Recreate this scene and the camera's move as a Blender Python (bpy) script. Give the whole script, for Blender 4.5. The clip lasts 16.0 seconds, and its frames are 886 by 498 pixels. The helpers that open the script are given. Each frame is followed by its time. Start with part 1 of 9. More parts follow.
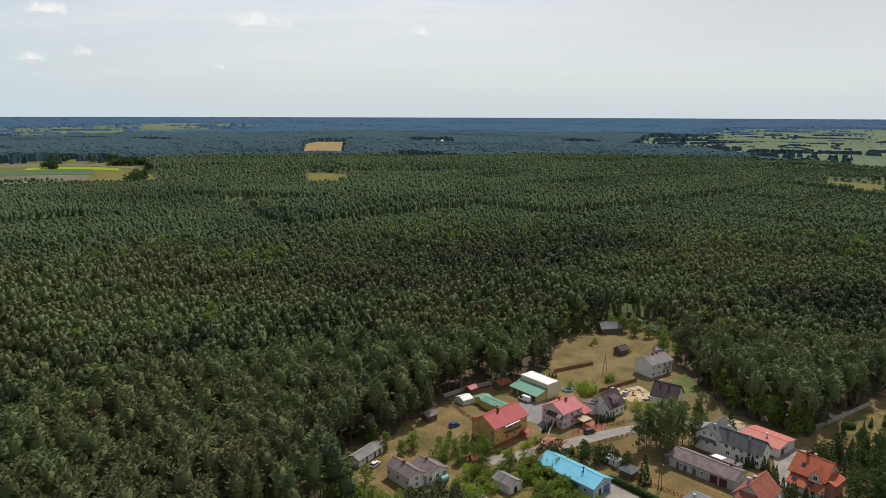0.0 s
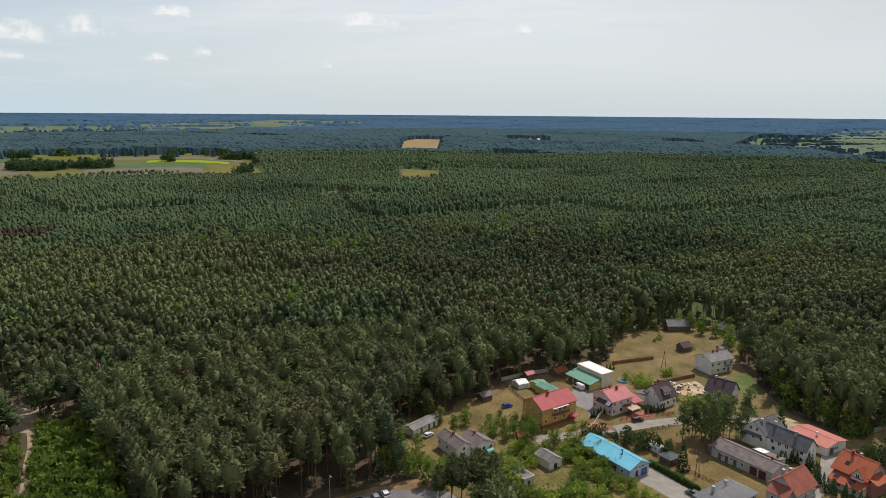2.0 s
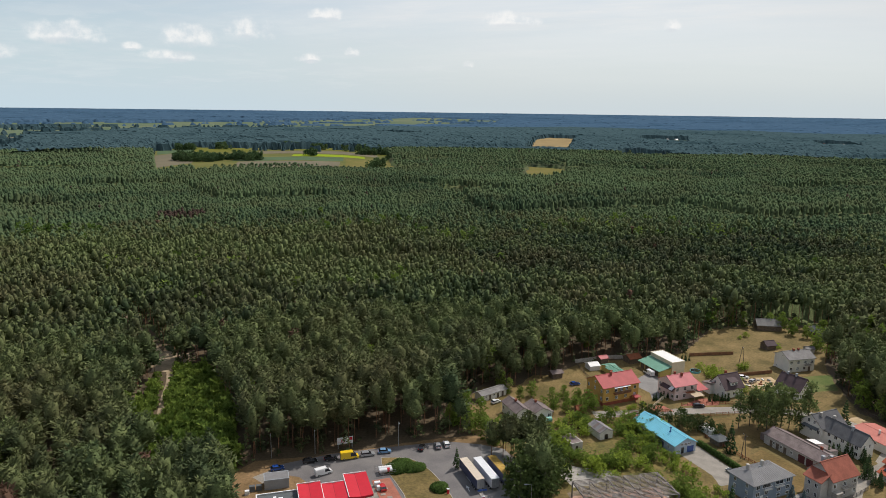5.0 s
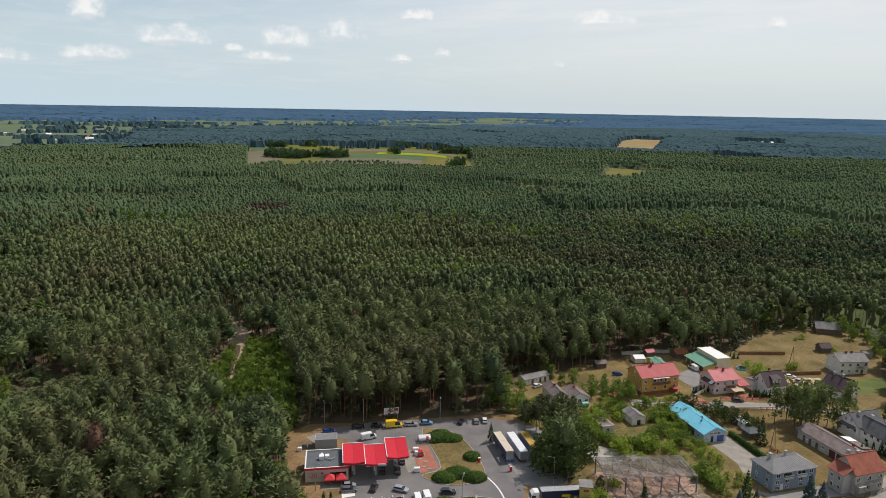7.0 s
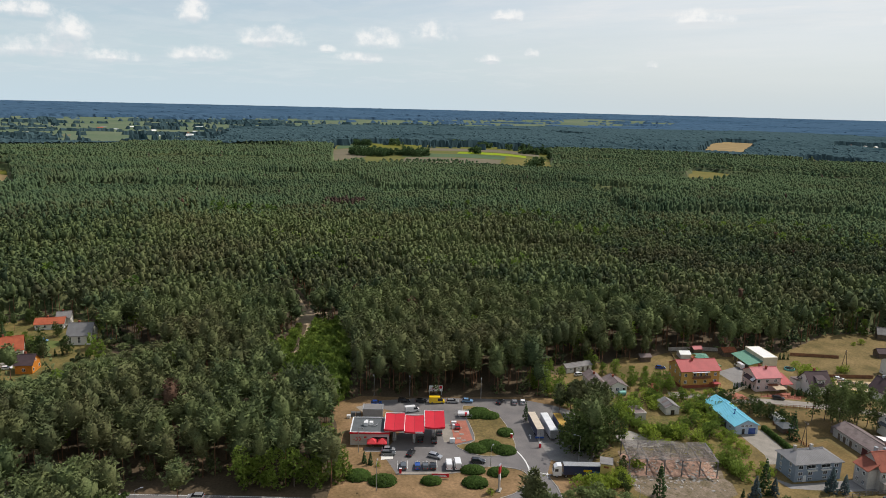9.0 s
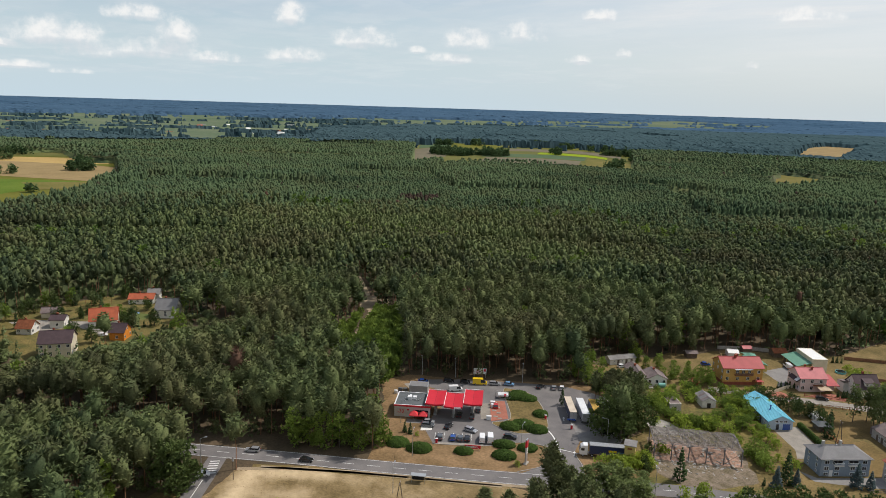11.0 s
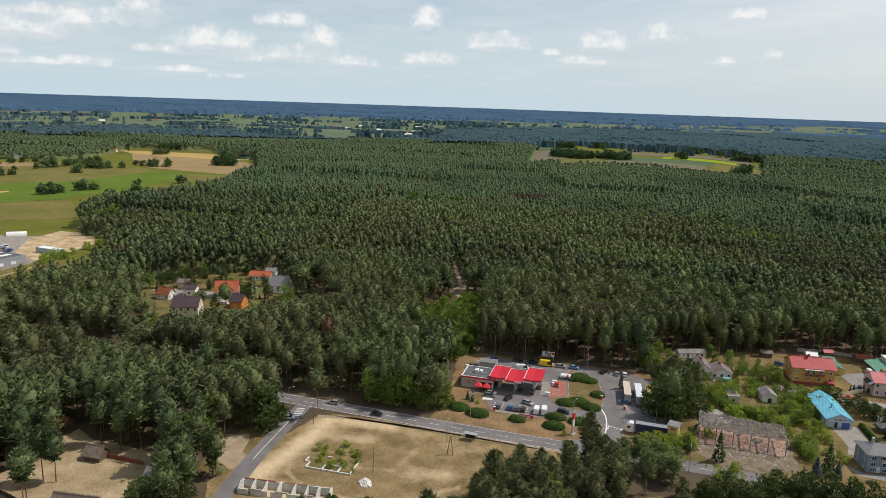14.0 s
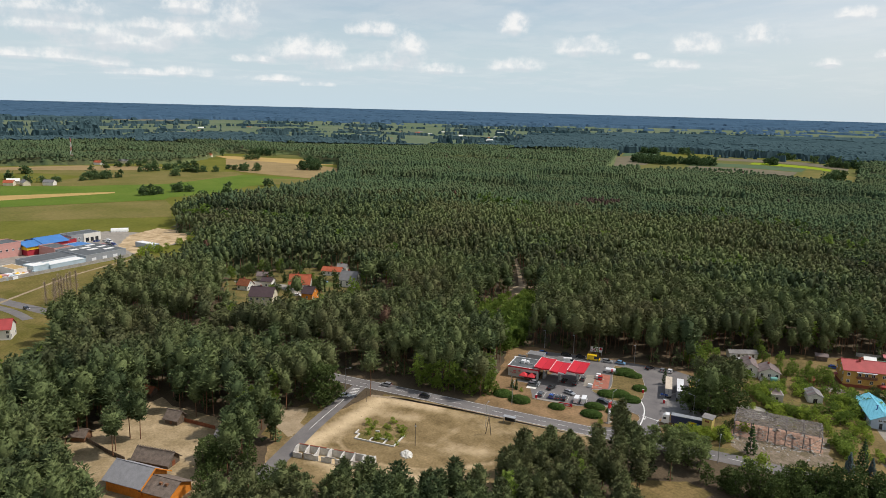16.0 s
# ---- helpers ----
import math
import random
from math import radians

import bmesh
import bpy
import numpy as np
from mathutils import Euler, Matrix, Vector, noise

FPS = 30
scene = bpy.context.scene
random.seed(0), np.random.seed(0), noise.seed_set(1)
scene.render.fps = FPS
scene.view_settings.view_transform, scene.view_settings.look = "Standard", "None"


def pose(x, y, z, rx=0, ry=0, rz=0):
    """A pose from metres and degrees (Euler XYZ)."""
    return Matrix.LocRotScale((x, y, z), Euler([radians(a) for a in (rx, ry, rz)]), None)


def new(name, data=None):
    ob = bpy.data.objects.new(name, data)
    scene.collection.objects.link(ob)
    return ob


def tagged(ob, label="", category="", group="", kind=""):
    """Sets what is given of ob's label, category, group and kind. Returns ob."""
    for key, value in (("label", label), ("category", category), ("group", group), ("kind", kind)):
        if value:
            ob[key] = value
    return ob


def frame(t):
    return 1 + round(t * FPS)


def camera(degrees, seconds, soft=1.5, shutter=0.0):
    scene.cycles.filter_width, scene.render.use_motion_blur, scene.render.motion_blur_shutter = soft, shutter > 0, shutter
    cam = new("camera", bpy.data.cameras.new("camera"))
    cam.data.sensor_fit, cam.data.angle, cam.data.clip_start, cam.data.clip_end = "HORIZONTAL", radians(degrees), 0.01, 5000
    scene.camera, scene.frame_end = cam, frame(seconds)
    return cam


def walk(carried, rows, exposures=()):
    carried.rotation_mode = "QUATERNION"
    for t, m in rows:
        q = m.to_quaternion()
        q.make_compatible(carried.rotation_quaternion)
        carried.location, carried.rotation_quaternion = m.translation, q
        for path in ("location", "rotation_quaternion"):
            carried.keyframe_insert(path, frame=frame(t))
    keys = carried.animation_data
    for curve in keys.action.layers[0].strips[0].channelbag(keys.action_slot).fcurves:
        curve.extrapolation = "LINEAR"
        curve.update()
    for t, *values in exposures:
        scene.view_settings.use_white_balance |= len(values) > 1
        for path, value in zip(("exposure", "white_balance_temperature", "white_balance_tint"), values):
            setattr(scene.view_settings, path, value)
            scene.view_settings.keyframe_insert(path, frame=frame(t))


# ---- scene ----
cam = camera(64.8, 16.0, soft=0.6)
PATH = [
    # t, x, y, z, heading, pitch, roll
    (0, 0.47, -3.67, 109.75, -0.125, -10.949, 0.173),
    (0.5, 3.78, -7.75, 109.76, 1.954, -10.989, 0.254),
    (1, 7.29, -11.81, 109.76, 3.986, -11.033, 0.323),
    (1.5, 10.99, -15.83, 109.75, 5.975, -11.078, 0.383),
    (2, 14.86, -19.79, 109.74, 7.926, -11.123, 0.436),
    (2.5, 18.90, -23.67, 109.71, 9.841, -11.166, 0.486),
    (3, 23.09, -27.47, 109.68, 11.726, -11.206, 0.534),
    (3.5, 27.42, -31.16, 109.64, 13.584, -11.243, 0.582),
    (4, 31.87, -34.73, 109.60, 15.417, -11.277, 0.633),
    (4.5, 36.43, -38.18, 109.54, 17.230, -11.308, 0.686),
    (5, 41.11, -41.49, 109.48, 19.024, -11.337, 0.743),
    (5.5, 45.87, -44.65, 109.42, 20.804, -11.363, 0.806),
    (6, 50.73, -47.65, 109.35, 22.571, -11.387, 0.874),
    (6.5, 55.66, -50.49, 109.28, 24.328, -11.410, 0.947),
    (7, 60.65, -53.16, 109.20, 26.077, -11.434, 1.026),
    (7.5, 65.72, -55.65, 109.12, 27.820, -11.457, 1.109),
    (8, 70.83, -57.97, 109.04, 29.559, -11.482, 1.197),
    (8.5, 76.00, -60.10, 108.95, 31.295, -11.508, 1.289),
    (9, 81.21, -62.05, 108.86, 33.030, -11.535, 1.382),
    (9.5, 86.45, -63.82, 108.77, 34.764, -11.565, 1.475),
    (10, 91.74, -65.40, 108.67, 36.499, -11.596, 1.567),
    (10.5, 97.05, -66.80, 108.58, 38.236, -11.629, 1.656),
    (11, 102.39, -68.02, 108.48, 39.974, -11.661, 1.738),
    (11.5, 107.75, -69.07, 108.39, 41.716, -11.693, 1.812),
    (12, 113.14, -69.94, 108.29, 43.459, -11.721, 1.873),
    (12.5, 118.55, -70.65, 108.20, 45.205, -11.745, 1.920),
    (13, 123.98, -71.20, 108.11, 46.953, -11.760, 1.948),
    (13.5, 129.43, -71.60, 108.02, 48.703, -11.765, 1.953),
    (14, 134.90, -71.86, 107.93, 50.454, -11.753, 1.931),
    (14.5, 140.40, -71.99, 107.84, 52.206, -11.722, 1.878),
    (15, 145.91, -72.00, 107.76, 53.956, -11.664, 1.789),
    (15.5, 151.46, -71.90, 107.68, 55.704, -11.574, 1.659),
    (16, 157.03, -71.71, 107.60, 57.449, -11.444, 1.483),
]
walk(cam, [(t, pose(x, y, z, 90 + pitch, 0, heading) @ pose(0, 0, 0, 0, 0, roll)) for t, x, y, z, heading, pitch, roll in PATH])

# ---- sky and sun ----
SUN_DIR = Vector((0.43, 0.90, 0.0)).normalized()
SUN_EL = radians(54)
sun_data = bpy.data.lights.new("sun", "SUN")
sun_data.energy, sun_data.angle, sun_data.color = 3.7, radians(0.6), (1.0, 0.928, 0.855)
sun = new("sun", sun_data)
to_sun = SUN_DIR * math.cos(SUN_EL) + Vector((0, 0, math.sin(SUN_EL)))
sun.rotation_euler = to_sun.to_track_quat("Z", "Y").to_euler()
sun.location = to_sun * 400

world = bpy.data.worlds.new("sky")
scene.world = world
world.use_nodes = True
WN, WL = world.node_tree.nodes, world.node_tree.links
WN.clear()


def wnode(kind, **inputs):
    n = WN.new(kind)
    for key, value in inputs.items():
        n.inputs[key].default_value = value
    return n


def wmath(op, a, b=None, clamp=False):
    n = WN.new("ShaderNodeMath")
    n.operation, n.use_clamp = op, clamp
    for i, v in enumerate((a, b)):
        if v is None:
            continue
        if isinstance(v, (int, float)):
            n.inputs[i].default_value = v
        else:
            WL.new(v, n.inputs[i])
    return n.outputs[0]


def wmix(fac, a, b):
    n = WN.new("ShaderNodeMix")
    n.data_type = "RGBA"
    for s, v in ((n.inputs[0], fac), (n.inputs[6], a), (n.inputs[7], b)):
        if isinstance(v, (tuple, float, int)):
            s.default_value = v
        else:
            WL.new(v, s)
    return n.outputs[2]


sky = WN.new("ShaderNodeTexSky")
sky.sky_type, sky.sun_disc = "NISHITA", False
sky.sun_elevation, sky.sun_rotation = SUN_EL, math.atan2(SUN_DIR.x, SUN_DIR.y)
sky.air_density, sky.dust_density, sky.ozone_density = 1.0, 0.6, 1.5
coords = WN.new("ShaderNodeTexCoord")
sep = WN.new("ShaderNodeSeparateXYZ")
WL.new(coords.outputs["Generated"], sep.inputs[0])
DX, DY, DZ = sep.outputs
up = wmath("MAXIMUM", DZ, 0.02)
# clouds on a flat layer overhead
plane = WN.new("ShaderNodeCombineXYZ")
WL.new(wmath("DIVIDE", DX, wmath("ADD", up, 0.10)), plane.inputs[0])
WL.new(wmath("DIVIDE", DY, wmath("ADD", up, 0.10)), plane.inputs[1])


def wnoise(scale, detail, rough, vec, stretch=(1, 1, 1), offset=(0, 0, 0)):
    mp = WN.new("ShaderNodeMapping")
    mp.inputs["Scale"].default_value = stretch
    mp.inputs["Location"].default_value = offset
    WL.new(vec, mp.inputs[0])
    n = WN.new("ShaderNodeTexNoise")
    n.inputs["Scale"].default_value, n.inputs["Detail"].default_value, n.inputs["Roughness"].default_value = scale, detail, rough
    WL.new(mp.outputs[0], n.inputs["Vector"])
    return n.outputs[0]


def wramp(v, lo, hi):
    n = WN.new("ShaderNodeMapRange")
    n.interpolation_type = "SMOOTHSTEP"
    n.inputs[1].default_value, n.inputs[2].default_value = lo, hi
    WL.new(v, n.inputs[0])
    return n.outputs[0]


veil = wramp(wnoise(0.55, 5, 0.62, plane.outputs[0], (0.5, 1.2, 1)), 0.28, 0.66)
west = wmath("ADD", wmath("MULTIPLY", DX, -0.93), wmath("MULTIPLY", DY, 0.36))
high = wmath("SUBTRACT", 1.0, wmath("MULTIPLY", wramp(DZ, 0.22, 0.6), 0.8))
clear = wmath("SUBTRACT", 1.0, wmath("MULTIPLY", wramp(west, 0.52, 0.98), 0.82))
clear = wmath("MULTIPLY", clear, high)
veil = wmath("MULTIPLY", wmath("MULTIPLY", veil, wramp(DZ, 0.0, 0.16)), clear)
streak = wramp(wnoise(1.3, 7, 0.66, plane.outputs[0], (0.5, 1.1, 1), (3, 1, 0)), 0.45, 0.75)
streak = wmath("MULTIPLY", wmath("MULTIPLY", streak, wramp(DZ, 0.03, 0.16)), clear)
# fair-weather clouds in the west
puff = wnoise(1.55, 8, 0.58, plane.outputs[0], (1.0, 1.0, 1), (7.3, 2.1, 0))
puff_w = wmath("MULTIPLY", wramp(west, 0.30, 0.95), wramp(DZ, 0.012, 0.035))
puff_m = wramp(wmath("ADD", puff, wmath("MULTIPLY", puff_w, 0.13)), 0.56, 0.66)
puff_m = wmath("MULTIPLY", puff_m, puff_w)
hazed = wmix(wramp(DZ, 0.24, -0.03), sky.outputs[0], wmix(wramp(west, 0.55, 0.98), wmix(wramp(DZ, 0.0, 0.09), (6.1, 6.85, 7.25, 1), (6.75, 7.15, 7.4, 1)), (5.7, 6.95, 7.75, 1)))
base = wmix(wmath("ADD", wmath("MULTIPLY", veil, 0.45), wmath("MULTIPLY", wmath("MULTIPLY", wramp(DZ, 0.0, 0.14), clear), 0.45), True), hazed, (8.2, 8.35, 8.4, 1))
base = wmix(wmath("MULTIPLY", streak, 0.6), base, (9.1, 8.8, 8.5, 1))
band = wramp(wnoise(0.9, 6, 0.6, plane.outputs[0], (0.35, 1.4, 1), (9, 4, 0)), 0.46, 0.72)
base = wmix(wmath("MULTIPLY", wmath("MULTIPLY", band, wramp(DZ, 0.05, 0.16)), 0.5), base, (6.5, 7.0, 7.3, 1))
shade = wramp(wnoise(3.0, 6, 0.6, plane.outputs[0], (1, 1, 1), (7.3, 2.1, 0)), 0.35, 0.7)
base = wmix(wmath("MULTIPLY", puff_m, 0.14), base, wmix(shade, (6.4, 6.8, 7.4, 1), (9.3, 9.2, 9.1, 1)))
base = wmix(wmath("MULTIPLY", wmath("MULTIPLY", wramp(DX, -0.1, 0.5), wramp(DZ, 0.02, 0.14)), 0.78), base, (6.25, 6.55, 6.75, 1))
# single clouds: heading, height over the horizon, half width, half height (degrees)
SINGLE = [
    (86.0, 4.9, 3.74, 0.93), (81.7, 4.1, 4.01, 1.05), (77.3, 4.8, 2.14, 0.93), (75.3, 5.0, 2.41, 0.70), (73.4, 6.2, 1.87, 1.16), (80.2, 5.3, 1.34, 0.58),
    (85.7, 6.1, 3.74, 0.70), (77.6, 6.8, 2.14, 0.81), (68.4, 3.9, 2.94, 0.93), (66.5, 2.9, 2.14, 0.58), (60.7, 4.5, 1.34, 1.05), (62.0, 3.3, 2.94, 0.70),
    (58.0, 2.9, 1.87, 0.46), (63.4, 5.7, 2.14, 0.58), (52.3, 6.2, 1.18, 0.81), (52.0, 3.3, 1.87, 0.58), (46.6, 4.7, 2.14, 0.81), (42.5, 4.1, 0.64, 0.29),
    (40.0, 3.5, 1.87, 0.41), (38.5, 4.8, 1.60, 0.81), (34.5, 5.5, 1.34, 0.81), (32.8, 5.5, 0.64, 0.81), (29.9, 3.6, 0.96, 0.35), (28.9, 6.9, 0.80, 0.41),
    (86.0, 2.8, 2.94, 0.46), (82.8, 2.5, 1.60, 0.41), (77.4, 2.0, 1.60, 0.41), (72.5, 3.2, 1.60, 0.35), (71.2, 1.8, 2.14, 0.29), (88.0, 2.8, 2.14, 0.35),
    (67.8, 1.5, 1.34, 0.23), (80.6, 1.9, 2.14, 0.29), (13.8, 6.7, 2.14, 0.58), (1.9, 6.2, 0.64, 0.46), (17.3, 3.4, 0.48, 0.29), (28.0, 6.9, 0.75, 0.52),
    (29.5, 3.7, 0.64, 0.29), (26.4, 4.2, 0.53, 0.35),
]
warp = wnoise(22.0, 5, 0.65, coords.outputs["Generated"])
warp2 = wnoise(60.0, 4, 0.6, coords.outputs["Generated"])
total = under = None
az = wmath("ARCTAN2", wmath("MULTIPLY", DX, -1.0), DY)
el = wmath("ARCSINE", DZ)
for head, high, hw, hh in SINGLE:
    hw, hh = hw * 1.12, hh * 1.25
    a = wmath("DIVIDE", wmath("SUBTRACT", az, radians(head)), radians(hw))
    b = wmath("DIVIDE", wmath("SUBTRACT", el, radians(high)), radians(hh))
    bb = wmath("MAXIMUM", wmath("MULTIPLY", b, 0.92), wmath("MULTIPLY", b, -1.7))
    d = wmath("ADD", wmath("MULTIPLY", a, a), wmath("MULTIPLY", bb, bb))
    m = wmath("SUBTRACT", 1.25, d)
    total = m if total is None else wmath("MAXIMUM", total, m)
    b2 = wmath("MULTIPLY", wmath("ADD", b, 0.62), 1.7)
    u = wmath("SUBTRACT", 1.0, wmath("ADD", wmath("MULTIPLY", a, a), wmath("MULTIPLY", b2, b2)))
    under = u if under is None else wmath("MAXIMUM", under, u)
lump = wmath("ADD", total, wmath("ADD", wmath("MULTIPLY", wmath("SUBTRACT", warp, 0.5), 4.2), wmath("MULTIPLY", wmath("SUBTRACT", warp2, 0.5), 2.4)))
single_m = wmath("MULTIPLY", wramp(lump, -0.3, 1.9), wramp(total, -0.7, 0.6))
cloud = wmix(wramp(warp2, 0.35, 0.6), (8.3, 8.45, 8.6, 1), (9.7, 9.55, 9.35, 1))
cloud = wmix(wmath("MULTIPLY", wramp(wmath("ADD", under, wmath("MULTIPLY", wmath("SUBTRACT", warp, 0.5), 1.2)), -0.1, 0.7), 0.75), cloud, (6.3, 6.8, 7.3, 1))
base = wmix(wmath("MULTIPLY", single_m, 0.85), base, cloud)
back = wnode("ShaderNodeBackground", Strength=0.1)
WL.new(base, back.inputs[0])
out = WN.new("ShaderNodeOutputWorld")
WL.new(back.outputs[0], out.inputs[0])

# ---- materials ----


def material(name, col, rough=0.8, var=0.25, scale=0.8, fine=6.0, bump=0.0, metal=0.0, tone=None, spec=0.3, mid=0.5):
    """A surface with large and small variation; tone: a second colour that the large noise brings in."""
    m = bpy.data.materials.new(name)
    m.use_nodes = True
    N, K = m.node_tree.nodes, m.node_tree.links
    p = N["Principled BSDF"]
    p.inputs["Roughness"].default_value, p.inputs["Metallic"].default_value = rough, metal
    p.inputs["Specular IOR Level"].default_value = spec
    geo = N.new("ShaderNodeNewGeometry")
    big, small = N.new("ShaderNodeTexNoise"), N.new("ShaderNodeTexNoise")
    for n, s, d in ((big, scale, 6), (small, fine, 3)):
        n.inputs["Scale"].default_value, n.inputs["Detail"].default_value, n.inputs["Roughness"].default_value = s, d, 0.6
        K.new(geo.outputs["Position"], n.inputs["Vector"])
    ramp = N.new("ShaderNodeValToRGB")
    lo, hi = [c * (1 - var) for c in col], [min(1, c * (1 + var)) for c in col]
    if tone:
        lo, hi = col, tone
    ramp.color_ramp.elements[0].color, ramp.color_ramp.elements[1].color = (*lo, 1), (*hi, 1)
    ramp.color_ramp.elements[0].position, ramp.color_ramp.elements[1].position = mid - 0.16, mid + 0.16
    K.new(big.outputs[0], ramp.inputs[0])
    mr = N.new("ShaderNodeMapRange")
    mr.inputs[1].default_value, mr.inputs[2].default_value = 0.25, 0.75
    mr.inputs[3].default_value, mr.inputs[4].default_value = 1 - var, 1 + var
    K.new(small.outputs[0], mr.inputs[0])
    mul = N.new("ShaderNodeVectorMath")
    mul.operation = "SCALE"
    K.new(ramp.outputs[0], mul.inputs[0])
    K.new(mr.outputs[0], mul.inputs["Scale"])
    K.new(mul.outputs[0], p.inputs["Base Color"])
    if bump:
        b = N.new("ShaderNodeBump")
        b.inputs["Strength"].default_value, b.inputs["Distance"].default_value = 0.6, bump
        K.new(small.outputs[0], b.inputs["Height"])
        K.new(b.outputs[0], p.inputs["Normal"])
    return m


def foliage(name, dark, light, warm, thin=0.25, middle=None, relief=0.6, grain=0.45, dry=None):
    """Leaves or needles: each plant has its tint, each tuft its own small shift."""
    m = bpy.data.materials.new(name)
    m.use_nodes = True
    N, K = m.node_tree.nodes, m.node_tree.links
    p = N["Principled BSDF"]
    p.inputs["Roughness"].default_value, p.inputs["Specular IOR Level"].default_value = 0.8, 0.08 if relief else 0.0
    at = N.new("ShaderNodeAttribute")
    at.attribute_name = "tint"
    geo = N.new("ShaderNodeNewGeometry")
    info = N.new("ShaderNodeObjectInfo")
    add = N.new("ShaderNodeMath")
    add.operation = "MULTIPLY_ADD"
    add.inputs[1].default_value = 0.22
    K.new(geo.outputs["Random Per Island"], add.inputs[0])
    K.new(at.outputs["Fac"], add.inputs[2])
    add2 = N.new("ShaderNodeMath")
    add2.operation = "MULTIPLY_ADD"
    add2.inputs[1].default_value = 0.3
    K.new(info.outputs["Random"], add2.inputs[0])
    K.new(add.outputs[0], add2.inputs[2])
    ns = N.new("ShaderNodeTexNoise")
    ns.inputs["Scale"].default_value, ns.inputs["Detail"].default_value = 0.011, 4
    K.new(geo.outputs["Position"], ns.inputs["Vector"])
    add3 = N.new("ShaderNodeMath")
    add3.operation = "MULTIPLY_ADD"
    add3.inputs[1].default_value = 0.9
    K.new(ns.outputs[0], add3.inputs[0])
    K.new(add2.outputs[0], add3.inputs[2])
    ramp = N.new("ShaderNodeValToRGB")
    e = ramp.color_ramp.elements
    e[0].position, e[0].color = 0.40, (*dark, 1)
    e[1].position, e[1].color = 0.99, (*light, 1)
    if middle:
        w = e.new(0.70)
        w.color = (*middle, 1)
    K.new(add3.outputs[0], ramp.inputs[0])
    shade_out = ramp.outputs[0]
    if dry:
        # stands that have gone brownish in the drought
        spot, amount, blend = N.new("ShaderNodeTexNoise"), N.new("ShaderNodeMapRange"), N.new("ShaderNodeMix")
        spot.inputs["Scale"].default_value, spot.inputs["Detail"].default_value, spot.inputs["Roughness"].default_value = 0.016, 6, 0.72
        K.new(geo.outputs["Position"], spot.inputs["Vector"])
        amount.inputs[1].default_value, amount.inputs[2].default_value = 0.44, 0.66
        amount.inputs[3].default_value, amount.inputs[4].default_value = 0.0, 0.75
        K.new(spot.outputs[0], amount.inputs[0])
        blend.data_type = "RGBA"
        K.new(amount.outputs[0], blend.inputs[0])
        K.new(ramp.outputs[0], blend.inputs[6])
        blend.inputs[7].default_value = (*dry, 1)
        shade_out = blend.outputs[2]
    fine = N.new("ShaderNodeTexNoise")
    fine.inputs["Scale"].default_value, fine.inputs["Detail"].default_value, fine.inputs["Roughness"].default_value = 3.2, 3, 0.7
    K.new(geo.outputs["Position"], fine.inputs["Vector"])
    bump = N.new("ShaderNodeBump")
    bump.inputs["Strength"].default_value, bump.inputs["Distance"].default_value = relief, 0.35
    K.new(fine.outputs[0], bump.inputs["Height"])
    K.new(bump.outputs[0], p.inputs["Normal"])
    gt = N.new("ShaderNodeMapRange")
    gt.inputs[1].default_value, gt.inputs[2].default_value = 1.4, 1.8
    K.new(at.outputs["Fac"], gt.inputs[0])
    mix = N.new("ShaderNodeMix")
    mix.data_type = "RGBA"
    K.new(gt.outputs[0], mix.inputs[0])
    K.new(shade_out, mix.inputs[6])
    mix.inputs[7].default_value = (*warm, 1)
    # grain of twigs and needle bunches
    tone = N.new("ShaderNodeMapRange")
    tone.inputs[1].default_value, tone.inputs[2].default_value = 0.3, 0.7
    tone.inputs[3].default_value, tone.inputs[4].default_value = 1 - grain, 1 + grain
    twig = N.new("ShaderNodeTexNoise")
    twig.inputs["Scale"].default_value, twig.inputs["Detail"].default_value, twig.inputs["Roughness"].default_value = 1.5, 3, 0.75
    K.new(geo.outputs["Position"], twig.inputs["Vector"])
    K.new(twig.outputs[0], tone.inputs[0])
    mul = N.new("ShaderNodeVectorMath")
    mul.operation = "SCALE"
    K.new(mix.outputs[2], mul.inputs[0])
    K.new(tone.outputs[0], mul.inputs["Scale"])
    K.new(mul.outputs[0], p.inputs["Base Color"])
    tr = N.new("ShaderNodeBsdfTranslucent")
    K.new(mul.outputs[0], tr.inputs[0])
    ms = N.new("ShaderNodeMixShader")
    ms.inputs[0].default_value = thin
    K.new(p.outputs[0], ms.inputs[1])
    K.new(tr.outputs[0], ms.inputs[2])
    K.new(ms.outputs[0], N["Material Output"].inputs[0])
    return m


NEEDLE = foliage("pine needles", (0.0290, 0.0460, 0.0250), (0.126, 0.158, 0.062), (0.105, 0.062, 0.042), 0.08, middle=(0.066, 0.094, 0.0415), relief=0.3, grain=0.45, dry=(0.104, 0.093, 0.046))
# bluer, flatter copy of the pine needles: distance haze put into the colour
HAZED_NEEDLE = foliage("distant pine needles tinted with haze", (0.034, 0.058, 0.033), (0.088, 0.128, 0.064), (0.062, 0.044, 0.036), 0.06, middle=(0.062, 0.096, 0.052), relief=0, grain=0.6, dry=(0.086, 0.096, 0.048))
LEAF = foliage("leaves", (0.058, 0.108, 0.022), (0.210, 0.285, 0.056), (0.19, 0.17, 0.03), 0.45)
# haze over the far woods is mixed into these leaf colours
HAZED_LEAF = foliage("far woods tinted with haze", (0.020, 0.044, 0.054), (0.058, 0.097, 0.108), (0.06, 0.07, 0.04), 0.1, relief=0)
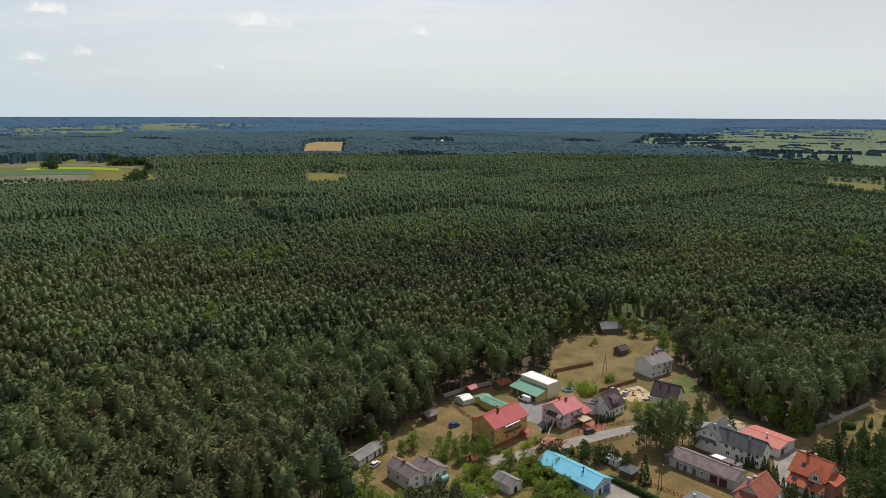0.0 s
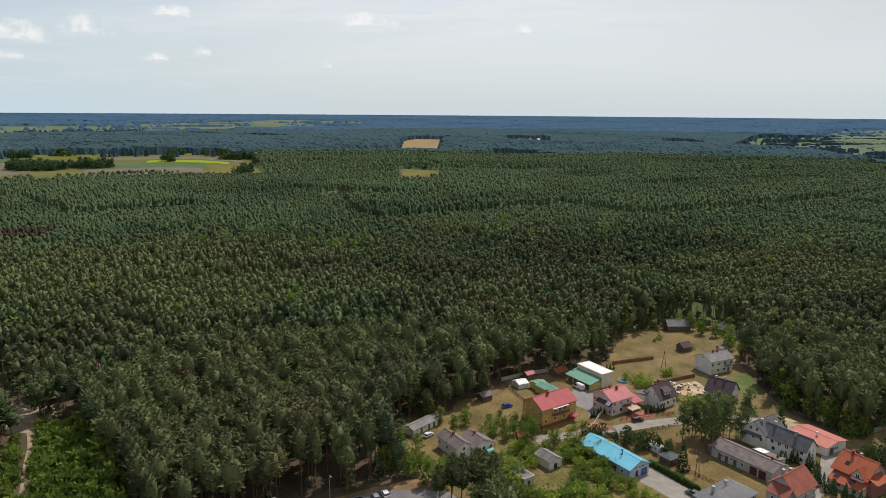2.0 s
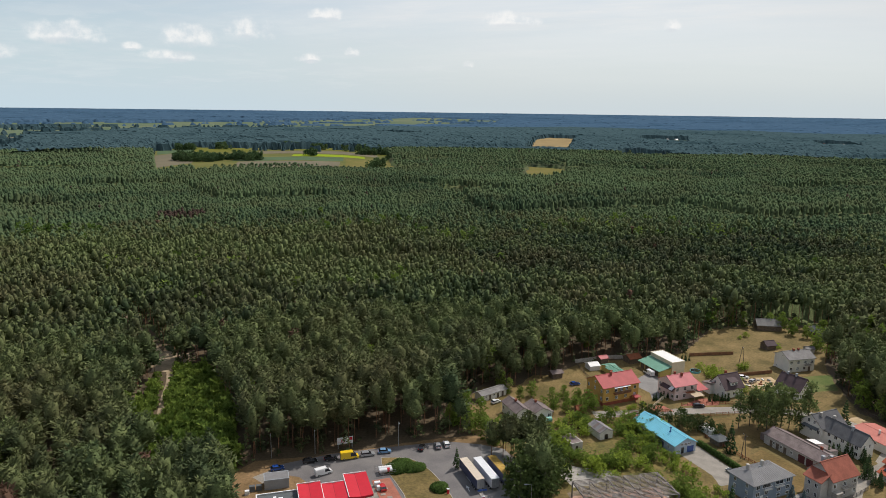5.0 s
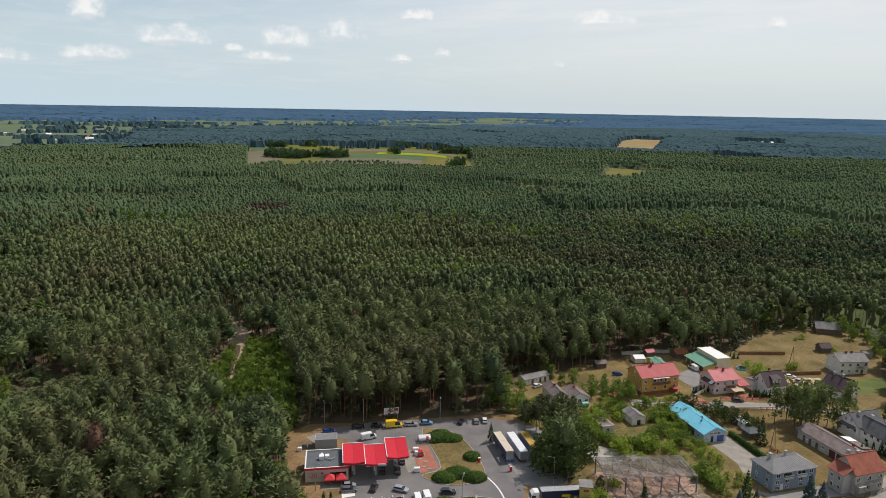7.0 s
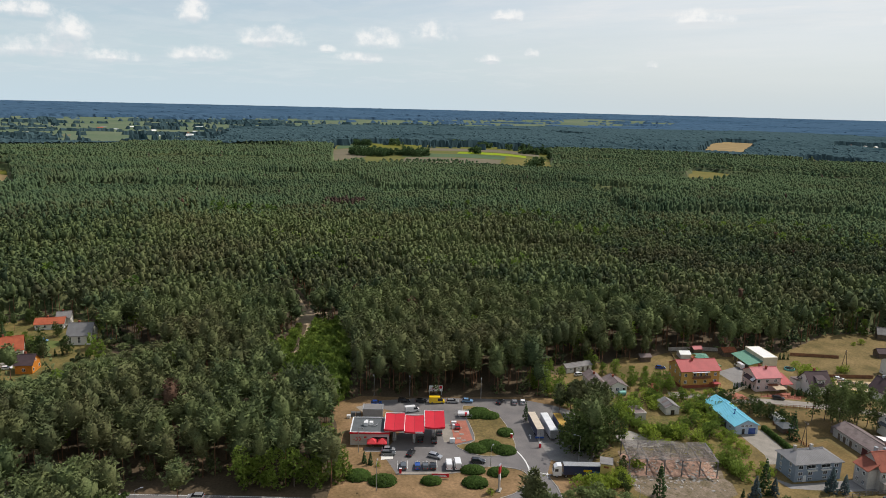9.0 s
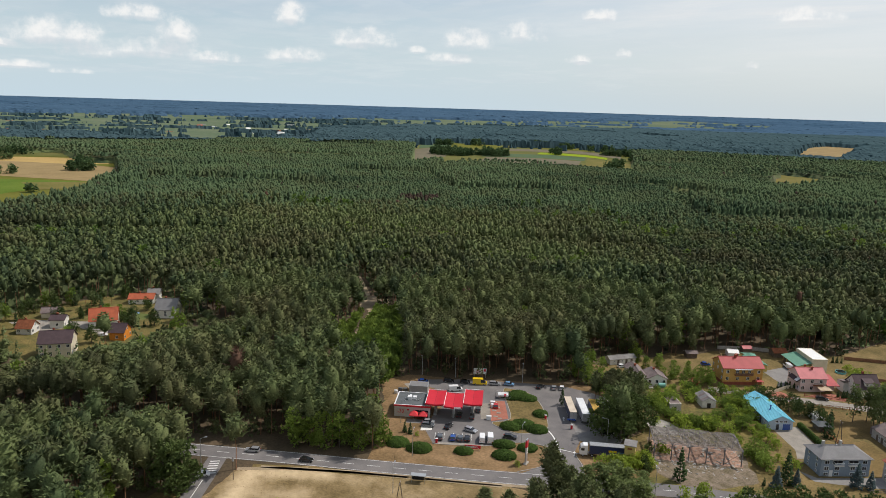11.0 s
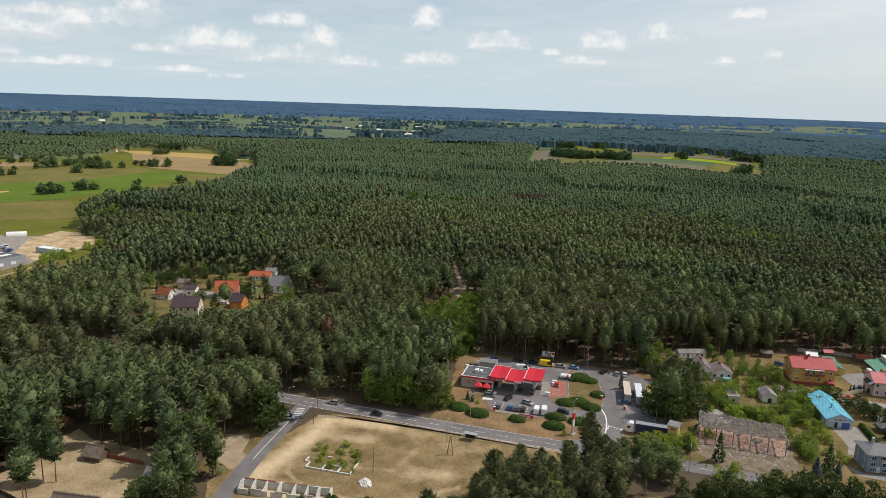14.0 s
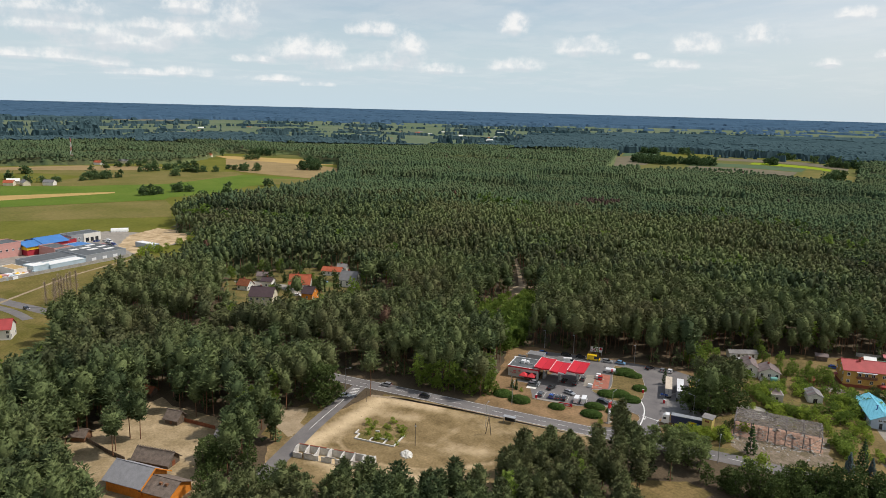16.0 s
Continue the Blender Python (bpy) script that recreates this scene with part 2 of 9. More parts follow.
# aerial haze on the horizon woods, painted as a blue base colour
HAZE_BLUE_LEAF = foliage("horizon woods tinted haze blue", (0.034, 0.074, 0.122), (0.062, 0.114, 0.176), (0.06, 0.07, 0.07), 0.1, relief=0)
BUSH_LEAF = foliage("dark bush leaves", (0.026, 0.052, 0.017), (0.085, 0.118, 0.036), (0.1, 0.12, 0.03), 0.2)
SPRUCE = foliage("spruce needles", (0.020, 0.042, 0.016), (0.05, 0.085, 0.03), (0.1, 0.12, 0.1))
BLUE_SPRUCE = foliage("blue spruce needles", (0.040, 0.064, 0.062), (0.085, 0.120, 0.122), (0.1, 0.12, 0.1))
HEDGE = foliage("clipped juniper", (0.022, 0.046, 0.010), (0.055, 0.095, 0.02), (0.1, 0.12, 0.03))
BIRCH_LEAF = foliage("birch leaves", (0.070, 0.105, 0.038), (0.185, 0.230, 0.085), (0.19, 0.17, 0.03), 0.35)
FIELD_LEAF = foliage("field tree leaves", (0.044, 0.084, 0.036), (0.120, 0.178, 0.072), (0.19, 0.17, 0.03), 0.3)
BRIGHT_LEAF = foliage("fresh yellow-green leaves", (0.115, 0.180, 0.028), (0.330, 0.410, 0.070), (0.19, 0.17, 0.03), 0.5)
BARE = material("bare twigs", (0.30, 0.235, 0.18), 0.9, 0.25, 2.0)
BARK = material("pine bark", (0.16, 0.085, 0.05), 0.9, 0.35, 0.9, 5, tone=(0.26, 0.13, 0.07))
BARK_GREY = material("grey bark", (0.12, 0.10, 0.08), 0.9, 0.3, 1.5)
GROUND = material("forest floor", (0.058, 0.045, 0.026), 0.95, 0.35, 0.05, 1.3, 0.05, tone=(0.110, 0.078, 0.046))
VERGE = material("trodden dry verge", (0.148, 0.096, 0.042), 0.95, 0.34, 0.10, 1.1, 0.07, tone=(0.272, 0.172, 0.088))
YARD_SAND = material("trodden yard sand", (0.43, 0.33, 0.20), 0.95, 0.24, 0.12, 1.2, 0.05, tone=(0.22, 0.165, 0.085))
DRY = material("dry grass", (0.098, 0.077, 0.023), 0.95, 0.36, 0.09, 1.1, 0.08, tone=(0.214, 0.150, 0.061))
MOWN = material("mown hay meadow", (0.118, 0.083, 0.026), 0.95, 0.30, 0.14, 1.4, 0.06, tone=(0.205, 0.135, 0.052))
LAWN = material("green lawn", (0.075, 0.11, 0.024), 0.95, 0.3, 0.12, 2.0, 0.05, tone=(0.14, 0.15, 0.045))
WEEDS = material("weedy waste ground", (0.076, 0.076, 0.019), 0.95, 0.42, 0.16, 1.2, 0.08, tone=(0.185, 0.138, 0.045))
LOT_GRASS = material("worn dry grass", (0.138, 0.090, 0.040), 0.95, 0.36, 0.11, 1.3, 0.08, tone=(0.35, 0.245, 0.126))
SAND = material("bare sand", (0.56, 0.425, 0.265), 0.95, 0.22, 0.15, 1.2, 0.05, tone=(0.29, 0.205, 0.100))
TRACK = material("sandy track", (0.36, 0.285, 0.19), 0.95, 0.18, 0.2, 2.0, 0.03, tone=(0.25, 0.19, 0.115))
ASPHALT = material("worn asphalt", (0.128, 0.120, 0.120), 0.85, 0.14, 0.12, 3.0, 0.006, tone=(0.185, 0.172, 0.164))
PAVING = material("concrete paving", (0.22, 0.20, 0.17), 0.9, 0.15, 0.25, 2.5, 0.01, tone=(0.31, 0.28, 0.24))
PAVE_RED = material("red paving blocks", (0.33, 0.125, 0.085), 0.9, 0.15, 0.4, 3.0, 0.01)
PAVE_GREY = material("grey paving blocks", (0.22, 0.21, 0.20), 0.9, 0.14, 0.3, 3.0, 0.01)
CONCRETE = material("weathered concrete", (0.33, 0.31, 0.28), 0.9, 0.2, 0.5, 3.0, 0.01)
RUBBLE = material("broken slab", (0.235, 0.185, 0.140), 0.95, 0.42, 0.35, 1.9, 0.06, tone=(0.105, 0.085, 0.045))
BRICK_RUBBLE = material("crushed brick and plaster", (0.47, 0.30, 0.225), 0.95, 0.36, 0.45, 2.4, 0.06, tone=(0.20, 0.125, 0.085))
GREY_BOARD = material("weathered grey boards", (0.21, 0.185, 0.165), 0.9, 0.35, 0.8, 5.0, 0.01)
PAINT = material("road marking paint", (0.66, 0.66, 0.64), 0.7, 0.12, 1.0, 6)
STEEL = material("galvanised steel", (0.42, 0.43, 0.44), 0.45, 0.12, 1.5, 5, metal=0.6)
RUST = material("rusty steel", (0.13, 0.122, 0.122), 0.8, 0.3, 0.8, 5, tone=(0.21, 0.195, 0.19))
WOOD = material("weathered timber", (0.13, 0.10, 0.075), 0.9, 0.3, 1.0, 6)
WOOD_RED = material("red-brown timber", (0.22, 0.075, 0.035), 0.85, 0.25, 1.0, 6)
ORANGE_WOOD = material("orange stained timber", (0.62, 0.22, 0.03), 0.7, 0.12, 1.0, 6)
WHITE = material("white render", (0.68, 0.66, 0.61), 0.9, 0.06, 0.4, 4)
CREAM = material("cream render", (0.62, 0.56, 0.42), 0.9, 0.07, 0.4, 4)
ROSE_WALL = material("rose white render", (0.62, 0.50, 0.48), 0.9, 0.06, 0.4, 4)
MAROON = material("dark maroon boards", (0.10, 0.030, 0.030), 0.8, 0.15, 1.0, 6)
OCHRE = material("ochre brick", (0.50, 0.30, 0.085), 0.9, 0.10, 0.6, 6)
YELLOW = material("yellow render", (0.52, 0.40, 0.13), 0.9, 0.08, 0.5, 4)
BLUE_WALL = material("pale blue render", (0.40, 0.47, 0.56), 0.9, 0.06, 0.5, 4)
GREYBLUE = material("blue-grey render", (0.235, 0.285, 0.345), 0.9, 0.07, 0.5, 4)
GREY_WALL = material("grey render", (0.42, 0.40, 0.37), 0.9, 0.12, 0.5, 4)
PLINTH = material("dark red brick", (0.26, 0.075, 0.045), 0.9, 0.15, 0.8, 8)
RED_ROOF = material("red sheet roof", (0.37, 0.062, 0.062), 0.62, 0.10, 0.3, 4)
PINK_ROOF = material("faded red sheet roof", (0.47, 0.145, 0.15), 0.65, 0.10, 0.3, 4)
SALMON_ROOF = material("orange-red sheet roof", (0.46, 0.150, 0.115), 0.7, 0.10, 0.3, 4)
TILE_ROOF = material("orange clay roof tiles", (0.37, 0.095, 0.045), 0.8, 0.14, 0.5, 7, 0.02)
BRICK_ROOF = material("red-brown roof tiles", (0.27, 0.085, 0.055), 0.8, 0.16, 0.5, 7, 0.02)
BROWN_ROOF = material("dark brown roof", (0.070, 0.046, 0.050), 0.75, 0.14, 0.5, 6)
GREY_ROOF = material("grey asbestos sheet roof", (0.245, 0.235, 0.225), 0.85, 0.16, 0.4, 5, tone=(0.17, 0.16, 0.155))
SLATE_ROOF = material("dark grey sheet roof", (0.125, 0.125, 0.13), 0.75, 0.16, 0.4, 5, tone=(0.085, 0.085, 0.09))
SHEET_ROOF = material("pale grey sheet roof", (0.19, 0.187, 0.188), 0.7, 0.10, 0.4, 4)
OLD_ROOF = material("old brown-grey roof sheets", (0.135, 0.106, 0.102), 0.9, 0.22, 0.5, 5, tone=(0.21, 0.168, 0.158))
BLUE_ROOF = material("bright blue sheet roof", (0.20, 0.55, 0.68), 0.45, 0.06, 0.3, 4)
GREEN_ROOF = material("green sheet roof", (0.14, 0.30, 0.22), 0.55, 0.10, 0.4, 4)
WHITE_ROOF = material("white membrane roof", (0.74, 0.74, 0.72), 0.6, 0.05, 0.3, 3)
DARK_ROOF = material("dark bitumen roof", (0.10, 0.11, 0.115), 0.85, 0.14, 0.3, 4)
SHINGLE = material("wooden shingles", (0.17, 0.135, 0.11), 0.9, 0.25, 0.8, 6, 0.03)
RED = material("signal red panels", (0.52, 0.020, 0.034), 0.45, 0.05, 0.5, 3)
RED_CLOTH = material("red parasol cloth", (0.62, 0.05, 0.06), 0.8, 0.06, 1.0, 4)
WHITE_METAL = material("white sheet metal", (0.72, 0.73, 0.74), 0.45, 0.04, 0.6, 4)
GREY_METAL = material("grey sheet metal", (0.30, 0.32, 0.34), 0.5, 0.07, 0.6, 4)
RUBBER = material("tyre rubber", (0.02, 0.02, 0.02), 0.85, 0.1, 3)
PLASTER = material("bare plaster wall", (0.58, 0.56, 0.52), 0.9, 0.16, 0.6, 4)
FIELD_GREEN = material("green crop", (0.085, 0.14, 0.022), 0.95, 0.12, 0.02, 0.3, tone=(0.12, 0.165, 0.03), spec=0.02)
FIELD_PALE = material("pale meadow", (0.105, 0.115, 0.034), 0.95, 0.14, 0.015, 0.25, tone=(0.15, 0.14, 0.05), spec=0.02)
# meadow green greyed and paled: haze painted in for far ground
HAZED_MEADOW = material("meadow paled with haze", (0.092, 0.132, 0.078), 0.95, 0.16, 0.006, 0.1, tone=(0.140, 0.164, 0.104), spec=0.02)
FIELD_OLIVE = material("olive pasture", (0.108, 0.116, 0.022), 0.95, 0.14, 0.02, 0.3, tone=(0.150, 0.146, 0.032), spec=0.02)
FIELD_DRY = material("dry pasture", (0.125, 0.122, 0.034), 0.95, 0.16, 0.02, 0.3, tone=(0.185, 0.155, 0.058), spec=0.02)
# stubble and crop for far fields, with haze in the base colour
HAZED_STUBBLE = material("stubble paled with haze", (0.155, 0.137, 0.095), 0.95, 0.12, 0.01, 0.1, spec=0.02)
HAZED_CROP = material("crop paled with haze", (0.085, 0.128, 0.068), 0.95, 0.12, 0.01, 0.1, spec=0.02)
PASTURE = material("rough dry pasture", (0.105, 0.098, 0.026), 0.95, 0.3, 0.05, 0.9, 0.06, tone=(0.190, 0.148, 0.056), spec=0.02)
FIELD_WHEAT = material("ripe grain", (0.40, 0.28, 0.11), 0.95, 0.10, 0.02, 0.3, spec=0.02)
FIELD_TAN = material("stubble", (0.27, 0.20, 0.10), 0.95, 0.12, 0.02, 0.3, spec=0.02)
FIELD_LIME = material("flowering mustard", (0.22, 0.29, 0.02), 0.95, 0.10, 0.02, 0.3, spec=0.02)


def glossy(name, col, rough=0.25, metal=0.0):
    m = material(name, col, rough, 0.03, 0.7, 3, metal=metal, spec=0.5)
    m.node_tree.nodes["Principled BSDF"].inputs["Coat Weight"].default_value = 0.5
    return m


GLASS = glossy("dark window glass", (0.018, 0.022, 0.028), 0.06)
CAR_COLOURS = dict(black=glossy("black car paint", (0.012, 0.012, 0.014)), silver=glossy("silver car paint", (0.42, 0.43, 0.45), 0.3, 0.5),
                   white=glossy("white car paint", (0.75, 0.75, 0.75)), blue=glossy("blue car paint", (0.02, 0.07, 0.28)),
                   red=glossy("red car paint", (0.45, 0.02, 0.02)), grey=glossy("grey car paint", (0.09, 0.10, 0.11)),
                   yellow=glossy("yellow van paint", (0.75, 0.50, 0.02)), navy=glossy("navy tarpaulin", (0.02, 0.03, 0.09), 0.5),
                   sky=glossy("light blue car paint", (0.16, 0.30, 0.48)))

# ---- mesh helpers ----


class Mesh:
    """Collects simple solids into one mesh."""

    def __init__(self):
        self.v, self.f = [], []

    def add(self, verts, faces):
        n = len(self.v)
        self.v += [tuple(p) for p in verts]
        self.f += [tuple(n + i for i in face) for face in faces]
        return self

    def box(self, x0, y0, z0, x1, y1, z1, m=None, bevel=0.0):
        b = bevel
        if b:
            ring = [(x0 + b, y0), (x1 - b, y0), (x1, y0 + b), (x1, y1 - b), (x1 - b, y1), (x0 + b, y1), (x0, y1 - b), (x0, y0 + b)]
            cx, cy = (x0 + x1) / 2, (y0 + y1) / 2
            sx, sy = 1 - b / abs(x1 - x0) * 2, 1 - b / abs(y1 - y0) * 2
            vs = [(x, y, z0) for x, y in ring] + [(x, y, z1 - b) for x, y in ring] + [(cx + (x - cx) * sx, cy + (y - cy) * sy, z1) for x, y in ring]
            fs = [tuple(range(7, -1, -1)), tuple(range(16, 24))]
            for k in (0, 8):
                fs += [(k + i, k + (i + 1) % 8, k + 8 + (i + 1) % 8, k + 8 + i) for i in range(8)]
        else:
            vs = [(x0, y0, z0), (x1, y0, z0), (x1, y1, z0), (x0, y1, z0), (x0, y0, z1), (x1, y0, z1), (x1, y1, z1), (x0, y1, z1)]
            fs = [(3, 2, 1, 0), (4, 5, 6, 7), (0, 1, 5, 4), (1, 2, 6, 5), (2, 3, 7, 6), (3, 0, 4, 7)]
        if m is not None:
            vs = [m @ Vector(p) for p in vs]
        return self.add(vs, fs)

    def tube(self, a, b, r0, r1=None, n=6):
        a, b = Vector(a), Vector(b)
        r1 = r0 if r1 is None else r1
        q = (b - a).to_track_quat("Z", "Y")
        vs = [a + q @ Vector((r0 * math.cos(i * math.tau / n), r0 * math.sin(i * math.tau / n), 0)) for i in range(n)]
        vs += [b + q @ Vector((r1 * math.cos(i * math.tau / n), r1 * math.sin(i * math.tau / n), 0)) for i in range(n)]
        return self.add(vs, [(i, (i + 1) % n, n + (i + 1) % n, n + i) for i in range(n)] + [tuple(range(n - 1, -1, -1)), tuple(range(n, 2 * n))])

    def slab(self, corners, thick):
        """A sheet through the corners, in order, with its thickness below."""
        n = len(corners)
        c = [Vector(p) for p in corners]
        vs = c + [p - Vector((0, 0, thick)) for p in c]
        return self.add(vs, [tuple(range(n)), tuple(range(2 * n - 1, n - 1, -1))] + [(i, n + i, n + (i + 1) % n, (i + 1) % n) for i in range(n)])

    def profile(self, pts, y0, y1):
        """A side outline (x, z), drawn out from y0 to y1."""
        n = len(pts)
        vs = [(x, y0, z) for x, z in pts] + [(x, y1, z) for x, z in pts]
        return self.add(vs, [tuple(range(n)), tuple(range(2 * n - 1, n - 1, -1))] + [(i, n + i, n + (i + 1) % n, (i + 1) % n) for i in range(n)])

    def data(self, name, mat):
        me = bpy.data.meshes.new(name)
        me.from_pydata(self.v, [], self.f)
        bm = bmesh.new()
        bm.from_mesh(me)
        bmesh.ops.recalc_face_normals(bm, faces=bm.faces)
        bm.to_mesh(me)
        bm.free()
        me.materials.append(mat)
        return me


def part(name, mesh, mat, parent=None, label="", m=None):
    ob = new(name, mesh.data(name, mat) if isinstance(mesh, Mesh) else mesh)
    if parent is not None:
        ob.parent = parent
    if m is not None:
        ob.matrix_local = m
    if label:
        tagged(ob, label)
    return ob


def thing(name, m, label, category, group="", kind=""):
    ob = new(name)
    ob.empty_display_size = 0.5
    ob.matrix_local = m
    return tagged(ob, label, category, group, kind)


def raw_mesh(name, verts, tris, mat, tint=None, flat=False):
    """A large triangle mesh straight from arrays."""
    me = bpy.data.meshes.new(name)
    verts, tris = np.asarray(verts, np.float32), np.asarray(tris, np.int32)
    me.vertices.add(len(verts))
    me.vertices.foreach_set("co", verts.ravel())
    me.loops.add(tris.size)
    me.loops.foreach_set("vertex_index", tris.ravel())
    me.polygons.add(len(tris))
    me.polygons.foreach_set("loop_start", np.arange(0, tris.size, 3, dtype=np.int32))
    if tint is not None:
        me.attributes.new("tint", "FLOAT", "POINT").data.foreach_set("value", np.asarray(tint, np.float32))
    me.update(calc_edges=True)
    if flat:
        me.shade_flat()
    me.materials.append(mat)
    return me


def inside(p, poly):
    """Which of the points p (n, 2) lie in the polygon."""
    poly = np.asarray(poly, float)
    x, y = p[:, 0], p[:, 1]
    hit = np.zeros(len(p), bool)
    for (x0, y0), (x1, y1) in zip(poly, np.roll(poly, -1, 0)):
        if y0 == y1:
            continue
        hit ^= ((y0 > y) != (y1 > y)) & (x < (x1 - x0) * (y - y0) / (y1 - y0) + x0)
    return hit


def near_line(p, line, wide):
    d = np.full(len(p), 1e9)
    for a, b in zip(line[:-1], line[1:]):
        a, b = np.array(a, float), np.array(b, float)
        k = np.clip(((p - a) @ (b - a)) / ((b - a) @ (b - a)), 0, 1)
        d = np.minimum(d, np.hypot(*(p - (a + k[:, None] * (b - a))).T))
    return d < wide


# ---- ground ----
MIDDLE = np.array((80.0, -40.0))


def rise(x, y):
    """The land is flat near by and lifts towards the horizon."""
    d = np.hypot(np.asarray(x) - MIDDLE[0], np.asarray(y) - MIDDLE[1])
    return 84.0 * np.clip((d - 2400) / 2500, 0, None) ** 1.3


def ground_sheet():
    rings = np.concatenate([np.linspace(0, 400, 21)[1:], np.geomspace(430, 4900, 60)])
    n = 192
    a = np.arange(n) * math.tau / n
    vs = [(MIDDLE[0], MIDDLE[1], 0.0)]
    for r in rings:
        x, y = MIDDLE[0] + r * np.cos(a), MIDDLE[1] + r * np.sin(a)
        vs += list(zip(x, y, rise(x, y)))
    fs = [(0, 1 + i, 1 + (i + 1) % n) for i in range(n)]
    for k in range(len(rings) - 1):
        b = 1 + k * n
        fs += [(b + i, b + n + i, b + n + (i + 1) % n, b + (i + 1) % n) for i in range(n)]
    me = bpy.data.meshes.new("ground")
    me.from_pydata([tuple(map(float, v)) for v in vs], [], fs)
    me.materials.append(GROUND)
    tagged(new("ground", me), "brown sandy forest floor with needle litter", "ground", kind="structure")


ground_sheet()


def patch(name, pts, z, mat, label, category="ground", jag=0.6, step=3.0, kind="structure"):
    """A flat piece of ground with an uneven edge, a hand's width over the sheet below."""
    out = []
    n = len(pts)
    for i in range(n):
        a, b = Vector(pts[i]), Vector(pts[(i + 1) % n])
        k = max(1, int((b - a).length / step)) if jag else 1
        side = Vector((-(b - a).y, (b - a).x)).normalized()
        for j in range(k):
            p = a.lerp(b, j / k)
            w = noise.noise(Vector((p.x * 0.35, p.y * 0.35, z * 50))) + 0.6 * noise.noise(Vector((p.x * 1.3, p.y * 1.3, 3)))
            p = p + side * jag * 1.6 * w if jag else p
            out.append((p.x, p.y, z + float(rise(p.x, p.y))))
    me = bpy.data.meshes.new(name)
    me.from_pydata(out, [], [tuple(range(len(out)))])
    bm = bmesh.new()
    bm.from_mesh(me)
    bmesh.ops.recalc_face_normals(bm, faces=bm.faces)
    if bm.faces[0:1] and bm.faces[:][0].normal.z < 0:
        bmesh.ops.reverse_faces(bm, faces=bm.faces)
    bm.to_mesh(me)
    bm.free()
    me.materials.append(mat)
    return tagged(new(name, me), label, category, kind=kind)


def ribbon(pts, width, z, offset=0.0):
    """A strip along a line, moved sideways by offset (to the left)."""
    p = [Vector(q) for q in pts]
    left, right = [], []
    for i, q in enumerate(p):
        d = (p[min(i + 1, len(p) - 1)] - p[max(i - 1, 0)]).normalized()
        s = Vector((-d.y, d.x))
        left.append(q + s * (offset + width / 2))
        right.append(q + s * (offset - width / 2))
    return left, right


def strip(name, pts, width, z, mat, label, category="road", offset=0.0, thick=0.0, parent=None):
    left, right = ribbon(pts, width, z, offset)
    m = Mesh()
    n = len(pts)
    if thick:
        for i in range(n - 1):
            m.slab([(*left[i], z), (*right[i], z), (*right[i + 1], z), (*left[i + 1], z)], thick)
        ob = part(name, m, mat, parent)
    else:
        me = bpy.data.meshes.new(name)
        me.from_pydata([(*q, z) for q in left] + [(*q, z) for q in right], [], [(n + i, n + i + 1, i + 1, i) for i in range(n - 1)])
        me.materials.append(mat)
        ob = new(name, me)
        if parent is not None:
            ob.parent = parent
    if parent is None:
        tagged(ob, label, category, kind="structure")
    return ob


def curve_pts(pts, k=6):
    """Smooth a line through the points."""
    p = [Vector(q) for q in pts]
    out = []
    for i in range(len(p) - 1):
        a, b, c, d = p[max(i - 1, 0)], p[i], p[i + 1], p[min(i + 2, len(p) - 1)]
        for j in range(k):
            t = j / k
            out.append(0.5 * (2 * b + (c - a) * t + (2 * a - 5 * b + 4 * c - d) * t * t + (3 * b - a - 3 * c + d) * t ** 3))
    return out + [p[-1]]


def dashes(name, line, width, z, on, off, parent, offset=0.0, start=0.0):
    """Painted dashes along a line, one strip each."""
    p = [Vector(q) for q in line]
    s, acc = [0.0], 0.0
    for a, b in zip(p[:-1], p[1:]):
        acc += (b - a).length
        s.append(acc)

    def at(d):
        for i in range(len(p) - 1):
            if d <= s[i + 1]:
                return p[i].lerp(p[i + 1], (d - s[i]) / (s[i + 1] - s[i]))
        return p[-1]
    d = start
    while d + on < acc:
        k = max(2, int(on / 6) + 1)
        strip(name, [at(d + on * j / (k - 1)) for j in range(k)], width, z, PAINT, "", offset=offset, parent=parent)
        d += on + off


# outlines of the open places in the woods
VILLAGE = [(-24, 197), (-31, 204), (-29, 214), (-17, 221), (-13, 234), (-4, 238), (3, 254), (13, 263), (30, 270), (46, 286), (55, 312), (59, 329),
           (75, 341), (88, 350), (114, 352), (119, 330), (107, 297), (106, 280), (107, 264), (110, 240), (118, 229), (128, 221), (134, 228), (152, 240),
           (165, 250), (178, 258), (215, 250), (190, 190), (135, 160), (100, 140), (60, 126), (32, 117), (20, 112), (10, 122), (13, 150), (6, 156), (-8, 165), (-25, 176), (-34, 194)]
STATION = [(-84, 118), (-80, 131), (-64, 140), (-33, 164), (-17, 174), (-8, 166), (0, 153), (5, 140), (14, 128), (20, 112), (0, 96), (-42, 70), (-47, 80), (-52, 86), (-62, 97), (-72, 108)]
LOT = [(-66, 39), (-57, 52), (-25, 73), (-6, 86), (6, 90), (16, 82), (9, 72), (6, 60), (7, 49), (13, 38), (20, 28), (14, 19), (9, 9), (-5, 2), (-20, -8), (-34, -12), (-46, -7)]
OLD_YARD = [(-24, 176), (-12, 164), (-14, 156), (0, 147), (14, 150), (18, 168), (18, 182), (8, 200), (-12, 208), (-28, 196)]
SHELL_FRONT = [(-36, -12), (-22, -8), (-6, 1), (2, -6), (-8, -18), (-26, -18)]
HALL_FRONT = [(-27, -60), (-12, -60), (-11, -47), (-24, -47)]
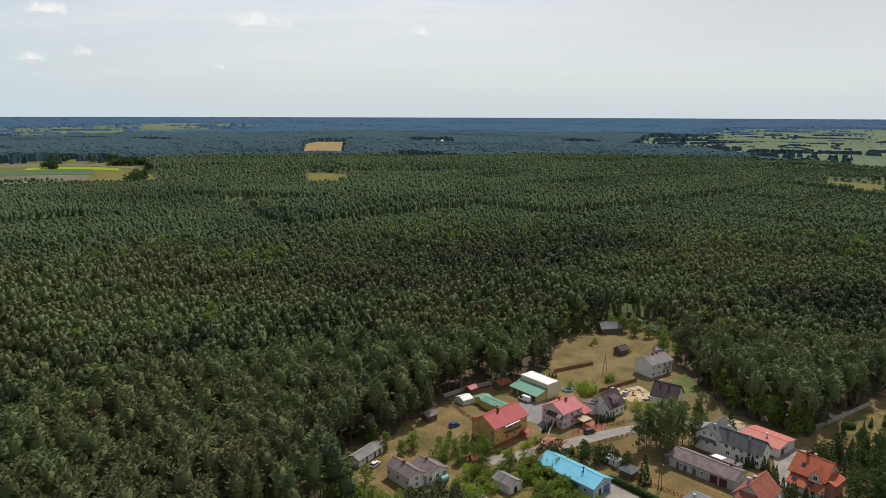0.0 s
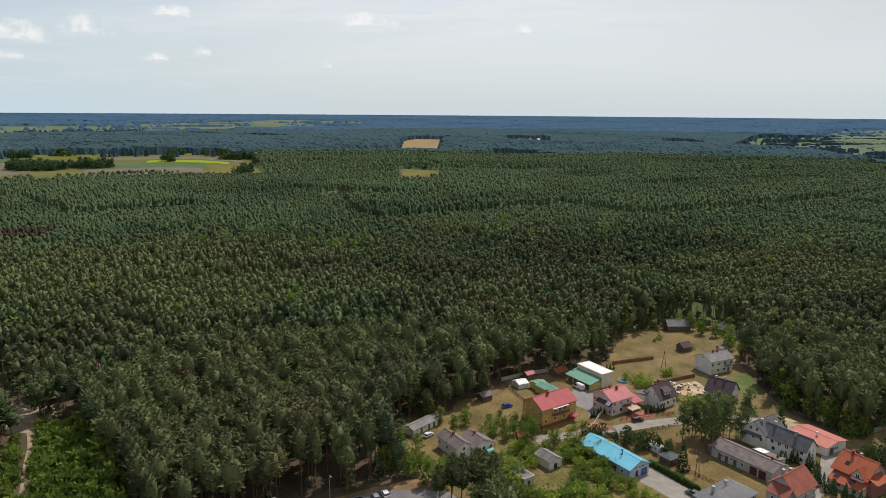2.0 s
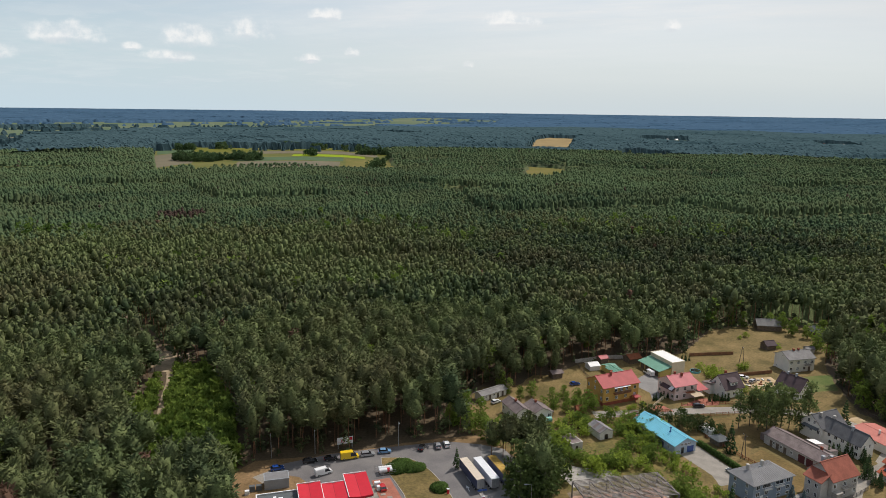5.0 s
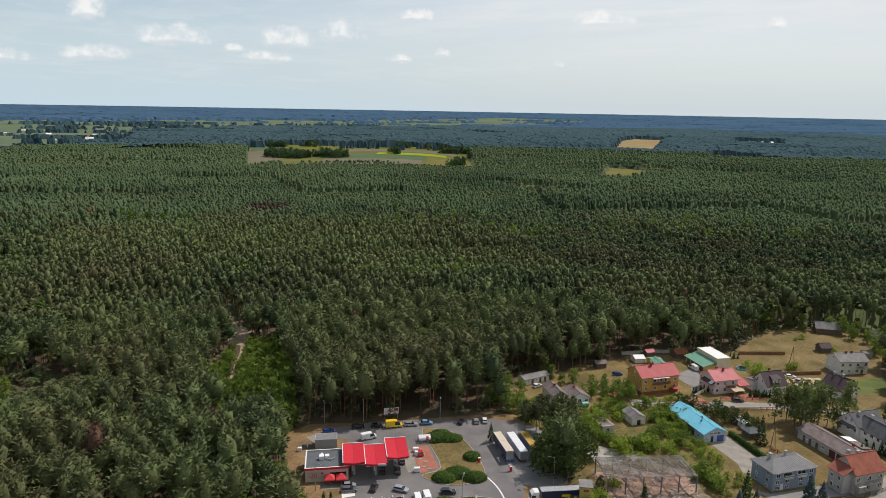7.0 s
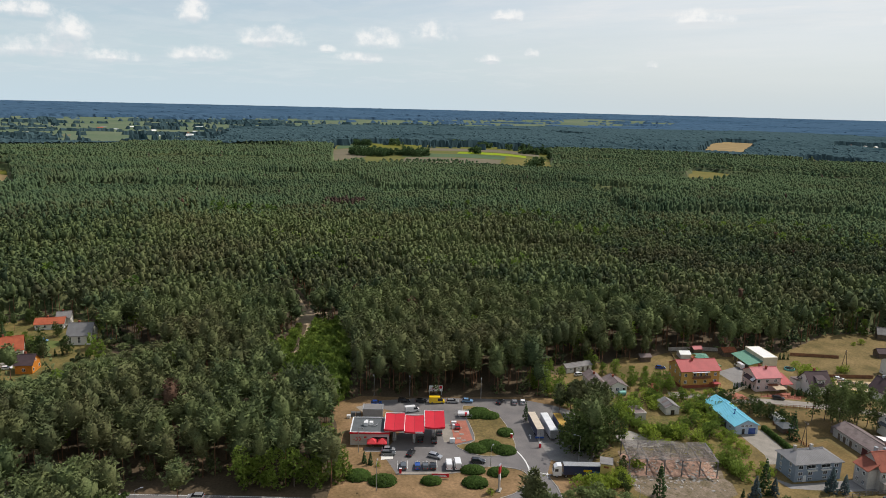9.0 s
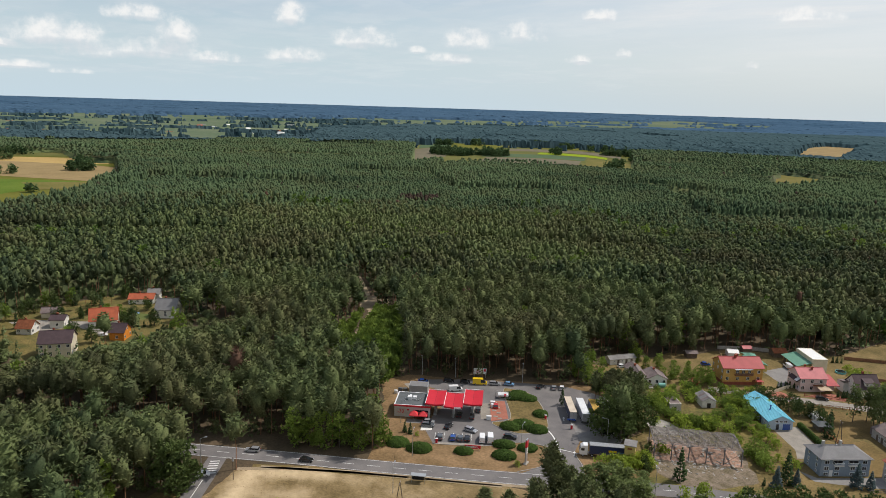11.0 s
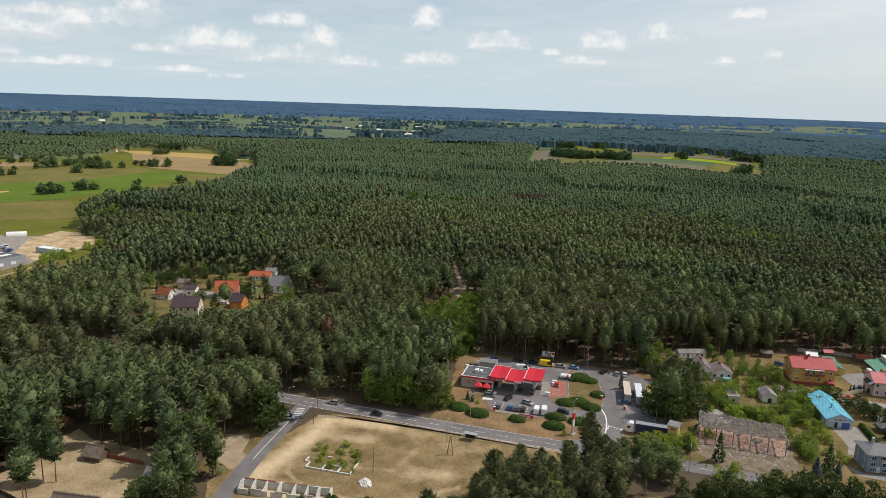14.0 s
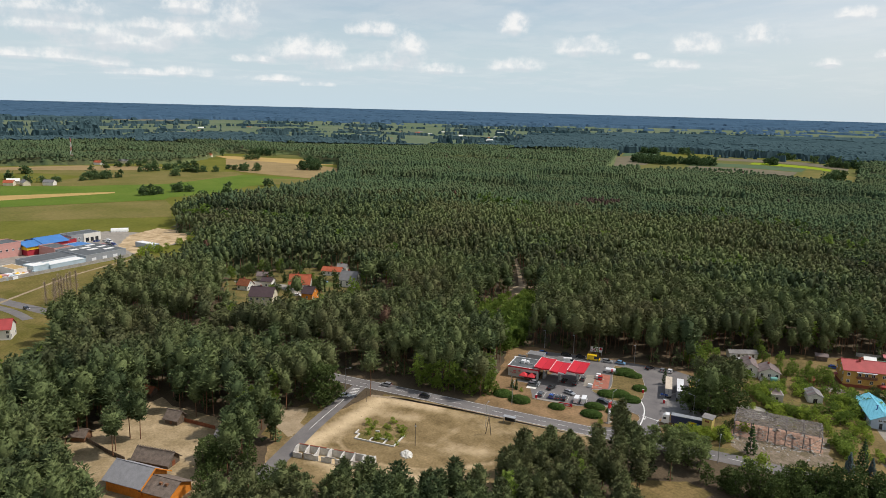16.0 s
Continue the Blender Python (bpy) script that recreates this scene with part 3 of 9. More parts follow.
GLADE = [(27, 78), (33, 73), (46, 85), (45, 95), (36, 94)]
MUSEUM = [(-84, -62), (-86, -46), (-98, -36), (-102, -28), (-92, -26), (-70, -12), (-60, -14), (-50, -20), (-38, -24), (-30, -28), (-18, -36), (-16, -46), (-30, -60), (-60, -66)]
PARKING = [(-67, 4), (-71, 17), (-66, 22), (-58, 14), (-51, 8), (-45, -2), (-55, -6)]
HAMLET = [(-258, 36), (-276, 48), (-278, 72), (-274, 104), (-256, 120), (-226, 116), (-208, 108), (-196, 94), (-190, 72), (-194, 58), (-186, 42), (-200, 30), (-224, 29)]
TRADE = [(-140, -110), (-152, -74), (-184, -58), (-230, -42), (-242, -28), (-280, -8), (-292, 14), (-322, 36), (-384, 50), (-418, 60), (-446, 48), (-470, 54), (-467, 47), (-535, 77), (-580, 139), (-583, 158), (-617, 195), (-665, 248), (-749, 305), (-758, 334),
         (-948, 419), (-1033, 456), (-1069, 422), (-1283, 469), (-1358, 340), (-1123, 207), (-1150, 92), (-1128, -220), (-700, -260), (-300, -180)]
FARM_N = [(-694, 789), (-716, 859), (-718, 906), (-690, 964), (-636, 1027), (-575, 1043), (-478, 1054), (-423, 1066), (-647, 1522), (-834, 1682), (-910, 1684), (-1083, 1566), (-1206, 1527), (-1191, 1348)]
FARM_S = [(-199, 1015), (-135, 1046), (-172, 1297), (-252, 1320)]
FARM_E = [(536, 968), (578, 901), (712, 1112), (655, 1187)]
FARM_FAR = [(-367, 1815), (-257, 1821), (-357, 2594), (-299, 2632), (-470, 2648), (-487, 2513)]
FARM_RIGHT = [(618, 2345), (776, 2153), (761, 1823), (764, 1668), (791, 1464), (839, 1333), (888, 1278), (2211, 3220), (1951, 3396), (1709, 3458), (1454, 3510), (1289, 3443), (1106, 3153), (877, 2972)]
FARM_BAND = [(-1835, -131), (-1837, -64), (-1813, 180), (-2029, 360), (-2042, 528), (-1823, 735), (-1624, 719), (-1501, 828), (-1385, 932), (-1423, 1147), (-2495, 2176), (-2822, 1864), (-3097, 1374), (-3226, 853), (-3173, 358), (-3060, -54), (-3002, -161)]
FARM_STRIP = [(-2781, 1838), (-2606, 2270), (-2415, 2632), (-2096, 2885), (-1995, 3199), (-1833, 3370), (-1592, 3685), (-1497, 3900), (-979, 3938), (-888, 3353), (-1116, 3094), (-1334, 3029), (-1293, 2873), (-1482, 2604), (-1711, 2383), (-1909, 2103), (-1962, 1726), (-1989, 1324)]
MAIN = [(-330, -112), (-255, -66), (-190, -28), (-130, 9), (-86, 37.5), (-59.4, 55.2), (-37, 69.5), (-13, 85.3), (10, 101), (33, 117), (48.5, 126), (80, 143), (130, 168), (200, 205)]
MINOR = [(-77, 41), (-70, 32.5), (-52.7, 11.5), (-43, 1), (-26, -18), (-8, -44), (10, -80)]
RIDE = [(-126, 140), (-140, 160), (-160, 186), (-205, 221), (-270, 265), (-340, 315)]
GAP = [(-275, 390), (-219, 431), (-160, 478)]
FAR_YARDS = [[(-110, 1680), (0, 1680), (0, 1800), (-110, 1800)], [(-120, 2480), (40, 2480), (40, 2715), (-120, 2715)], [(440, 2430), (545, 2430), (545, 2640), (440, 2640)]]
OPEN = FAR_YARDS + [VILLAGE, STATION, LOT, GLADE, MUSEUM, PARKING, HAMLET, TRADE, FARM_N, FARM_S, FARM_E, FARM_FAR, FARM_RIGHT, FARM_BAND, FARM_STRIP]
HFRONT = [(-226, 27), (-190, 12), (-150, 4), (-126, 10), (-128, 48), (-132, 96), (-206, 118), (-190, 60)]
FORE = [(-70, 22), (-40, 20), (0, 50), (14, 96), (60, 100), (80, 60), (60, -40), (-30, -70), (-60, -30)]
THICKET = [(34, 70), (52, 56), (110, 60), (230, 200), (130, 165), (60, 126), (20, 108), (14, 98), (26, 92), (44, 96)]
SCRUB = [(-80, 116), (-88, 132), (-104, 152), (-126, 175), (-148, 193), (-160, 186), (-153, 168), (-141, 146), (-124, 128), (-106, 112), (-93, 104), (-82, 108)]
YOUNG = [(-360, 862), (-307, 885), (-225, 770), (-135, 790), (-118, 812), (-235, 838)]
MELLOW = [(105, 484), (186, 647), (473, 733), (265, 401), (173, 373), (117, 399)]
BYROAD = [(-206, -64), (-150, -56), (-112, -70), (-140, -110)]
LEAFY = [(-170, 1275), (0, 1169), (0, 900), (-95, 900)]


def strict_open(p):
    hit = np.zeros(len(p), bool)
    for poly in OPEN:
        hit |= inside(p, poly)
    return hit | near_line(p, MAIN, 8.5) | near_line(p, MINOR, 6.0) | near_line(p, RIDE[:4], 4.2) | near_line(p, RIDE[3:], 1.9) | near_line(p, GAP, 5.0)


patch("grass", VILLAGE, 0.03, DRY, "dry yellowed grass of the village plots", "grass")
patch("grass", STATION, 0.037, VERGE, "dry mown grass round the filling station", "grass")
patch("grass", LOT, 0.03, LOT_GRASS, "dry worn grass on the vacant lot", "grass")
patch("grass", GLADE, 0.03, DRY, "dry grass in a small glade", "grass")
patch("sand", MUSEUM, 0.03, YARD_SAND, "trampled sand of the open-air yard", "sand")
patch("grass", HAMLET, 0.03, WEEDS, "half-dry lawns of the hamlet", "grass")
patch("meadow", TRADE, 0.03, FIELD_OLIVE, "olive green open farmland", "field", 2, 12)
patch("meadow", FARM_N, 0.3, FIELD_PALE, "pale green open farmland far off", "field", 6, 40)
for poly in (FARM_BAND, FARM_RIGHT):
    patch("meadow", poly, 0.3, HAZED_MEADOW, "pale green open farmland far off", "field", 6, 40)
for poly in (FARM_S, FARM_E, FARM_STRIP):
    patch("meadow", poly, 0.3, HAZED_MEADOW if poly is FARM_STRIP else FIELD_DRY, "yellow-green meadow between the woods", "field", 3, 25)
patch("field", FARM_FAR, 0.3, FIELD_TAN, "tan stubble field between the woods", "field", 3, 25)

# ---- trees ----
rng = np.random.default_rng(7)


def tufts(c, way, size, sides):
    """Small open cones of foliage at the places c, pointing along way."""
    n = len(c)
    ref = np.where(np.abs(way[:, 2:3]) > 0.9, (1.0, 0, 0), (0, 0, 1.0))
    u = np.cross(way, ref)
    u /= np.linalg.norm(u, axis=1, keepdims=True)
    w = np.cross(way, u)
    a = rng.uniform(0, math.tau, (n, 1)) + np.arange(sides) * math.tau / sides
    r = size[:, None] * rng.uniform(0.4, 0.95, (n, sides))
    ring = c[:, None] + (np.cos(a) * r)[..., None] * u[:, None] + (np.sin(a) * r)[..., None] * w[:, None] - way[:, None] * (size[:, None] * rng.uniform(0.1, 0.45, (n, sides)))[..., None]
    tip = c + way * (size * rng.uniform(0.5, 0.95, n))[:, None]
    v = np.concatenate([tip[:, None], ring], 1).reshape(-1, 3)
    base = np.arange(n)[:, None, None] * (sides + 1)
    i = np.arange(sides)
    f = np.stack([np.zeros(sides, int), 1 + i, 1 + (i + 1) % sides], 1)[None] + base
    return v, f.reshape(-1, 3)


def sprays(c, way, size, slim=0.26):
    """Single needle sprays: narrow triangles from c along way, lying about flat."""
    n = len(c)
    flat = np.cross(way, np.array((0.0, 0.0, 1.0)) + rng.normal(0, 0.62, (n, 3)))
    flat /= np.linalg.norm(flat, axis=1, keepdims=True)
    w = flat * (size * slim * rng.uniform(0.7, 1.3, n))[:, None]
    v = np.stack([c - w, c + w, c + way * size[:, None]], 1).reshape(-1, 3)
    return v, np.arange(3 * n).reshape(n, 3)


def crown_core(h, low, wide, sides, rings, top_at=0.97):
    """The dense inner mass of a crown: rings of uneven radius under a blunt top."""
    v, f = [], []
    for k, (s, r) in enumerate(rings):
        a = (np.arange(sides) + 0.5 * (k % 2)) * math.tau / sides + rng.uniform(-0.25, 0.25, sides)
        rr = wide * r * rng.uniform(0.7, 1.3, sides)
        v.append(np.stack([rr * np.cos(a), rr * np.sin(a), h * (low + (1 - low) * s) + rng.normal(0, 0.03 * h, sides)], 1))
    top = sides * len(rings)
    v = np.concatenate(v + [np.array([(rng.normal(0, 0.08) * wide, rng.normal(0, 0.08) * wide, h * (low + (1 - low) * top_at))])])
    for k in range(len(rings) - 1):
        for i in range(sides):
            p, q = k * sides + i, k * sides + (i + 1) % sides
            f += [(p, q, q + sides), (p, q + sides, p + sides)]
    f += [(top - sides + i, top - sides + (i + 1) % sides, top) for i in range(sides)]
    return v, np.array(f)


def pine_crown(count, h=19.0, wide=3.0, low=0.54, size=1.1, sides=5, slim=0.26, core=1.0):
    """A Scots pine's crown: whorls of rising branches, each a layer of needle sprays, round an uneven inner mass."""
    nb = max(5, count // 7)
    s = np.clip((np.arange(nb) + rng.uniform(0, 1, nb)) / nb, 0, 1)
    whorls = max(4, nb // 5)
    s = np.clip(0.7 * np.round(s * whorls) / whorls + 0.3 * s, 0, 1)
    a = np.arange(nb) * 2.4 + rng.normal(0, 0.35, nb)
    reach = wide * np.clip(1.02 - s ** 2.4, 0.03, 1) ** 0.6 * (0.5 + 0.5 * np.clip(s * 3.0, 0, 1)) * rng.uniform(0.55, 1.3, nb)
    k = np.arange(count) % nb
    u = rng.uniform(0.2, 1.0, count) ** 0.6
    rr, aa = reach[k] * u, a[k] + rng.normal(0, 0.20, count)
    z = h * (low + (1 - low) * s[k]) + 0.20 * rr - 0.4 + rng.normal(0, 0.16, count)
    c = np.stack([rr * np.cos(aa), rr * np.sin(aa), z], 1)
    yaw = aa + rng.normal(0, 0.75, count)
    lift = 0.25 + 0.75 * s[k] ** 2 + rng.normal(0, 0.28, count)
    way = np.stack([np.cos(yaw), np.sin(yaw), lift], 1)
    way /= np.linalg.norm(way, axis=1, keepdims=True)
    v, f = sprays(c, way, size * rng.uniform(0.6, 1.4, count) * (1.1 - 0.35 * s[k]), slim)
    cv, cf = crown_core(h * 0.97, low, wide * core, sides, ((0.03, 0.34), (0.3, 0.66), (0.74, 0.56)), 0.95)
    return np.concatenate([v, cv]), np.concatenate([f, cf + len(v)])


def far_crown(h=17.4, wide=2.9, low=0.64, sides=5):
    """A pine crown far off: an uneven blunt dome."""
    return crown_core(h, low, wide, sides, ((0.0, 0.8), (0.5, 0.95), (0.86, 0.6)) if sides > 4 else ((0.12, 1.0), (0.66, 0.66)), 1.0)


def leaf_crown(count, sides, h=11.0, wide=3.4, low=0.22, size=0.8, blobs=9):
    """A broad crown of several uneven leafy masses."""
    k = rng.integers(0, blobs, count)
    a, s = rng.uniform(0, math.tau, blobs), rng.uniform(0.12, 0.95, blobs)
    cr = wide * 0.55 * np.sqrt(np.clip(1 - (2 * s - 0.9) ** 2, 0.05, 1))
    bc = np.stack([cr * np.cos(a), cr * np.sin(a), h * (low + (1 - low) * s) - 0.6], 1)
    br = wide * rng.uniform(0.34, 0.58, blobs)
    way = rng.normal(0, 1, (count, 3)) + (0, 0, 0.35)
    way /= np.linalg.norm(way, axis=1, keepdims=True)
    c = bc[k] + way * (br[k] * rng.uniform(0.6, 1.05, count))[:, None]
    way = way * 0.9 + (0, 0, 0.32)
    c, way = np.repeat(c, sides, 0), np.repeat(way, sides, 0) + rng.normal(0, 0.45, (count * sides, 3))
    c = c + rng.normal(0, 0.3 * size, c.shape)
    way /= np.linalg.norm(way, axis=1, keepdims=True)
    return sprays(c, way, size * rng.uniform(0.55, 1.2, len(c)), 0.6)


def spruce_crown(count, sides, h=12.0, wide=2.6, size=0.9):
    s = rng.uniform(0, 1, count)
    s = 0.7 * np.round(s * 11) / 11 + 0.3 * s
    r = wide * (1 - s) ** 0.9 + 0.1
    a = rng.uniform(0, math.tau, count)
    rr = r * rng.uniform(0.45, 1.0, count)
    c = np.stack([rr * np.cos(a), rr * np.sin(a), h * (0.04 + 0.95 * s) - rr * 0.25], 1)
    way = np.stack([np.cos(a) * 0.9, np.sin(a) * 0.9, 0.55 + s], 1)
    way /= np.linalg.norm(way, axis=1, keepdims=True)
    return tufts(c, way, size * rng.uniform(0.7, 1.2, count) * (1.05 - 0.5 * s), sides)


def trunk_arrays(h, r0, r1, n=3, bend=0.25):
    a = np.arange(n) * math.tau / n
    v = []
    for z, r in ((-0.3, r0), (h * 0.5, (r0 + r1) / 2), (h, r1)):
        off = bend * math.sin(z * 0.25)
        v.append(np.stack([r * np.cos(a) + off, r * np.sin(a), np.full(n, z)], 1))
    v = np.concatenate(v)
    f = []
    for k in range(2):
        for i in range(n):
            p, q = k * n + i, k * n + (i + 1) % n
            f += [(p, q, q + n), (p, q + n, p + n)]
    return v, np.array(f)


def scatter(variants, place, scale, turn, tint, wide=None):
    """Joins many plants into one set of arrays."""
    V, Fc, T, base = [], [], [], 0
    pick = np.arange(len(place)) % len(variants)
    wide = np.ones(len(place)) if wide is None else wide
    for k, (v, f) in enumerate(variants):
        i = np.nonzero(pick == k)[0]
        if not len(i):
            continue
        c, s = np.cos(turn[i])[:, None], np.sin(turn[i])[:, None]
        x = (v[None, :, 0] * c - v[None, :, 1] * s) * (scale[i] * wide[i])[:, None] + place[i, 0:1]
        y = (v[None, :, 0] * s + v[None, :, 1] * c) * (scale[i] * wide[i])[:, None] + place[i, 1:2]
        z = v[None, :, 2] * scale[i][:, None] + place[i, 2:3]
        V.append(np.stack([x, y, z], 2).reshape(-1, 3))
        Fc.append((f[None] + (np.arange(len(i)) * len(v))[:, None, None] + base).reshape(-1, 3))
        T.append(np.repeat(tint[i], len(v)))
        base += len(i) * len(v)
    return np.concatenate(V), np.concatenate(Fc), np.concatenate(T)


def grid_points(x0, x1, y0, y1, step):
    gx, gy = np.meshgrid(np.arange(x0, x1, step), np.arange(y0, y1, step))
    p = np.stack([gx.ravel(), gy.ravel()], 1)
    p[:, 0] += (np.round((p[:, 1] - y0) / step) % 2) * step * 0.5
    return p + rng.uniform(-0.58, 0.58, p.shape) * step


def in_sector(p):
    """The part of the land that the flight looks over."""
    d = p - MIDDLE
    left = p[:, 1] > -100 - np.clip(-p[:, 0] - 100, 0, None) * 0.06
    right = (p[:, 0] - 20) * 0.847 - (p[:, 1] + 10) * 0.53 < 25 + 0.04 * np.hypot(d[:, 0], d[:, 1])
    return left & right & (d[:, 1] + d[:, 0] * -0.25 > -35)


def smooth_noise(p, s, seed=0.0):
    x, y = p[:, 0] * s + seed, p[:, 1] * s - seed * 1.7
    return (np.sin(x + 1.7 * np.sin(y * 0.83)) + np.sin(y * 1.31 + 1.3 * np.sin(x * 0.71)) + 0.6 * np.sin(x * 2.3 - y * 1.9)) / 2.6


def dist(p):
    return np.hypot(p[:, 0] - MIDDLE[0], p[:, 1] - MIDDLE[1])


def stand(p):
    """Height factor and tint of the stand at each place; the tint also darkens close by."""
    h = 1.0 + 0.06 * smooth_noise(p, 0.02, 4) + rng.normal(0, 0.085, len(p)) * (1 + 0.6 * np.clip((420 - dist(p)) / 120, 0, 1))
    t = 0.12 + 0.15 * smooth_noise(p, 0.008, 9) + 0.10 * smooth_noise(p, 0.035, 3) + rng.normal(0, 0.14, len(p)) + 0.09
    # trees close by tinted darker, in place of the haze that pales distance
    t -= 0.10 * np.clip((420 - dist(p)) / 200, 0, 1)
    h = np.clip(h, 0.72, 1.2)
    # blocks of woodland planted in different years
    u = (p[:, 0] * 0.78 + p[:, 1] * 0.62) / 170 + 0.35 * smooth_noise(p, 0.006, 2)
    w = (-p[:, 0] * 0.62 + p[:, 1] * 0.78) / 95 + 0.35 * smooth_noise(p, 0.007, 5)
    cell = np.abs(np.sin(np.floor(u) * 12.9898 + np.floor(w) * 78.233) * 43758.5453) % 1.0
    old = np.clip((dist(p) - 250) / 200, 0, 1)
    h *= 1 - old * np.where(cell < 0.22, 0.34, np.where(cell < 0.5, 0.15, -0.05))
    t += old * (cell * 7.3 % 1.0 - 0.45) * 0.42
    h[inside(p, FORE) & (p[:, 1] > 26)] *= 0.78
    y = inside(p, HFRONT)
    h[y] *= np.clip((p[y, 0] + 199) / 62, 0.24, 1)
    y = inside(p, YOUNG)
    h[y] *= 0.38
    t[y] += 0.35
    y = inside(p, LEAFY)
    t[y] += 0.22
    y = inside(p, MELLOW)
    t[y] += 0.16 + 0.2 * smooth_noise(p[y], 0.03, 1)
    y = inside(p, BYROAD)
    h[y] *= 0.35
    pale = rng.uniform(0, 1, len(p)) < 0.02
    t[pale] += 0.5
    dead = (rng.uniform(0, 1, len(p)) < 0.002) | ((np.hypot(p[:, 0] + 410, p[:, 1] - 500) < 24) & (rng.uniform(0, 1, len(p)) < 0.75))
    t[dead] = 1.8
    return h, t


NEAR, MID, FAR_R = 340.0, 640.0, 1750.0
near_all = grid_points(-330, 330, -130, 330, 5.5)
near_all = near_all[(dist(near_all) < NEAR) & in_sector(near_all) & ~strict_open(near_all) & ~inside(near_all, SCRUB) & ~inside(near_all, THICKET)]
near_all = near_all[~inside(near_all, OLD_YARD) & ~inside(near_all, SHELL_FRONT) & ~inside(near_all, HALL_FRONT)]
near_all = near_all[np.hypot(near_all[:, 0] - 120, near_all[:, 1] + 70) > 62]
order = np.argsort(np.hypot(near_all[:, 0] - 30, near_all[:, 1] - 10))
single, joined = near_all[order[:260]], near_all[order[260:]]


def forest(name, pts, variants, mat, label, base_scale=1.0):
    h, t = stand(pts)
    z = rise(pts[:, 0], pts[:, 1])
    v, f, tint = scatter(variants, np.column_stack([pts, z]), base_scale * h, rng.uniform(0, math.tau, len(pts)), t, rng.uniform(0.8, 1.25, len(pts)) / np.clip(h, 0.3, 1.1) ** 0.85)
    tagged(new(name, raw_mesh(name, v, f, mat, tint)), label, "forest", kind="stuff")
    return h


joined_h = forest("pine_forest", joined, [pine_crown(330, size=1.25, low=0.36 + 0.018 * ((k * 5) % 14), wide=2.6 + 0.13 * k) for k in range(14)], NEEDLE, "dense dark green Scots pine forest")
jh = rng.uniform(0, math.tau, len(joined))
tv, tf, _ = scatter([trunk_arrays(14.5, 0.19, 0.1)], np.column_stack([joined, np.zeros(len(joined))]), joined_h, jh, jh, 1 / np.clip(joined_h, 0.4, 1.2))
tagged(new("pine_trunks", raw_mesh("pine_trunks", tv, tf, BARK)), "bare reddish trunks of the pine forest", "forest", kind="stuff")

mid = grid_points(-800, 700, -160, 800, 4.9)
mid = mid[(dist(mid) >= NEAR) & (dist(mid) + rng.uniform(-80, 80, len(mid)) < MID) & in_sector(mid) & ~strict_open(mid)]
forest("pine_forest", mid, [pine_crown(46, h=17.8, size=1.55, wide=2.8, low=0.58, sides=4, slim=0.36, core=0.85) for _ in range(14)], NEEDLE, "continuous pine forest farther off")

leafy = mid[(smooth_noise(mid, 0.021, 6) + 0.7 * smooth_noise(mid, 0.06, 2) + rng.normal(0, 0.45, len(mid)) > 1.35)]
lv, lf, lt = scatter([leaf_crown(16, 3, 16.0, 3.8, 0.2, 2.0, 7) for _ in range(8)], np.column_stack([leafy + 2.0, np.zeros(len(leafy))]), rng.uniform(0.85, 1.15, len(leafy)), rng.uniform(0, 6, len(leafy)), rng.uniform(-0.35, 0.1, len(leafy)))
tagged(new("broadleaf_trees", raw_mesh("broadleaf_trees", lv, lf, LEAF, lt)), "lighter broadleaf trees scattered through the pines", "forest", kind="stuff")

behind = grid_points(-140, 330, -260, 130, 7.4)
behind = behind[~(in_sector(behind) & (np.hypot(behind[:, 0] - 120, behind[:, 1] + 70) > 62)) & ~strict_open(behind) & (np.hypot(behind[:, 0] - 100, behind[:, 1] + 60) < 200) & ~inside(behind, THICKET)]
forest("pine_forest", behind, [pine_crown(40, size=1.7, wide=3.0, low=0.46, sides=4) for _ in range(8)], NEEDLE, "pine forest beneath the flight")

far = grid_points(-1800, 1300, -260, 1760, 5.1)
far = far[(dist(far) + rng.uniform(-80, 80, len(far)) >= MID) & (dist(far) < FAR_R) & in_sector(far) & ~strict_open(far)]
edge = 1180 + 60 * smooth_noise(far, 0.01, 3)
forest("pine_forest", far[dist(far) < edge], [far_crown(wide=2.25 + 0.06 * k, low=0.5, sides=4) for k in range(14)], HAZED_NEEDLE, "pine forest stretching into the distance", 0.98)
forest("pine_forest", far[dist(far) >= edge][::2], [far_crown(wide=3.6, sides=4) for _ in range(14)], HAZED_NEEDLE, "pine forest in the distance, coloured paler for haze", 0.98)


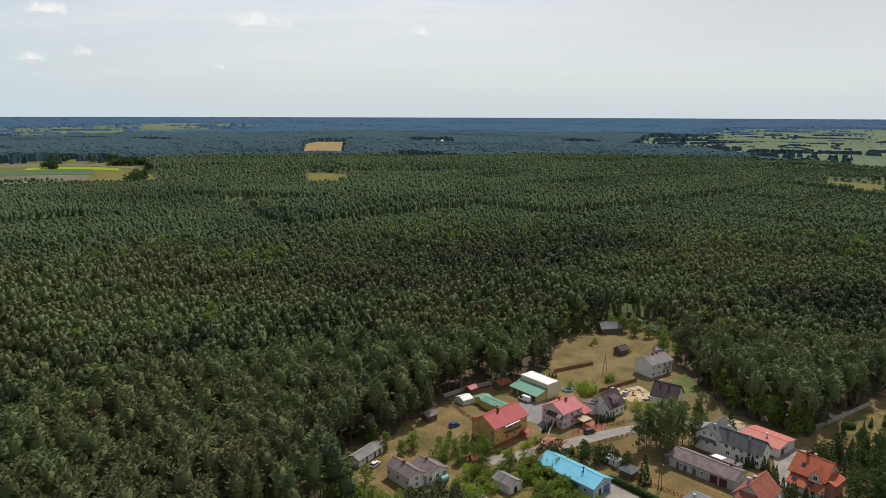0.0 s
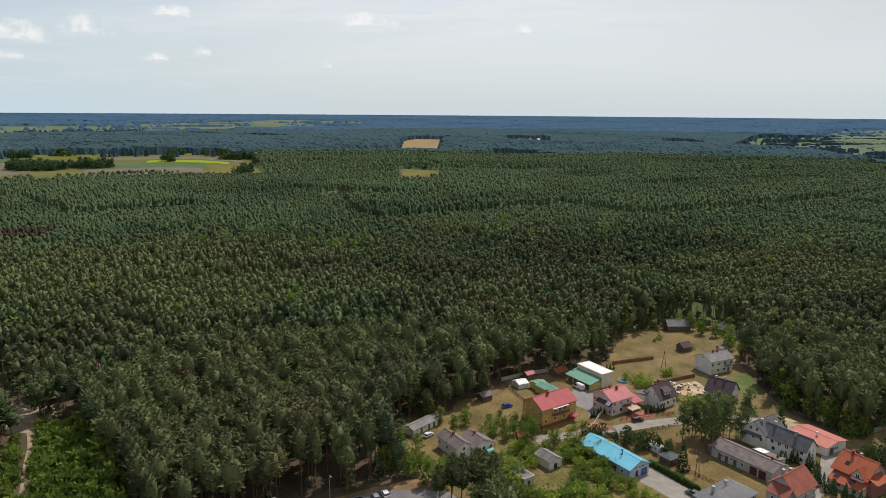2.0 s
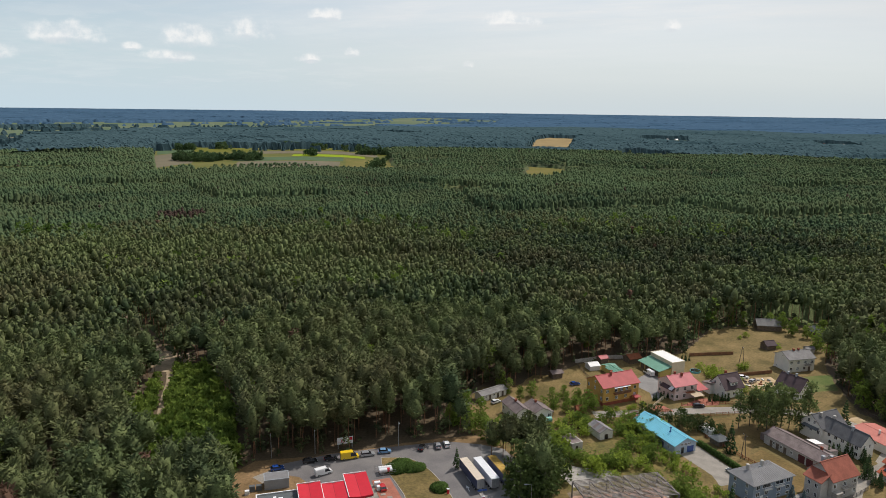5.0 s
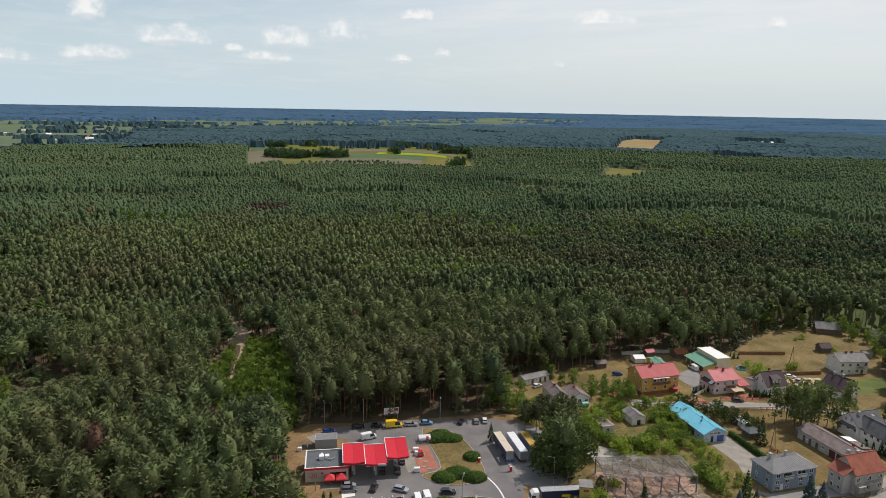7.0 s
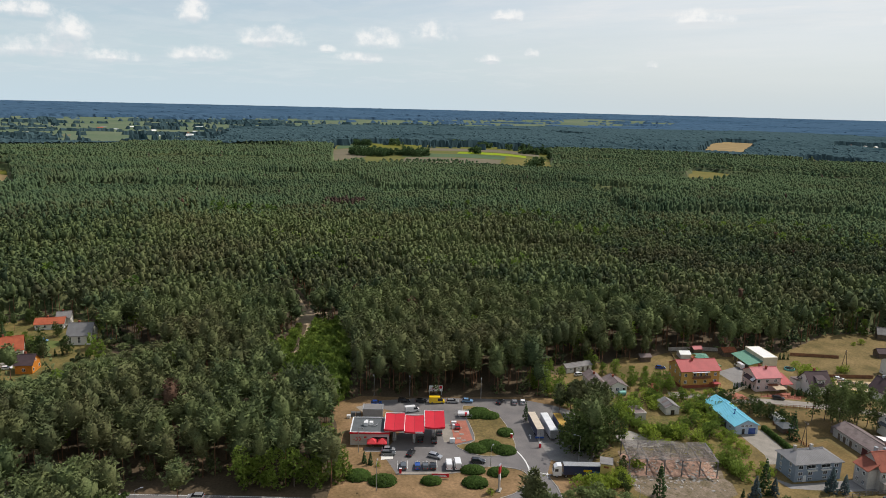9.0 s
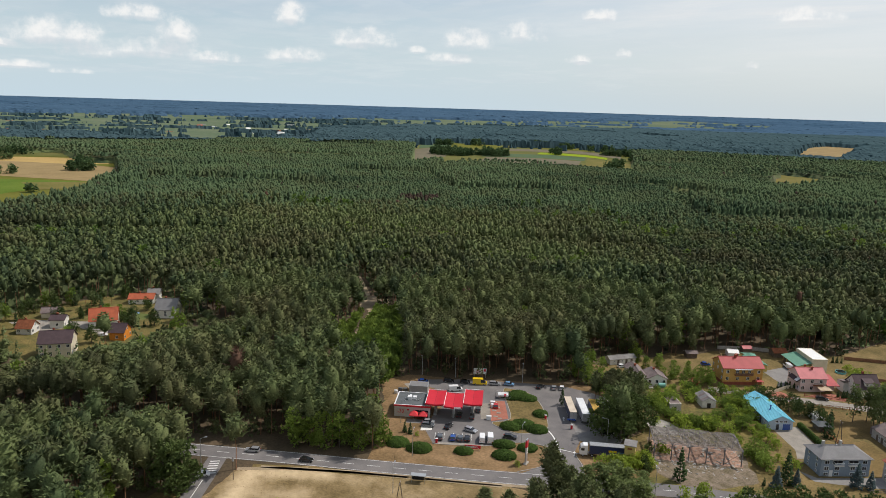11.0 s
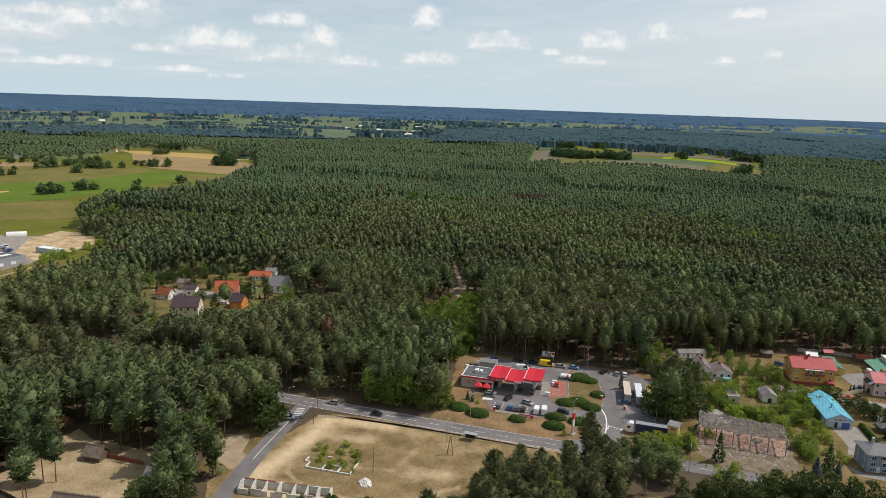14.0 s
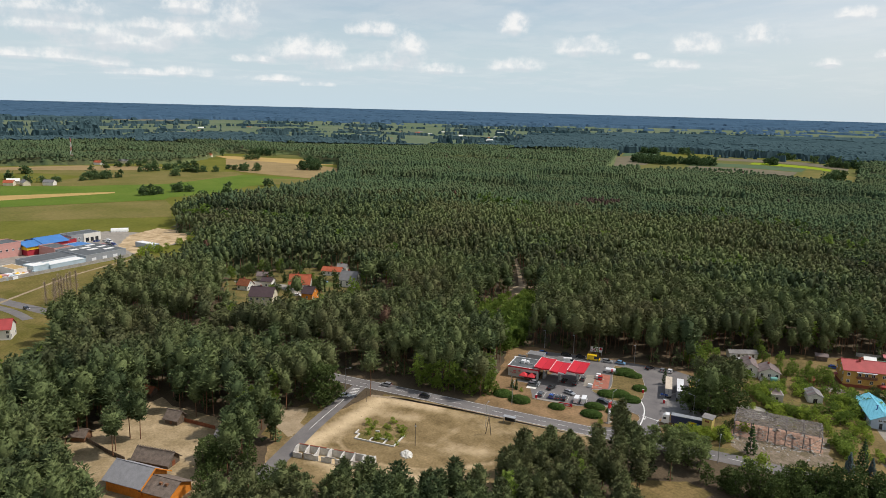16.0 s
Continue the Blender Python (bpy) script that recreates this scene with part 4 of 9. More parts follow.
def understorey():
    """Younger growth that closes the woods beneath the crowns."""
    na, nr = 420, 118
    A, R = np.meshgrid(np.linspace(radians(52), radians(188), na), np.geomspace(350, 1765, nr))
    p = np.column_stack([(MIDDLE[0] + R * np.cos(A)).ravel(), (MIDDLE[1] + R * np.sin(A)).ravel()])
    wood = ~strict_open(p)
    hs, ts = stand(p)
    edge = np.zeros(len(p), bool)
    for k in range(16):
        edge |= strict_open(p + (10.0 if k < 8 else 19.0) * np.array((math.cos(k * 0.785), math.sin(k * 0.785))))
    hs = np.where(edge & (dist(p) < 900), 0.06, np.clip(hs, 0.2, 1.0))
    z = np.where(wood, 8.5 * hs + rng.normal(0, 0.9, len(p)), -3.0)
    idx = np.arange(nr * na).reshape(nr, na)
    a, b, c, d = idx[:-1, :-1].ravel(), idx[:-1, 1:].ravel(), idx[1:, 1:].ravel(), idx[1:, :-1].ravel()
    keep = wood[a] | wood[b] | wood[c] | wood[d]
    f = np.concatenate([np.stack([a, d, c], 1)[keep], np.stack([a, c, b], 1)[keep]])
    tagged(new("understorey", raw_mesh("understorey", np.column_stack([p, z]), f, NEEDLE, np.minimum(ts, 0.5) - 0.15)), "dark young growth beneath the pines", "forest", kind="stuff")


understorey()


def meadow_ring():
    """Open land between the distant woods."""
    na, nr = 180, 40
    A, R = np.meshgrid(np.linspace(radians(48), radians(192), na), np.linspace(1900, 4880, nr))
    x, y = (MIDDLE[0] + R * np.cos(A)).ravel(), (MIDDLE[1] + R * np.sin(A)).ravel()
    idx = np.arange(nr * na).reshape(nr, na)
    a, b, c, d = idx[:-1, :-1].ravel(), idx[:-1, 1:].ravel(), idx[1:, 1:].ravel(), idx[1:, :-1].ravel()
    f = np.concatenate([np.stack([a, d, c], 1), np.stack([a, c, b], 1)])
    tagged(new("meadow", raw_mesh("meadow", np.column_stack([x, y, rise(x, y) + 0.15]), f, HAZED_MEADOW)), "open land between distant woods, coloured pale for haze", "field", kind="structure")


meadow_ring()


def far_canopy():
    """The woods beyond, one uneven canopy over the land."""
    na, nr = 880, 200
    ang = np.linspace(radians(50), radians(190), na)
    rad = np.geomspace(FAR_R - 10, 4850, nr)
    A, R = np.meshgrid(ang, rad)
    x, y = MIDDLE[0] + R * np.cos(A), MIDDLE[1] + R * np.sin(A)
    p = np.column_stack([x.ravel(), y.ravel()])
    p += rng.uniform(-1, 1, p.shape) * np.repeat(rad * 0.0016, na)[:, None]
    wood = ~strict_open(p)
    spin = np.arctan2(p[:, 1] - MIDDLE[1], p[:, 0] - MIDDLE[0])
    q = np.column_stack([spin * 2400, dist(p) * 3.2])
    copse = (smooth_noise(q, 0.0085, 2) + 0.8 * smooth_noise(q, 0.020, 5) + 0.7 * smooth_noise(q, 0.055, 1) > 0.80) & (dist(p) > 1800)
    q2 = np.column_stack([spin * 2600, dist(p) * 1.9])
    holes = (smooth_noise(q2, 0.0046, 8) + 0.7 * smooth_noise(q2, 0.013, 3) + 0.5 * np.clip((spin - radians(118)) / radians(40), -0.6, 0.7) > 1.02) & (dist(p) > 2200) & (dist(p) < 4300)
    for poly in FAR_YARDS + [FARM_FAR]:
        copse &= ~inside(p, poly)
    wood = (wood & ~holes) | copse
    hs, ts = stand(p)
    calm = np.clip(1.15 - dist(p) / 4200, 0.1, 0.7)
    up = rise(p[:, 0], p[:, 1])
    z = up + np.where(wood, 17.0 * (1 + (hs - 1) * calm) + rng.normal(0, 1.3, len(p)) * calm, -4.0) * (1 - up / 109.0)
    idx = np.arange(nr * na).reshape(nr, na)
    a, b, c, d = idx[:-1, :-1].ravel(), idx[:-1, 1:].ravel(), idx[1:, 1:].ravel(), idx[1:, :-1].ravel()
    keep = (wood[a] | wood[b] | wood[c] | wood[d])
    f = np.concatenate([np.stack([a, d, c], 1)[keep], np.stack([a, c, b], 1)[keep]])
    # the outer woods take the leaf colour with more haze blue in it
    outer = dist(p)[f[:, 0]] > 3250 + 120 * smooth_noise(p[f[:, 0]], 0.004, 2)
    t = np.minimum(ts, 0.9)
    tagged(new("far_woods", raw_mesh("far_woods", np.column_stack([p, z]), f[~outer], HAZED_LEAF, t, True)), "distant dark woods in haze-blue colour", "forest", kind="stuff")
    tagged(new("horizon_woods", raw_mesh("horizon_woods", np.column_stack([p, z]), f[outer], HAZE_BLUE_LEAF, t)), "woods along the horizon, coloured blue for haze", "forest", kind="stuff")


far_canopy()


def tree_kind(name, crowns, trunk, crown_mat, bark):
    """Masters of one kind of tree: mesh data for trunk and crown."""
    out = []
    for v, f in crowns:
        out.append((raw_mesh("crown", v, f, crown_mat, np.full(len(v), 0.2)), raw_mesh("trunk", *trunk, bark)))
    return name, out


def limbs(h, r, n=7, spread=2.2, start=0.3):
    """A tapered trunk with limbs, as arrays."""
    v, f = trunk_arrays(h, r, r * 0.3, 6, 0.15)
    V, Fc = [v], [f]
    k = len(v)
    for i in range(n):
        z0 = h * (start + (0.95 - start) * i / n)
        a = i * 2.4
        e = Vector((math.cos(a) * spread * (1.1 - i / n * 0.6), math.sin(a) * spread * (1.1 - i / n * 0.6), z0 + h * 0.14))
        m = Mesh().tube((0.15 * math.sin(z0 * 0.25), 0, z0), e, r * 0.35, r * 0.1, 4)
        V.append(np.array([tuple(q) for q in m.v]))
        tri = []
        for face in m.f:
            tri += [(face[0], face[j], face[j + 1]) for j in range(1, len(face) - 1)]
        Fc.append(np.array(tri) + k)
        k += len(m.v)
    return np.concatenate(V), np.concatenate(Fc)


PINE = tree_kind("pine_tree", [pine_crown(950, h=18.0, size=1.05, wide=3.3 + 0.07 * k, low=0.38 + 0.015 * k, sides=6) for k in range(8)], limbs(17.0, 0.2, 8, 1.6, 0.5), NEEDLE, BARK)
BROAD = tree_kind("broadleaf_tree", [leaf_crown(330, 3, 11.0, 3.9, 0.02, 0.66, 18) for _ in range(6)], limbs(8.0, 0.2, 7, 2.0), LEAF, BARK_GREY)
OAK = tree_kind("broadleaf_tree", [leaf_crown(400, 3, 11.0, 4.0, 0.02, 0.62, 20) for _ in range(5)], limbs(8.0, 0.22, 7, 2.0), BUSH_LEAF, BARK_GREY)
BIRCH = tree_kind("birch_tree", [leaf_crown(400, 3, 15.5, 2.7, 0.10, 0.55, 24) for _ in range(4)], limbs(13.5, 0.17, 10, 1.5), BIRCH_LEAF, BARK_GREY)
FIR = tree_kind("spruce_tree", [spruce_crown(260, 3, size=0.75) for _ in range(3)], trunk_arrays(10, 0.16, 0.05, 6), SPRUCE, BARK_GREY)
BLUEFIR = tree_kind("blue_spruce_tree", [spruce_crown(260, 4, 7.0, 2.0, 0.55) for _ in range(2)], trunk_arrays(6, 0.13, 0.05, 6), BLUE_SPRUCE, BARK_GREY)
SHRUB = tree_kind("shrub", [leaf_crown(170, 3, 3.2, 2.1, 0.0, 0.38, 12) for _ in range(5)], limbs(2.2, 0.08, 5, 0.9, 0.1), BRIGHT_LEAF, BARK_GREY)
THICK_SHRUB = tree_kind("shrub", [leaf_crown(190, 3, 3.3, 2.2, 0.0, 0.36, 12) for _ in range(5)], limbs(2.2, 0.08, 5, 0.9, 0.1), LEAF, BARK_GREY)
YELLOW_TREE = tree_kind("broadleaf_tree", [leaf_crown(330, 3, 8.5, 3.4, 0.02, 0.5, 16) for _ in range(3)], limbs(6.0, 0.16, 7, 1.6), BRIGHT_LEAF, BARK_GREY)
BUSH = tree_kind("field_bush", [leaf_crown(150, 3, 3.2, 1.9, 0.02, 0.5, 10) for _ in range(5)], limbs(2.2, 0.08, 5, 0.9, 0.1), FIELD_LEAF, BARK_GREY)
THUJA = tree_kind("thuja", [spruce_crown(110, 4, 3.6, 0.75, 0.36) for _ in range(2)], trunk_arrays(2.5, 0.06, 0.03, 4), SPRUCE, BARK_GREY)
count = 0


def plant(kind, x, y, s, label, category="tree", group="", wide=1.0, z=0.0):
    global count
    name, masters = kind
    crown, trunk = masters[count % len(masters)]
    turn = (count * 137.5) % 360
    count += 1
    m = pose(x, y, z + float(rise(x, y)), 0, 0, turn) @ Matrix.Diagonal((s * wide, s * wide, s, 1))
    ob = thing(name, m, label, category, group)
    part("trunk", trunk, None, ob)
    part("crown", crown, None, ob)
    return ob


for i, (x, y) in enumerate(single):
    s = (0.98 + 0.12 * math.sin(i * 12.9) * math.sin(i * 3.1)) * (0.78 if y > 26 and inside(np.array([(x, y)]), FORE)[0] else 0.92)
    plant(PINE, float(x), float(y), s, "tall Scots pine with a bare trunk and dark crown", "tree", "pines round the open lots")

# ---- roads and paved ground ----
main_line = curve_pts(MAIN)
road = strip("road", main_line, 7.2, 0.07, ASPHALT, "worn grey asphalt main road with white markings")
dashes("centre_line", main_line, 0.16, 0.078, 4.0, 4.0, road, start=150)
for side in (3.25, -3.25):
    strip("edge_line", main_line[20:50], 0.14, 0.078, PAINT, "", offset=side, parent=road)
minor_line = curve_pts(MINOR)
road2 = strip("road", minor_line, 5.8, 0.074, ASPHALT, "grey asphalt side road")
strip("centre_line", minor_line[7:14], 0.2, 0.082, PAINT, "", parent=road2)
for k in range(6):
    a = Vector((-75.6 + k * 1.05, 36.9 - k * 0.95))
    strip("crossing_bar", [a, a + Vector((1.9, 2.2))], 0.5, 0.083, PAINT, "", parent=road2)
strip("path", curve_pts([(-62, 45.6), (-49, 55), (-41, 61), (-31, 67.6), (-22, 73.6), (-12, 80), (-2, 86.5)]), 1.3, 0.06, TRACK, "trodden pale dirt path along the road", "path")
patch("grass", PARKING, 0.035, DRY, "dry verge between parking bay and side road", "grass", 0.4)
patch("pavement", [(-67.4, 1.1), (-71.6, 8.5), (-66.9, 15.6), (-56.8, 8.4), (-52.3, 9.2), (-46.6, 1.6), (-55.7, 0.3)], 0.05, TRACK, "pale gravel parking bay beside the side road", "pavement", 0.4)
strip("path", curve_pts([(-66, 40), (-54.5, 51), (-41, 61.3), (-22, 74.2), (-8.5, 83.1), (4, 92)]), 1.8, 0.06, TRACK, "pale sandy footpath beside the road", "path")
strip("verge", curve_pts([(-64, 44), (-50, 55), (-25, 71.5), (0, 88)]), 2.4, 0.052, DRY, "dry grass verge between road and path", "grass")
patch("sand", [(-150, 184), (-164, 180), (-172, 190), (-176, 202), (-164, 204), (-156, 196)], 0.038, TRACK, "pale sandy clearing on the forest track", "sand", 0.8)
strip("track", curve_pts(RIDE), 2.6, 0.04, TRACK, "pale sandy forest track", "path")
VROAD = [(16, 203.5), (30, 210), (44, 216.5), (56, 222.5), (70, 228), (84, 232), (100, 230), (112, 222)]
vline = curve_pts(VROAD)
strip("road", vline, 5.6, 0.06, PAVING, "pale concrete village street")
strip("road", curve_pts([(112, 222), (118, 212), (112, 202), (104, 192), (96, 178), (92, 160), (84, 148)]), 4.2, 0.056, PAVING, "pale paved lane between the houses")
# vacant lot: turf worn down to sand along the wheel tracks
def worn_ground():
    step = 1.0
    xs, ys = np.arange(-68, 24, step), np.arange(-14, 94, step)
    X, Y = np.meshgrid(xs, ys)
    p = np.column_stack([X.ravel(), Y.ravel()])
    wear = np.zeros(len(p))
    for line, wide, deep in WHEEL_TRACKS:
        d = np.full(len(p), 1e9)
        for a, b in zip(line[:-1], line[1:]):
            a, b = np.array(a, float), np.array(b, float)
            k = np.clip(((p - a) @ (b - a)) / ((b - a) @ (b - a)), 0, 1)
            d = np.minimum(d, np.hypot(*(p - (a + k[:, None] * (b - a))).T))
        wear = np.maximum(wear, deep * np.exp(-(d / wide) ** 2))
    ok = inside(p, LOT).reshape(X.shape)
    idx = np.arange(len(p)).reshape(X.shape)
    a, b, c, d = idx[:-1, :-1], idx[:-1, 1:], idx[1:, 1:], idx[1:, :-1]
    keep = ok[:-1, :-1] & ok[:-1, 1:] & ok[1:, 1:] & ok[1:, :-1]
    f = np.concatenate([np.stack([a[keep], b[keep], c[keep]], 1), np.stack([a[keep], c[keep], d[keep]], 1)])
    z = 0.05 + 0.012 * smooth_noise(p, 0.6, 2)
    tagged(new("worn_ground", raw_mesh("worn_ground", np.column_stack([p, z]), f, WORN, wear)), "dry turf worn to pale sand on the vacant lot", "ground", kind="structure")


WHEEL_TRACKS = [
    ([(-62, 41), (-52, 50), (-44, 56)], 4.0, 0.9), ([(-62, 42), (-52, 28), (-45, 14), (-41, 4)], 4.6, 1.0), ([(-41, 4), (-33, 5), (-24, 8), (-14, 14)], 4.8, 1.0),
    ([(-14, 14), (-6, 22), (2, 31), (6, 36)], 5.5, 0.95), ([(-10, 8), (0, 16), (9, 26)], 5.0, 0.8), ([(-15, 44), (-9, 51)], 4.5, 0.6), ([(-50, 36), (-42, 44)], 4.0, 0.55), ([(-30, 30), (-20, 40), (-26, 52)], 1.6, 0.4),
    ([(-47, 22), (-38, 14), (-26, 14), (-14, 22), (-4, 36), (-2, 50)], 1.3, 0.55), ([(-36, 60), (-16, 66)], 5.0, 0.35),
]


def worn_material():
    m = material("turf worn to sand", (0.135, 0.094, 0.038), 0.95, 0.30, 0.11, 1.3, 0.07, tone=(0.27, 0.195, 0.095))
    N, K = m.node_tree.nodes, m.node_tree.links
    p = N["Principled BSDF"]
    turf = p.inputs["Base Color"].links[0].from_socket
    geo, at = N.new("ShaderNodeNewGeometry"), N.new("ShaderNodeAttribute")
    at.attribute_name = "tint"
    rough, sandy = N.new("ShaderNodeTexNoise"), N.new("ShaderNodeTexNoise")
    for n, sc, de in ((rough, 0.16, 8), (sandy, 0.5, 5)):
        n.inputs["Scale"].default_value, n.inputs["Detail"].default_value, n.inputs["Roughness"].default_value = sc, de, 0.7
        K.new(geo.outputs["Position"], n.inputs["Vector"])
    add, ramp, sand, mix = N.new("ShaderNodeMath"), N.new("ShaderNodeMapRange"), N.new("ShaderNodeMix"), N.new("ShaderNodeMix")
    add.operation = "MULTIPLY_ADD"
    add.inputs[1].default_value = 1.5
    K.new(rough.outputs[0], add.inputs[0])
    K.new(at.outputs["Fac"], add.inputs[2])
    ramp.inputs[1].default_value, ramp.inputs[2].default_value = 0.92, 1.75
    K.new(add.outputs[0], ramp.inputs[0])
    sand.data_type = mix.data_type = "RGBA"
    K.new(sandy.outputs[0], sand.inputs[0])
    sand.inputs[6].default_value, sand.inputs[7].default_value = (0.40, 0.295, 0.165, 1), (0.66, 0.52, 0.33, 1)
    K.new(ramp.outputs[0], mix.inputs[0])
    K.new(turf, mix.inputs[6])
    K.new(sand.outputs[2], mix.inputs[7])
    K.new(mix.outputs[2], p.inputs["Base Color"])
    return m


WORN = worn_material()
worn_ground()
# village plots
patch("meadow", [(46, 209), (70, 222), (84, 208), (70, 198), (66, 186), (58, 196)], 0.045, MOWN, "mown hay meadow between the houses", "grass")
patch("meadow", [(64, 184), (72, 196), (88, 180), (80, 170)], 0.045, MOWN, "mown strip beside the long barn", "grass")
patch("grass", [(5, 150), (16, 178), (40, 205), (46, 200), (36, 182), (48, 172), (52, 150), (40, 160), (16, 148)], 0.045, WEEDS, "overgrown weedy waste ground", "grass")
patch("grass", [(22, 116), (30, 124), (54, 138), (60, 150), (56, 132), (34, 118)], 0.045, WEEDS, "overgrown roadside weeds", "grass")
patch("slab", [(16, 146), (22, 152), (42, 160), (54, 141), (41, 123), (28, 126)], 0.05, RUBBLE, "broken concrete floor of the ruined hall", "pavement", 0.5)
patch("slab", [(9, 158), (14, 163), (30, 164), (27, 158), (17, 150)], 0.05, CONCRETE, "cracked concrete apron", "pavement", 0.5)
patch("pavement", [(44.5, 185), (52, 191), (62, 178.5), (66, 172), (58, 166), (56, 172)], 0.055, PAVING, "paved yard before the blue building", "pavement", 0.15)
patch("pavement", [(60, 158), (66, 154), (80, 162), (92, 172), (88, 178), (80, 170), (66, 157)], 0.055, PAVE_GREY, "paved forecourt of the blue-grey house", "pavement", 0.2)
patch("pavement", [(106, 200), (112, 214), (122, 212), (116, 200), (108, 194)], 0.058, PAVING, "paved yard between the long houses", "pavement", 0.2)
patch("pavement", [(31, 211.5), (36, 221), (40, 221), (44, 217)], 0.062, PAVE_RED, "red block paving of a front yard", "pavement", 0.0)
patch("pavement", [(26, 240), (34, 257), (42, 252), (38, 240), (42, 233), (38.5, 226.5), (35.5, 226), (34.5, 232)], 0.05, PAVE_GREY, "paved yard before the workshop", "pavement", 0.2)
patch("pavement", [(46, 223), (54, 234), (60, 234), (60, 229)], 0.055, PAVE_RED, "dark red paved yard", "pavement", 0.0)
patch("lawn", [(38, 238), (34, 231), (38, 228), (42, 234)], 0.045, LAWN, "small green lawn", "grass", 0.2)
patch("sand", [(70, 262), (82, 268), (86, 256), (76, 250), (68, 254)], 0.045, SAND, "sandy garden plot with building rubble", "sand", 1.0)
patch("grass", [(84, 266), (106, 280), (106, 262), (96, 256)], 0.045, LAWN, "green lawn beside the lone house", "grass", 0.8)
patch("sand", [(108, 236), (118, 226), (112, 222), (103, 232)], 0.045, SAND, "sandy bank beside the lane", "sand", 0.8)
patch("pavement", [(-262, 44), (-240, 47), (-232, 64), (-216, 66), (-214, 70), (-236, 72), (-256, 56)], 0.05, PAVING, "paved yards of the hamlet", "pavement", 0.3)
patch("grass", [(-246, 88), (-226, 98), (-222, 90), (-240, 80)], 0.05, LAWN, "green lawn in the hamlet", "grass", 0.3)

# ---- buildings ----
windows = {}


def window(parent, x, y, z, turn, w, h, kind="window"):
    key = (kind, round(w, 2), round(h, 2))
    if key not in windows:
        fr, pane = Mesh(), Mesh()
        b = 0.09
        o = [(-w / 2, 0), (w / 2, 0), (w / 2, h), (-w / 2, h)]
        q = [(-w / 2 + b, b), (w / 2 - b, b), (w / 2 - b, h - b), (-w / 2 + b, h - b)]
        fr.add([(x, y, z) for y in (-0.07, 0.03) for x, z in o + q],
               [f for i in range(4) for f in ((i, (i + 1) % 4, 4 + (i + 1) % 4, 4 + i), (8 + i, 12 + i, 12 + (i + 1) % 4, 8 + (i + 1) % 4), (i, 8 + i, 8 + (i + 1) % 4, (i + 1) % 4), (4 + i, 4 + (i + 1) % 4, 12 + (i + 1) % 4, 12 + i))])
        bar = Mesh().box(-0.04, -0.06, b, 0.04, -0.026, h - b)
        pane.box(-w / 2 + b * 0.6, -0.025, b * 0.6, w / 2 - b * 0.6, 0.02, h - b * 0.6)
        windows[key] = fr.data("window", WHITE_METAL), pane.data("pane", GLASS), bar.data("mullion", WHITE_METAL)
    fr, pane, bar = windows[key]
    ob = part("window", fr, None, parent, m=pose(x, y, z, 0, 0, turn))
    part("pane", pane, None, ob, "dark glass pane")
    part("mullion", bar, None, ob)
    return ob


def face_pose(face, u, dx, dy):
    return dict(f=(u, 0, 0), b=(dx - u, dy, 180), l=(0, dy - u, -90), r=(dx, u, 90))[face]


def window_row(parent, face, n, z, dx, dy, w=1.2, h=1.35, lo=1.2, hi=None):
    run = dx if face in "fb" else dy
    hi = run - lo if hi is None else hi
    for i in range(n):
        u = (lo + hi) / 2 if n == 1 else lo + (hi - lo) * i / (n - 1)
        x, y, turn = face_pose(face, u, dx, dy)
        window(parent, x, y, z, turn, w, h)


def door(parent, face, u, dx, dy, w, h, mat, name="door", z=0.0):
    x, y, turn = face_pose(face, u, dx, dy)
    m = Mesh().box(-w / 2, -0.06, 0.02, w / 2, 0.02, h)
    for k in range(1, max(2, int(h / 0.6))):
        m.box(-w / 2 + 0.06, -0.09, k * h / max(2, int(h / 0.6)) - 0.03, w / 2 - 0.06, -0.05, k * h / max(2, int(h / 0.6)) + 0.03)
    return part(name, m, mat, parent, m=pose(x, y, z, 0, 0, turn))


def chimney(parent, x, y, z0, z1, mat=PLINTH, s=0.35):
    c = part("chimney", Mesh().box(x - s, y - s, z0, x + s, y + s, z1).box(x - s - 0.07, y - s - 0.07, z1, x + s + 0.07, y + s + 0.07, z1 + 0.12), mat, parent)
    return c


def gable_body(dx, dy, he, hr, ridge):
    if ridge == "x":
        pts = [(0, -0.2), (dy, -0.2), (dy, he), (dy / 2, hr), (0, he)]
        m = Mesh().profile(pts, 0, dx)
        m.v = [(y, x, z) for x, y, z in m.v]
    else:
        m = Mesh().profile([(0, -0.2), (dx, -0.2), (dx, he), (dx / 2, hr), (0, he)], 0, dy)
    return m


